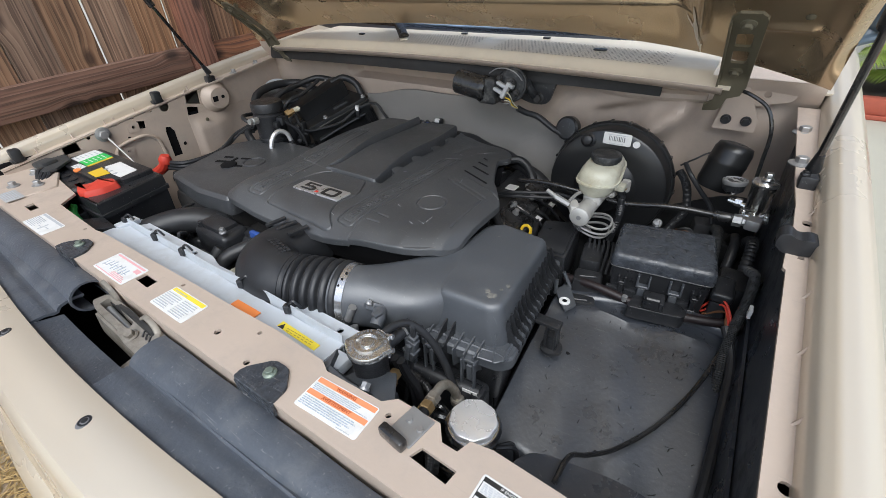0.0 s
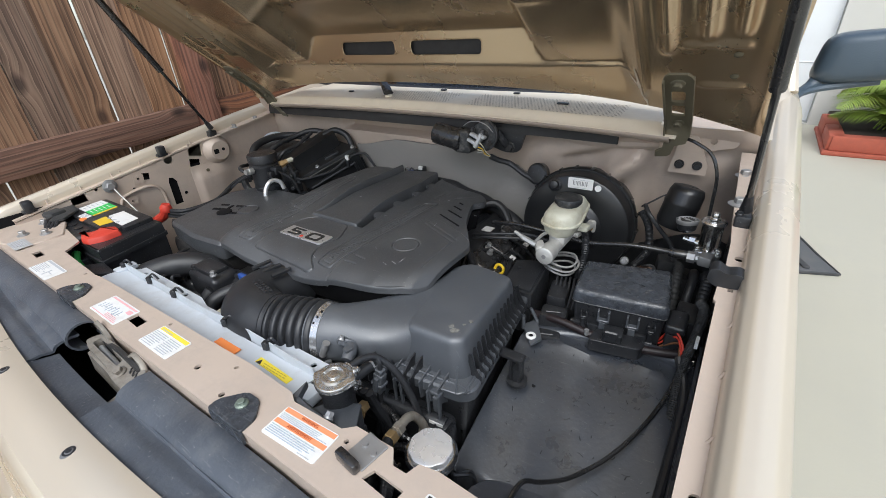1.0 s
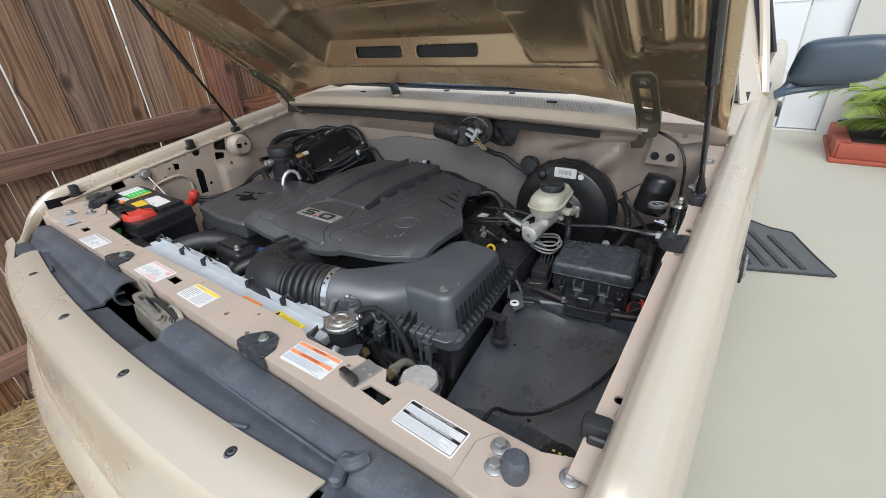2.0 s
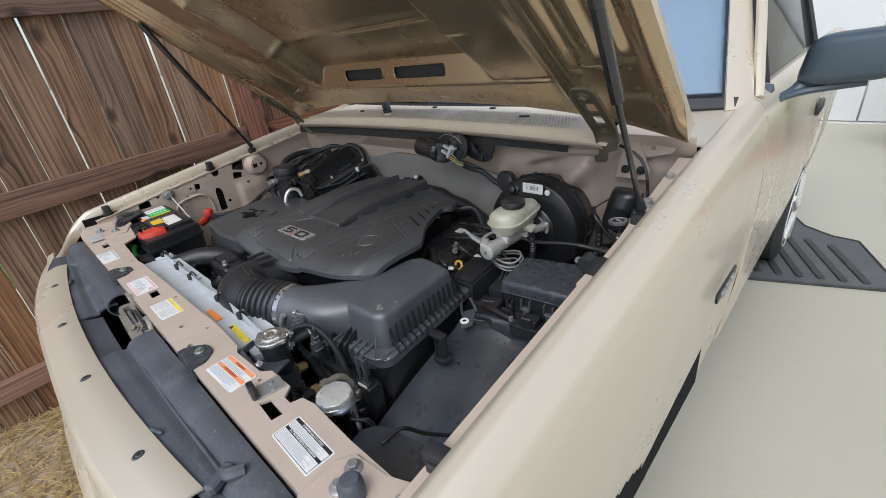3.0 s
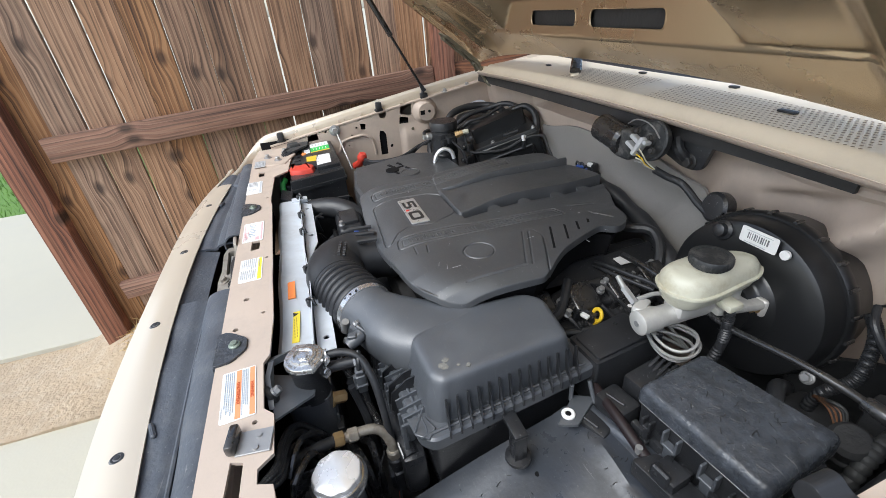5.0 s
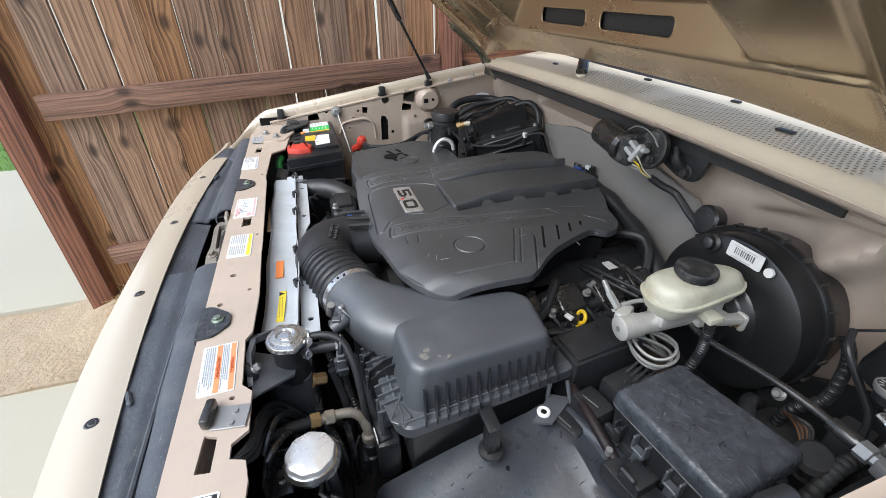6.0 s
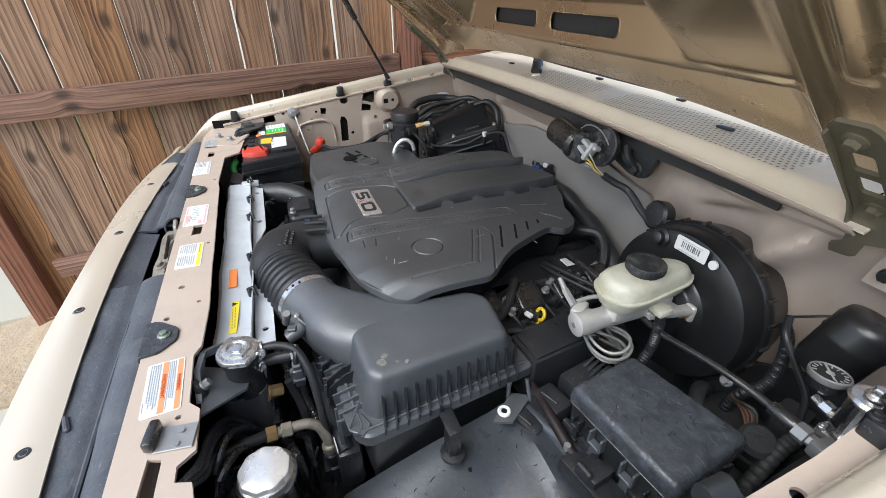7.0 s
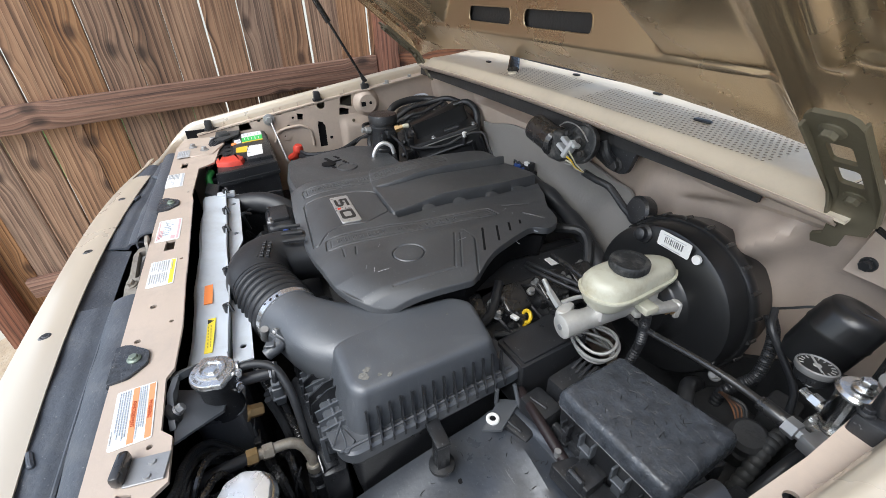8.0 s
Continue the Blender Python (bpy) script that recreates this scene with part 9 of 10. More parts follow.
tube(bm, [(0.530, 0.735, 1.012), (0.55, 0.73, 1.030), (0.57, 0.735, 1.044), (0.60, 0.745, 1.05)], 0.0016, 6)
tube(bm, [(0.538, 0.722, 1.022), (0.552, 0.70, 1.012), (0.574, 0.70, 0.986), (0.600, 0.698, 0.957), (0.61, 0.69, 0.93)], 0.0042, 10)
part("sheath", bm, HOSE, wires)
# loom and clutter low between fuse box and firewall
loom = thing("wiring_loom", (0.55, 0.70, 0.86), "dusty grey ribbed wiring loom beside the brake booster", "cable")
bm = B()
tube(bm, [(0.530, 0.738, 1.00), (0.545, 0.730, 0.985), (0.556, 0.715, 0.965), (0.560, 0.70, 0.935), (0.545, 0.69, 0.905), (0.535, 0.695, 0.875), (0.53, 0.70, 0.84)], 0.011, 12, k=26, radius=lambda u: 0.0074 + 0.0006 * math.cos(u * 420))
part("sleeve", bm, HOSE, loom)
for k in range(7):
    bm = B()
    tube(bm, [(0.535 + 0.002 * k, 0.69, 0.885), (0.552 + 0.002 * k, 0.668 - 0.002 * k, 0.908 + 0.0025 * k), (0.572 + 0.002 * k, 0.655, 0.912 + 0.002 * k), (0.590 + 0.001 * k, 0.648, 0.896 - 0.002 * k)], 0.0021, 6)
    part("wire", bm, (COPPER_WIRE, LOOM, COPPER_WIRE, HOSE, COPPER_WIRE, LOOM, LOOM)[k], loom)
cl = thing("steering_gear", (0.55, 0.62, 0.80), "grimy steering shaft and hoses behind the fuse box", "steering gear")
bm = B()
lathe(bm, [(0.020, 0), (0.024, 0.004), (0.024, 0.03), (0.021, 0.034), (0.021, 0.05), (0.016, 0.056), (0.0, 0.057)], (0.602, 0.648, 0.872), (0.1, -0.35, 0.9), 24)
box(bm, 0.5, 0.69, 0.58, 0.74, 0.78, 0.855, 0.02)
box(bm, 0.580, 0.615, 0.690, 0.725, 0.855, 0.925, 0.006, 2, 12)
box(bm, 0.622, 0.668, 0.67, 0.72, 0.855, 0.905, 0.006, 2, -8)
part("housing", bm, DUSTY_SHADE, cl)
bm = B()
box(bm, 0.556, 0.580, 0.612, 0.632, 0.88, 0.905, 0.004, 2, 25)
lathe(bm, [(0.009, 0), (0.009, 0.012), (0.006, 0.014), (0.0, 0.0142)], (0.568, 0.612, 0.895), (0, -1, 0.6), 14)
part("connector", bm, BLACK, cl)
bm = B()
bolt(bm, (0.522, 0.69, 0.905), 0.006, 0.006, (0, -1, 0.5), 1.5)
part("bolt", bm, STEEL, cl)
for k, pts in enumerate(([(0.50, 0.70, 0.86), (0.52, 0.64, 0.905), (0.55, 0.60, 0.90), (0.575, 0.585, 0.85)], [(0.60, 0.73, 0.88), (0.62, 0.69, 0.92), (0.625, 0.64, 0.92), (0.63, 0.59, 0.86)], [(0.64, 0.71, 0.88), (0.65, 0.66, 0.93), (0.65, 0.61, 0.92), (0.645, 0.56, 0.85)], [(0.66, 0.68, 0.90), (0.672, 0.63, 0.945), (0.672, 0.58, 0.93), (0.668, 0.53, 0.87)])):
    bm = B()
    tube(bm, pts, 0.010 - 0.0012 * k, 12, k=24, radius=(lambda u: 0.0088 + 0.0009 * math.cos(u * 300)) if k % 2 else None)
    part("hose", bm, LOOM if k == 1 else HOSE, cl)
bm = B()
box(bm, 0.64, 0.69, 0.50, 0.56, 0.86, 0.93, 0.006)
part("box", bm, BLACK, cl)

# wiper motor and its lead
wm = thing("wiper_motor", (0.15, 0.71, 1.09), "grimy black wiper motor with a grey plug", "wiper motor")
bm = B()
lathe(bm, [(0.0, 0), (0.020, 0), (0.0255, 0.004), (0.0255, 0.064), (0.0275, 0.066), (0.0275, 0.071), (0.022, 0.078)], (0.070, 0.676, 1.120), (1, -0.05, -0.14), 32)
part("motor_can", bm, SHEEN, wm, "scuffed black motor can")
bm = B()
lathe(bm, [(0.031, 0), (0.034, 0.006), (0.034, 0.014), (0.031, 0.016), (0.029, 0.014), (0.014, 0.014), (0.012, 0.019), (0.0, 0.020)], (0.196, 0.690, 1.120), (0.1, -1, 0.25), 32)
box(bm, 0.128, 0.172, 0.658, 0.70, 1.082, 1.134, 0.008, 3)
case = part("gear_case", bm, GEAR_GREY, wm, "weathered grey gear case")
bm = B()
tube(bm, [(0.155, 0.664, 1.145), (0.172, 0.663, 1.155), (0.194, 0.663, 1.157), (0.214, 0.664, 1.150), (0.228, 0.666, 1.136)], 0.0012, 6)
part("rim", bm, STEEL, case)
for x, z in ((0.137, 1.10), (0.205, 1.130), (0.178, 1.137), (0.216, 1.112)):
    bm = B()
    bolt(bm, (x, 0.658 if x < 0.15 else 0.668, z), 0.0045, 0.004, (0, -1, 0.2), 1.4)
    part("screw", bm, GRIME, case)
bm = B()
prism(bm, rounded([(0.15, 1.10), (0.225, 1.076), (0.262, 1.078), (0.285, 1.15), (0.20, 1.165), (0.15, 1.16)], 0.014, 5), 0, 0.008, 0.002, m=Matrix.Translation((0, 0.735, 0)) @ Matrix.Rotation(radians(90), 4, "X"))
tube(bm, [(0.215, 0.715, 1.125), (0.225, 0.712, 1.11), (0.232, 0.722, 1.095)], 0.009, 10)
part("mounting_plate", bm, BLACK, wm)
bm = B()
bolt(bm, (0.240, 0.727, 1.090), 0.009, 0.008, (0, -1, 0), 1.4)
part("bolt", bm, GRIME, wm)
bm = B()
m = Matrix.Translation((0.192, 0.654, 1.118)) @ Matrix.Rotation(radians(24), 4, "Y") @ Matrix.Scale(0.85, 4) @ Matrix.Rotation(radians(-12), 4, "X")
box(bm, -0.022, 0.006, -0.006, 0.010, 0.004, 0.012, 0.0015, 1, 0, m)
box(bm, -0.022, 0.006, -0.006, 0.010, -0.012, -0.004, 0.0015, 1, 0, m)
box(bm, 0.002, 0.012, -0.008, 0.014, -0.018, 0.022, 0.003, 2, 0, m)
box(bm, 0.010, 0.020, -0.006, 0.012, 0.012, 0.021, 0.003, 2, 0, m)
part("plug", bm, PLUG_GREY, wm, "pale grey wiring plug")
bm = B()
tube(bm, [(0.216, 0.678, 1.078), (0.228, 0.695, 1.066), (0.250, 0.71, 1.056), (0.285, 0.712, 1.035), (0.315, 0.71, 1.025)], 0.0068, 10, k=14, radius=lambda u: 0.0062 + 0.0003 * math.cos(u * 150))
part("lead", bm, HOSE, wm, "black sleeved lead")
for k in range(5):
    bm = B()
    tube(bm, [(0.200 - 0.001 * k, 0.652, 1.116 - 0.006 * k), (0.208, 0.654, 1.108 - 0.004 * k), (0.211 - 0.001 * k, 0.664, 1.092 - 0.002 * k), (0.217, 0.679, 1.077)], 0.0013, 6)
    part("wire", bm, (TANK, HOSE, YELLOW_CAP, TANK, STEEL)[k], wm)
wm.location += Vector((-0.010, 0.014, 0.012))
bm = B()
tube(bm, [(-0.132, 0.752, 1.203), (-0.160, 0.772, 1.220), (-0.205, 0.80, 1.238), (-0.27, 0.84, 1.256)], 0.012, 8, radius=lambda u: 0.013 - 0.004 * u, flat=0.7)
wiper = part("wiper_arm", bm, SHEEN, truck, "black wiper arm rising from the cowl")
bm = B()
lathe(bm, [(0.022, 0), (0.020, 0.004), (0.011, 0.008), (0.009, 0.013)], (-0.132, 0.752, 1.186), (0, -0.1, 1), 22)
part("pivot", bm, COWL_PAINT, wiper)

# heater box and accumulator
hv = thing("heater_box", (-0.41, 0.72, 0.85), "black moulded heater box on the firewall", "heater box")
m = Matrix.Translation((-0.385, 0.678, 1.034)) @ Matrix.Rotation(radians(-16), 4, "Z") @ Matrix.Rotation(radians(20), 4, "X")
low = [(-0.06, -0.092), (0.058, -0.092), (0.098, 0.088), (-0.06, 0.088)]
bm = B()
prism(bm, rounded(low, 0.010, 3), -0.20, -0.014, 0.006, 2, m=m)
prism(bm, rounded(grow(low, 0.006), 0.012, 3), -0.030, -0.023, 0.0015, 1, m=m)
case = part("case", bm, ENAMEL, hv, "glossy black lower case")
bm = B()


def on_side(f, z, d=0.004):
    return m @ Vector((0.058 + 0.040 * f + 0.96 * d, -0.092 + 0.18 * f - 0.28 * d, z))


tube(bm, [on_side(f, z) for f, z in ((0.12, -0.15), (0.10, -0.066), (0.14, -0.056), (0.80, -0.054), (0.86, -0.064), (0.86, -0.15))], 0.005, 8, k=3)
part("pressed_ridge", bm, ENAMEL, case)
for f in (0.0, 0.99):
    bm = B()
    tube(bm, [on_side(f, -0.18, 0.003), on_side(f, -0.05, 0.003)], 0.004, 8)
    part("corner_bead", bm, ENAMEL, case)
bm = B()
up = [(-0.040, -0.080), (0.016, -0.080), (0.026, 0.078), (-0.040, 0.078)]
prism(bm, rounded(up, 0.012, 4), -0.042, 0.028, 0.010, 3, 0.0, m=m)
duct = part("duct", bm, ENAMEL, hv, "glossy black upper duct")
bm = B()
box(bm, -0.054, -0.036, -0.086, 0.084, 0.010, 0.022, 0.003, 2, 0, m)
part("flange", bm, BLACK, duct)
for y in (-0.06, 0.0, 0.055):
    bm = B()
    bolt(bm, m @ Vector((-0.046, y, 0.022)), 0.0042, 0.004, m.to_3x3() @ Vector((0, 0, 1)), 1.5)
    part("screw", bm, STEEL, duct)
for f in (0.30, 0.97):
    bm = B()
    bolt(bm, m @ Vector((0.050 + 0.04 * f, -0.085 + 0.17 * f, -0.015)), 0.0042, 0.004, m.to_3x3() @ Vector((0, 0, 1)), 1.5)
    part("screw", bm, STEEL, case)
bm = B()
box(bm, 0.052, 0.064, 0.0, 0.045, -0.016, -0.007, 0.003, 2, -14, m)
part("latch", bm, BLACK, case)
bm = B()
tube(bm, [(-0.362, 0.560, 1.040), m @ Vector((0.062, -0.10, -0.010)), on_side(0.25, -0.030, 0.010), on_side(0.5, -0.038, 0.011), on_side(0.8, -0.028, 0.011), on_side(1.05, -0.034, 0.022), (-0.215, 0.742, 1.005), (-0.185, 0.748, 0.965)], 0.0038, 8)
line = part("vacuum_line", bm, HOSE, hv)
bm = B()
c = on_side(0.78, -0.029, 0.011)
box(bm, c.x - 0.005, c.x + 0.005, c.y - 0.005, c.y + 0.005, c.z - 0.004, c.z + 0.010, 0.001, 1, 20)
part("clip", bm, WHITE, line, "small white clip")
bm = B()
box(bm, c.x - 0.004, c.x + 0.004, c.y - 0.004, c.y + 0.004, c.z - 0.026, c.z - 0.004, 0.001, 1, 20)
part("clip_foot", bm, BLACK, line)
# hoses sweep over the blower behind the box
for pts, r in (([(-0.385, 0.722, 1.076), (-0.365, 0.752, 1.086), (-0.330, 0.762, 1.072), (-0.312, 0.760, 1.045), (-0.308, 0.755, 1.02)], 0.009),
               ([(-0.55, 0.570, 1.015), (-0.57, 0.600, 1.048), (-0.58, 0.655, 1.060), (-0.57, 0.71, 1.060), (-0.53, 0.745, 1.055), (-0.49, 0.75, 1.04)], 0.011),
               ([(-0.50, 0.585, 1.030), (-0.50, 0.63, 1.055), (-0.49, 0.69, 1.068), (-0.46, 0.735, 1.080), (-0.42, 0.755, 1.075)], 0.008),
               ([(-0.46, 0.560, 1.02), (-0.455, 0.60, 1.04), (-0.44, 0.64, 1.045)], 0.008),
               ([(-0.43, 0.575, 1.03), (-0.42, 0.60, 1.055), (-0.415, 0.64, 1.062), (-0.412, 0.70, 1.085)], 0.005),
               ([(-0.35, 0.575, 0.93), (-0.36, 0.58, 0.98), (-0.38, 0.585, 1.01)], 0.008)):
    bm = B()
    tube(bm, pts, r, 12, k=10)
    part("hose", bm, HOSE, hv)
bm = B()
lathe(bm, [(0.075, 0), (0.075, 0.05), (0.068, 0.066), (0.045, 0.075), (0.0, 0.077)], (-0.55, 0.68, 0.97), (0, 0, 1), 36)
box(bm, -0.66, -0.47, 0.62, 0.79, 0.80, 1.0, 0.02, 3)
part("blower", bm, BLACK, hv, "round black blower housing")
bm = B()
lathe(bm, [(0.030, 0), (0.032, 0.004), (0.032, 0.016), (0.028, 0.020), (0.0, 0.021)], (-0.63, 0.715, 1.036), (0.15, -0.2, 1), 24)
part("blower_cap", bm, RAD_GREY, hv, "dull silver cap")
for x, y, z, w in ((-0.362, 0.572, 1.0, 0.012), (-0.352, 0.565, 0.968, 0.011), (-0.345, 0.575, 0.94, 0.012)):
    bm = B()
    box(bm, x - w, x + w, y - 0.010, y + 0.010, z - w, z + w, 0.003, 2, 20)
    lathe(bm, [(w * 0.6, 0), (w * 0.6, 0.012), (w * 0.4, 0.014)], (x, y - 0.008, z), (0.5, -1, 0.2), 12)
    part("actuator", bm, BLACK, hv)
acc = thing("accumulator", (-0.408, 0.515, 0.85), "black canister with an aluminium pipe loop", "canister")
ax, ay = -0.408, 0.517
bm = B()
lathe(bm, [(0.034, 0), (0.037, 0.005), (0.037, 0.090), (0.0385, 0.092), (0.0385, 0.096), (0.037, 0.098), (0.037, 0.145), (0.039, 0.148), (0.039, 0.154), (0.0365, 0.156), (0.0365, 0.161), (0.039, 0.163), (0.0395, 0.180), (0.037, 0.185), (0.0, 0.1865)], (ax, ay, 0.888), seg=40)
part("body", bm, BLACK, acc)
bm = B()
tube(bm, [(-0.356, 0.466, 0.925), (-0.360, 0.468, 0.972), (-0.361, 0.480, 0.998), (-0.359, 0.500, 1.008), (-0.354, 0.518, 0.998), (-0.352, 0.524, 0.978)], 0.0058, 12)
part("pipe_loop", bm, material("bright_aluminium", (0.78, 0.78, 0.78), 0.3, 0.7), acc, "bright aluminium pipe loop")
bm = B()
lathe(bm, [(0.009, 0), (0.009, 0.014), (0.007, 0.016), (0.007, 0.024)], (-0.405, 0.478, 1.035), (0.1, -1, 0.1), 8)
part("fitting", bm, BRAKE_LINE, acc)
bm = B()
lathe(bm, [(0.0095, 0), (0.0095, 0.012), (0.0075, 0.013), (0.0075, 0.022)], (-0.362, 0.535, 1.040), (0.25, 0.9, 0.25), 6)
brass = part("brass_fitting", bm, BRASS, acc, "tarnished brass switch")
bm = B()
lathe(bm, [(0.006, 0), (0.0065, 0.016), (0.004, 0.018)], (-0.357, 0.555, 1.046), (0.25, 0.9, 0.1), 10)
part("tip", bm, TANK, brass)
bm = B()
box(bm, -0.372, -0.352, 0.508, 0.534, 1.020, 1.040, 0.003, 2, 12)
box(bm, -0.369, -0.355, 0.494, 0.510, 1.016, 1.032, 0.003, 2, 12)
part("connector", bm, BLACK, acc)
for pts, r in (([(-0.352, 0.524, 0.978), (-0.348, 0.528, 0.955), (-0.352, 0.54, 0.91)], 0.007), ([(-0.42, 0.478, 1.02), (-0.45, 0.47, 1.035), (-0.49, 0.50, 1.03), (-0.51, 0.55, 1.02)], 0.005), ([(-0.46, 0.49, 0.95), (-0.50, 0.50, 0.98), (-0.53, 0.54, 0.98)], 0.01), ([(-0.36, 0.50, 0.925), (-0.40, 0.47, 0.935), (-0.45, 0.475, 0.955)], 0.007), ([(-0.355, 0.52, 1.03), (-0.345, 0.545, 1.0), (-0.345, 0.56, 0.96)], 0.004), ([(-0.35, 0.53, 1.02), (-0.335, 0.55, 0.99), (-0.33, 0.56, 0.93)], 0.003)):
    bm = B()
    tube(bm, pts, r, 9)
    part("hose", bm, HOSE, acc)
for x, y, z in ((-0.340, 0.512, 0.955), (-0.345, 0.525, 0.940), (-0.325, 0.520, 0.946), (-0.332, 0.535, 0.952)):
    bm = B()
    lathe(bm, [(0.006, 0), (0.006, 0.009), (0.0045, 0.010), (0.0045, 0.016)], (x, y, z), (0.3, -0.8, 0.3), 6)
    part("valve", bm, BRASS if x < -0.33 else BRAKE_LINE, acc)

# battery
bat = thing("battery", (-0.53, 0.16, 0.78), "black car battery with a red terminal cover and stickers", "battery")
bl = rounded([(-0.684, 0.072), (-0.366, 0.075), (-0.402, 0.226), (-0.684, 0.222)], 0.006, 3)
bm = B()
loft(bm, [[(x, y, 0.79) for x, y in grow(bl, -0.010)], [(x, y, 0.962) for x, y in grow(bl, -0.005)]])
part("case", bm, BLACK, bat, "black ribbed case")
bm = B()
loft(bm, [[(x, y, 0.958) for x, y in bl], [(x, y, 0.966) for x, y in bl], [(x, y, 0.967) for x, y in grow(bl, -0.003)], [(x, y, 0.988) for x, y in grow(bl, -0.004)], [(x, y, 0.991) for x, y in grow(bl, -0.007)]])
top = part("top", bm, BLACK, bat)
raised = rounded([(-0.676, 0.122), (-0.440, 0.122), (-0.436, 0.152), (-0.420, 0.154), (-0.428, 0.216), (-0.676, 0.214)], 0.004, 3)
bm = B()
loft(bm, [[(x, y, 0.989) for x, y in raised], [(x, y, 0.9995) for x, y in raised], [(x, y, 1.0008) for x, y in grow(raised, -0.002)]])
part("raised_lid", bm, BLACK, top)
for quad, mt, lab in (([(-0.664, 0.147), (-0.621, 0.147), (-0.634, 0.2035), (-0.677, 0.202)], WHITE, "white printed sticker"), ([(-0.621, 0.147), (-0.577, 0.1465), (-0.588, 0.203), (-0.634, 0.2035)], GREEN, "green printed sticker"), ([(-0.577, 0.1465), (-0.569, 0.146), (-0.579, 0.2025), (-0.588, 0.203)], YELLOW_CAP, "yellow edge of the sticker"),
                      ([(-0.530, 0.130), (-0.486, 0.129), (-0.482, 0.155), (-0.536, 0.160)], YELLOW_CAP, "yellow printed sticker"), ([(-0.533, 0.1645), (-0.480, 0.1555), (-0.438, 0.1555), (-0.448, 0.194), (-0.533, 0.197)], WHITE, "white printed sticker"), ([(-0.606, 0.126), (-0.566, 0.126), (-0.573, 0.144), (-0.610, 0.143)], WHITE, "white printed sticker"), (ring(-0.570, 0.125, 0.010, 0.007, 18), ORANGE, "round orange sticker")):
    bm = B()
    prism(bm, quad, 0.999, 1.0016 if mt is not ORANGE else 1.0022)
    s = part("sticker", bm, mt, bat, lab)
    if mt is WHITE or mt is GREEN:
        bm = B()
        rnd = random.Random(int(-quad[0][0] * 1000))
        (x0, y0), (x1, y1) = quad[0], quad[2]
        for i in range(5):
            for j in range(3):
                x, y = x0 + (x1 - x0) * (0.16 + 0.24 * j), y0 + (y1 - y0) * (0.14 + 0.17 * i)
                w = rnd.uniform(0.003, 0.009)
                box(bm, x - 0.002, x + w, y - 0.0009, y + 0.0009, 1.0016, 1.0019, 0, 1, 3)
        part("print", bm, GREY_INK if mt is WHITE else WHITE, s)
bm = B()
lathe(bm, [(0.016, 0), (0.016, 0.004), (0.010, 0.005), (0.009, 0.018)], (-0.655, 0.100, 0.990), seg=20)
part("terminal", bm, LOOM, bat)
for k in range(4):
    bm = B()
    lathe(bm, [(0.009, 0), (0.009, 0.0025), (0.004, 0.003)], (-0.62 + 0.036 * k, 0.104, 0.991), seg=16)
    part("vent_cap", bm, BLACK, top)
bm = B()
rc = rounded([(-0.486, 0.090), (-0.452, 0.078), (-0.420, 0.080), (-0.407, 0.108), (-0.409, 0.142), (-0.444, 0.149), (-0.476, 0.128), (-0.462, 0.106)], 0.006, 3)
loft(bm, [[(x, y, 0.978) for x, y in rc], [(x, y, 0.996) for x, y in grow(rc, -0.001)], [(x, y, 1.002) for x, y in grow(rc, -0.004)], [(x, y, 1.0045) for x, y in grow(rc, -0.010)]])
part("terminal_cover", bm, RED, bat, "red plastic terminal cover", 25)
bm = B()
tube(bm, [(-0.478, 0.088, 0.990), (-0.482, 0.066, 0.985), (-0.474, 0.052, 0.965), (-0.455, 0.050, 0.93)], 0.0075, 10)
part("cable", bm, LOOM, bat, "dusty grey terminal cable")
bm = B()
tube(bm, [(-0.455, 0.062, 0.972), (-0.435, 0.052, 0.960), (-0.415, 0.055, 0.935), (-0.405, 0.06, 0.90)], 0.008, 10)
part("strap", bm, flat("green_tape", (0.02, 0.25, 0.05), 0.5), bat, "green taped cable")
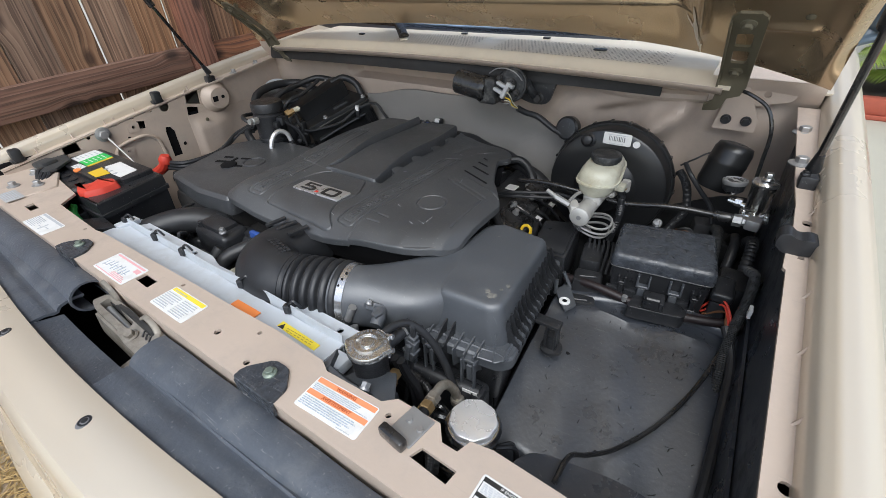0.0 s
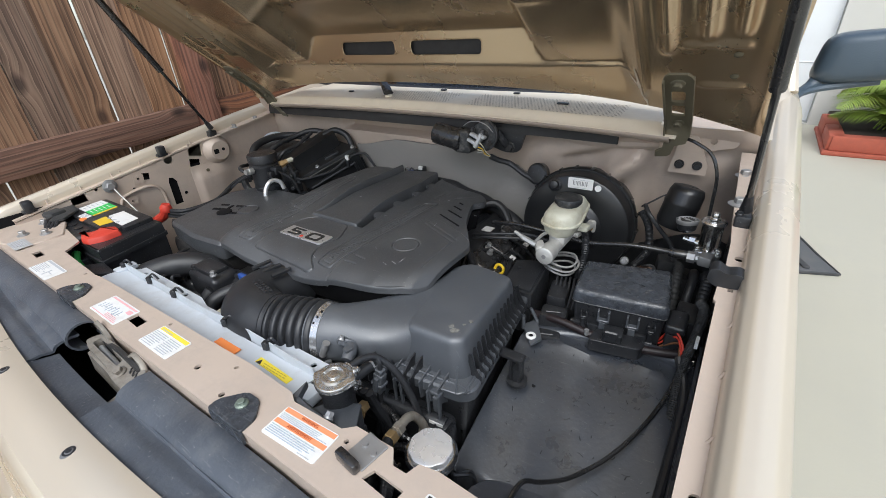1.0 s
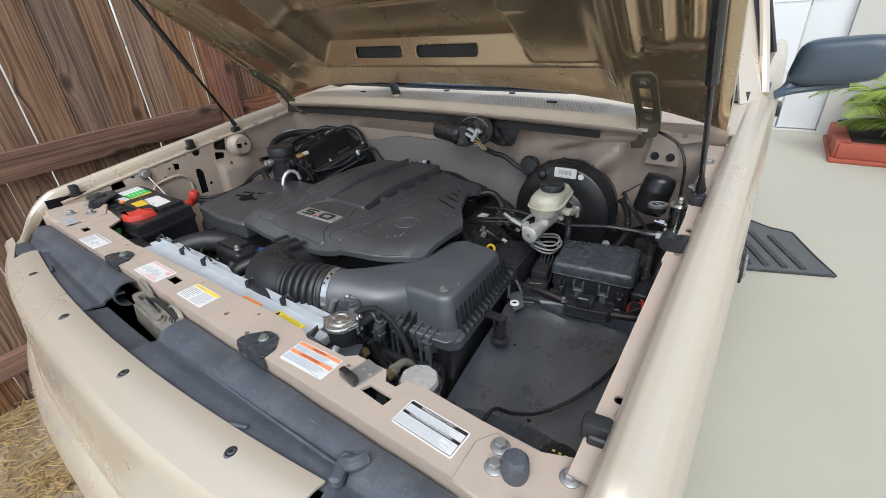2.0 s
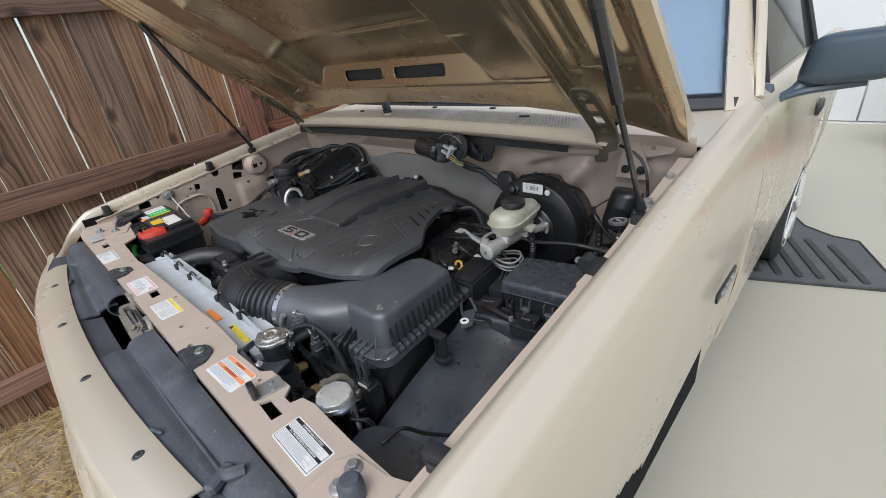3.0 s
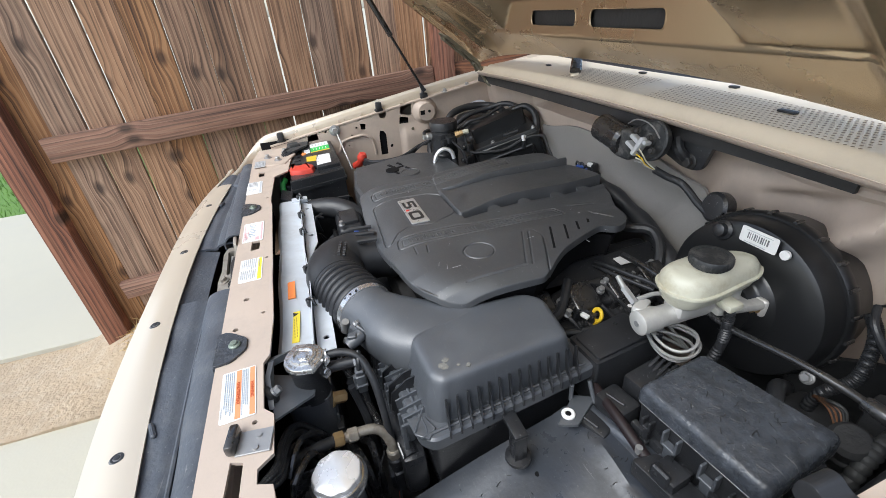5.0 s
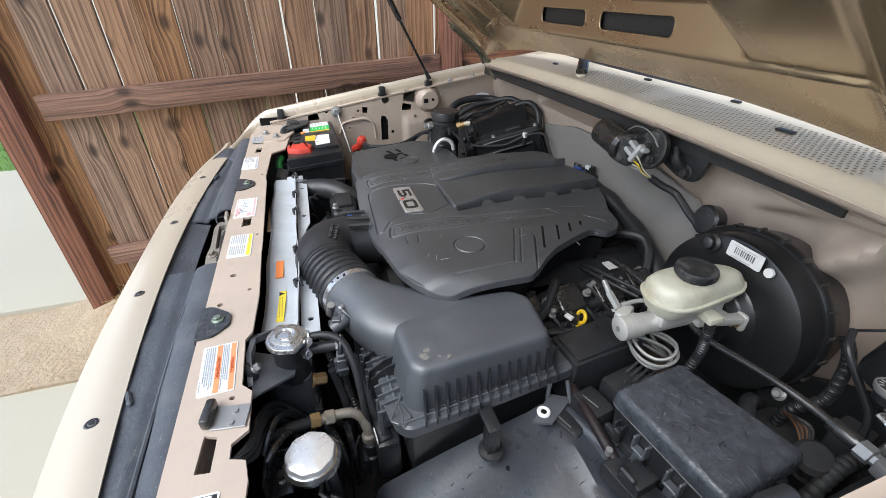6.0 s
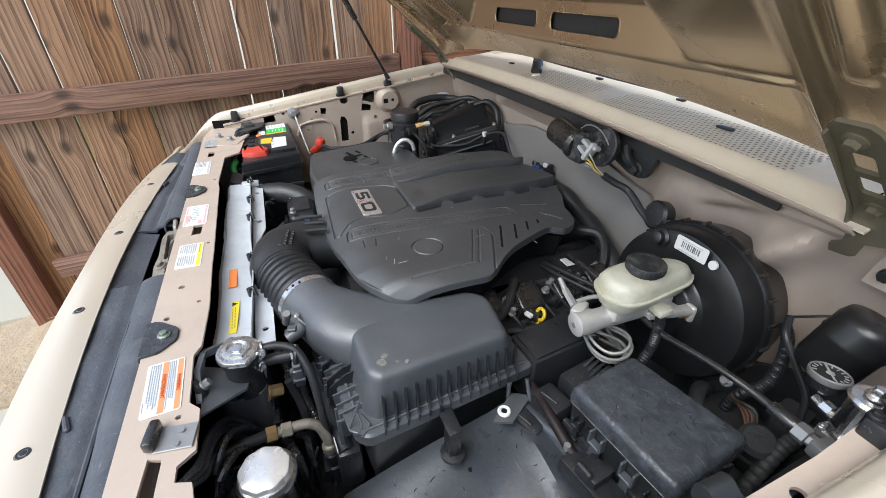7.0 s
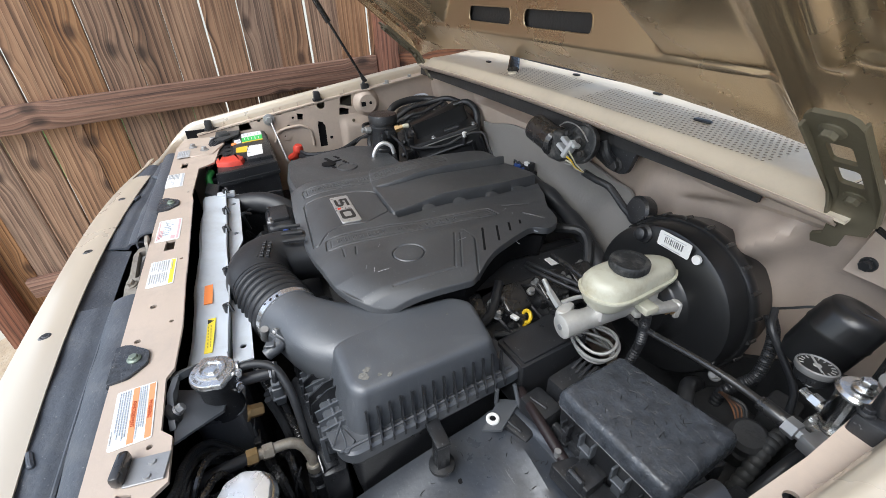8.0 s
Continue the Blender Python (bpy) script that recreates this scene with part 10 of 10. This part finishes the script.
# black terminal clamp and its cables at the outer corner
bm = B()
prism(bm, rounded([(-0.690, 0.080), (-0.612, 0.074), (-0.600, 0.098), (-0.640, 0.140), (-0.690, 0.146)], 0.006, 3), 1.003, 1.008, 0.0015)
box(bm, -0.675, -0.640, 0.082, 0.116, 0.990, 1.016, 0.005, 2, 15)
part("terminal_clamp", bm, LOOM, bat, "black terminal clamp")
for k in range(4):
    bm = B()
    tube(bm, [(-0.640 + 0.010 * k, 0.090, 1.004), (-0.618 + 0.012 * k, 0.070, 1.006 - 0.004 * k), (-0.596 + 0.012 * k, 0.058, 0.985), (-0.585 + 0.010 * k, 0.056, 0.94), (-0.58, 0.06, 0.88)], 0.0042, 8)
    part("cable", bm, HOSE, bat)
bm = B()
box(bm, -0.70, -0.36, 0.08, 0.25, 0.765, 0.792, 0.006)
box(bm, -0.66, -0.42, 0.10, 0.23, 0.63, 0.77)
part("tray", bm, BLACK, bat)
bm = B()
prism(bm, [(-0.40, 0.05), (-0.33, 0.045), (-0.30, 0.075), (-0.37, 0.08)], 0.90, 0.965, 0.004)
box(bm, -0.60, -0.45, 0.045, 0.08, 0.90, 0.955, 0.006)
part("front_bracket", bm, BLACK, bat)
bm = B()
bolt(bm, (-0.685, 0.235, 1.028), 0.011, 0.008, (1, 0, 0), 1.6)
hold = thing("hold_down_rod", (-0.66, 0.25, 0.93), "thin dull grey battery hold-down rod with a round washer", "rod")
part("washer", bm, STEEL, hold)
bm = B()
tube(bm, [(-0.682, 0.238, 1.025), (-0.64, 0.246, 0.985), (-0.58, 0.258, 0.925)], 0.0022, 6, smooth=False)
part("rod", bm, BRAKE_LINE, hold)
red = thing("junction_boot", (-0.55, 0.285, 0.93), "red rubber cable boot with black battery cables", "cable boot")
bm = B()
tube(bm, [(-0.575, 0.27, 0.935), (-0.555, 0.285, 0.95), (-0.545, 0.29, 0.965)], 0.012, 10)
lathe(bm, [(0.014, 0), (0.015, 0.01), (0.010, 0.02)], (-0.545, 0.29, 0.962), (0.2, 0.2, 1), 14)
part("boot", bm, RED, red)
for k in range(3):
    bm = B()
    tube(bm, [(-0.54, 0.292, 0.965 - 0.008 * k), (-0.50, 0.32, 0.962 - 0.008 * k), (-0.49, 0.40, 0.965 - 0.006 * k), (-0.51, 0.47, 0.985), (-0.50, 0.52, 1.0 - 0.01 * k)], 0.005, 8)
    part("cable", bm, HOSE, red)
bm = B()
tube(bm, [(-0.52, 0.44, 0.955), (-0.49, 0.47, 0.99), (-0.45, 0.50, 1.015)], 0.003, 6)
part("cable", bm, HOSE, red)
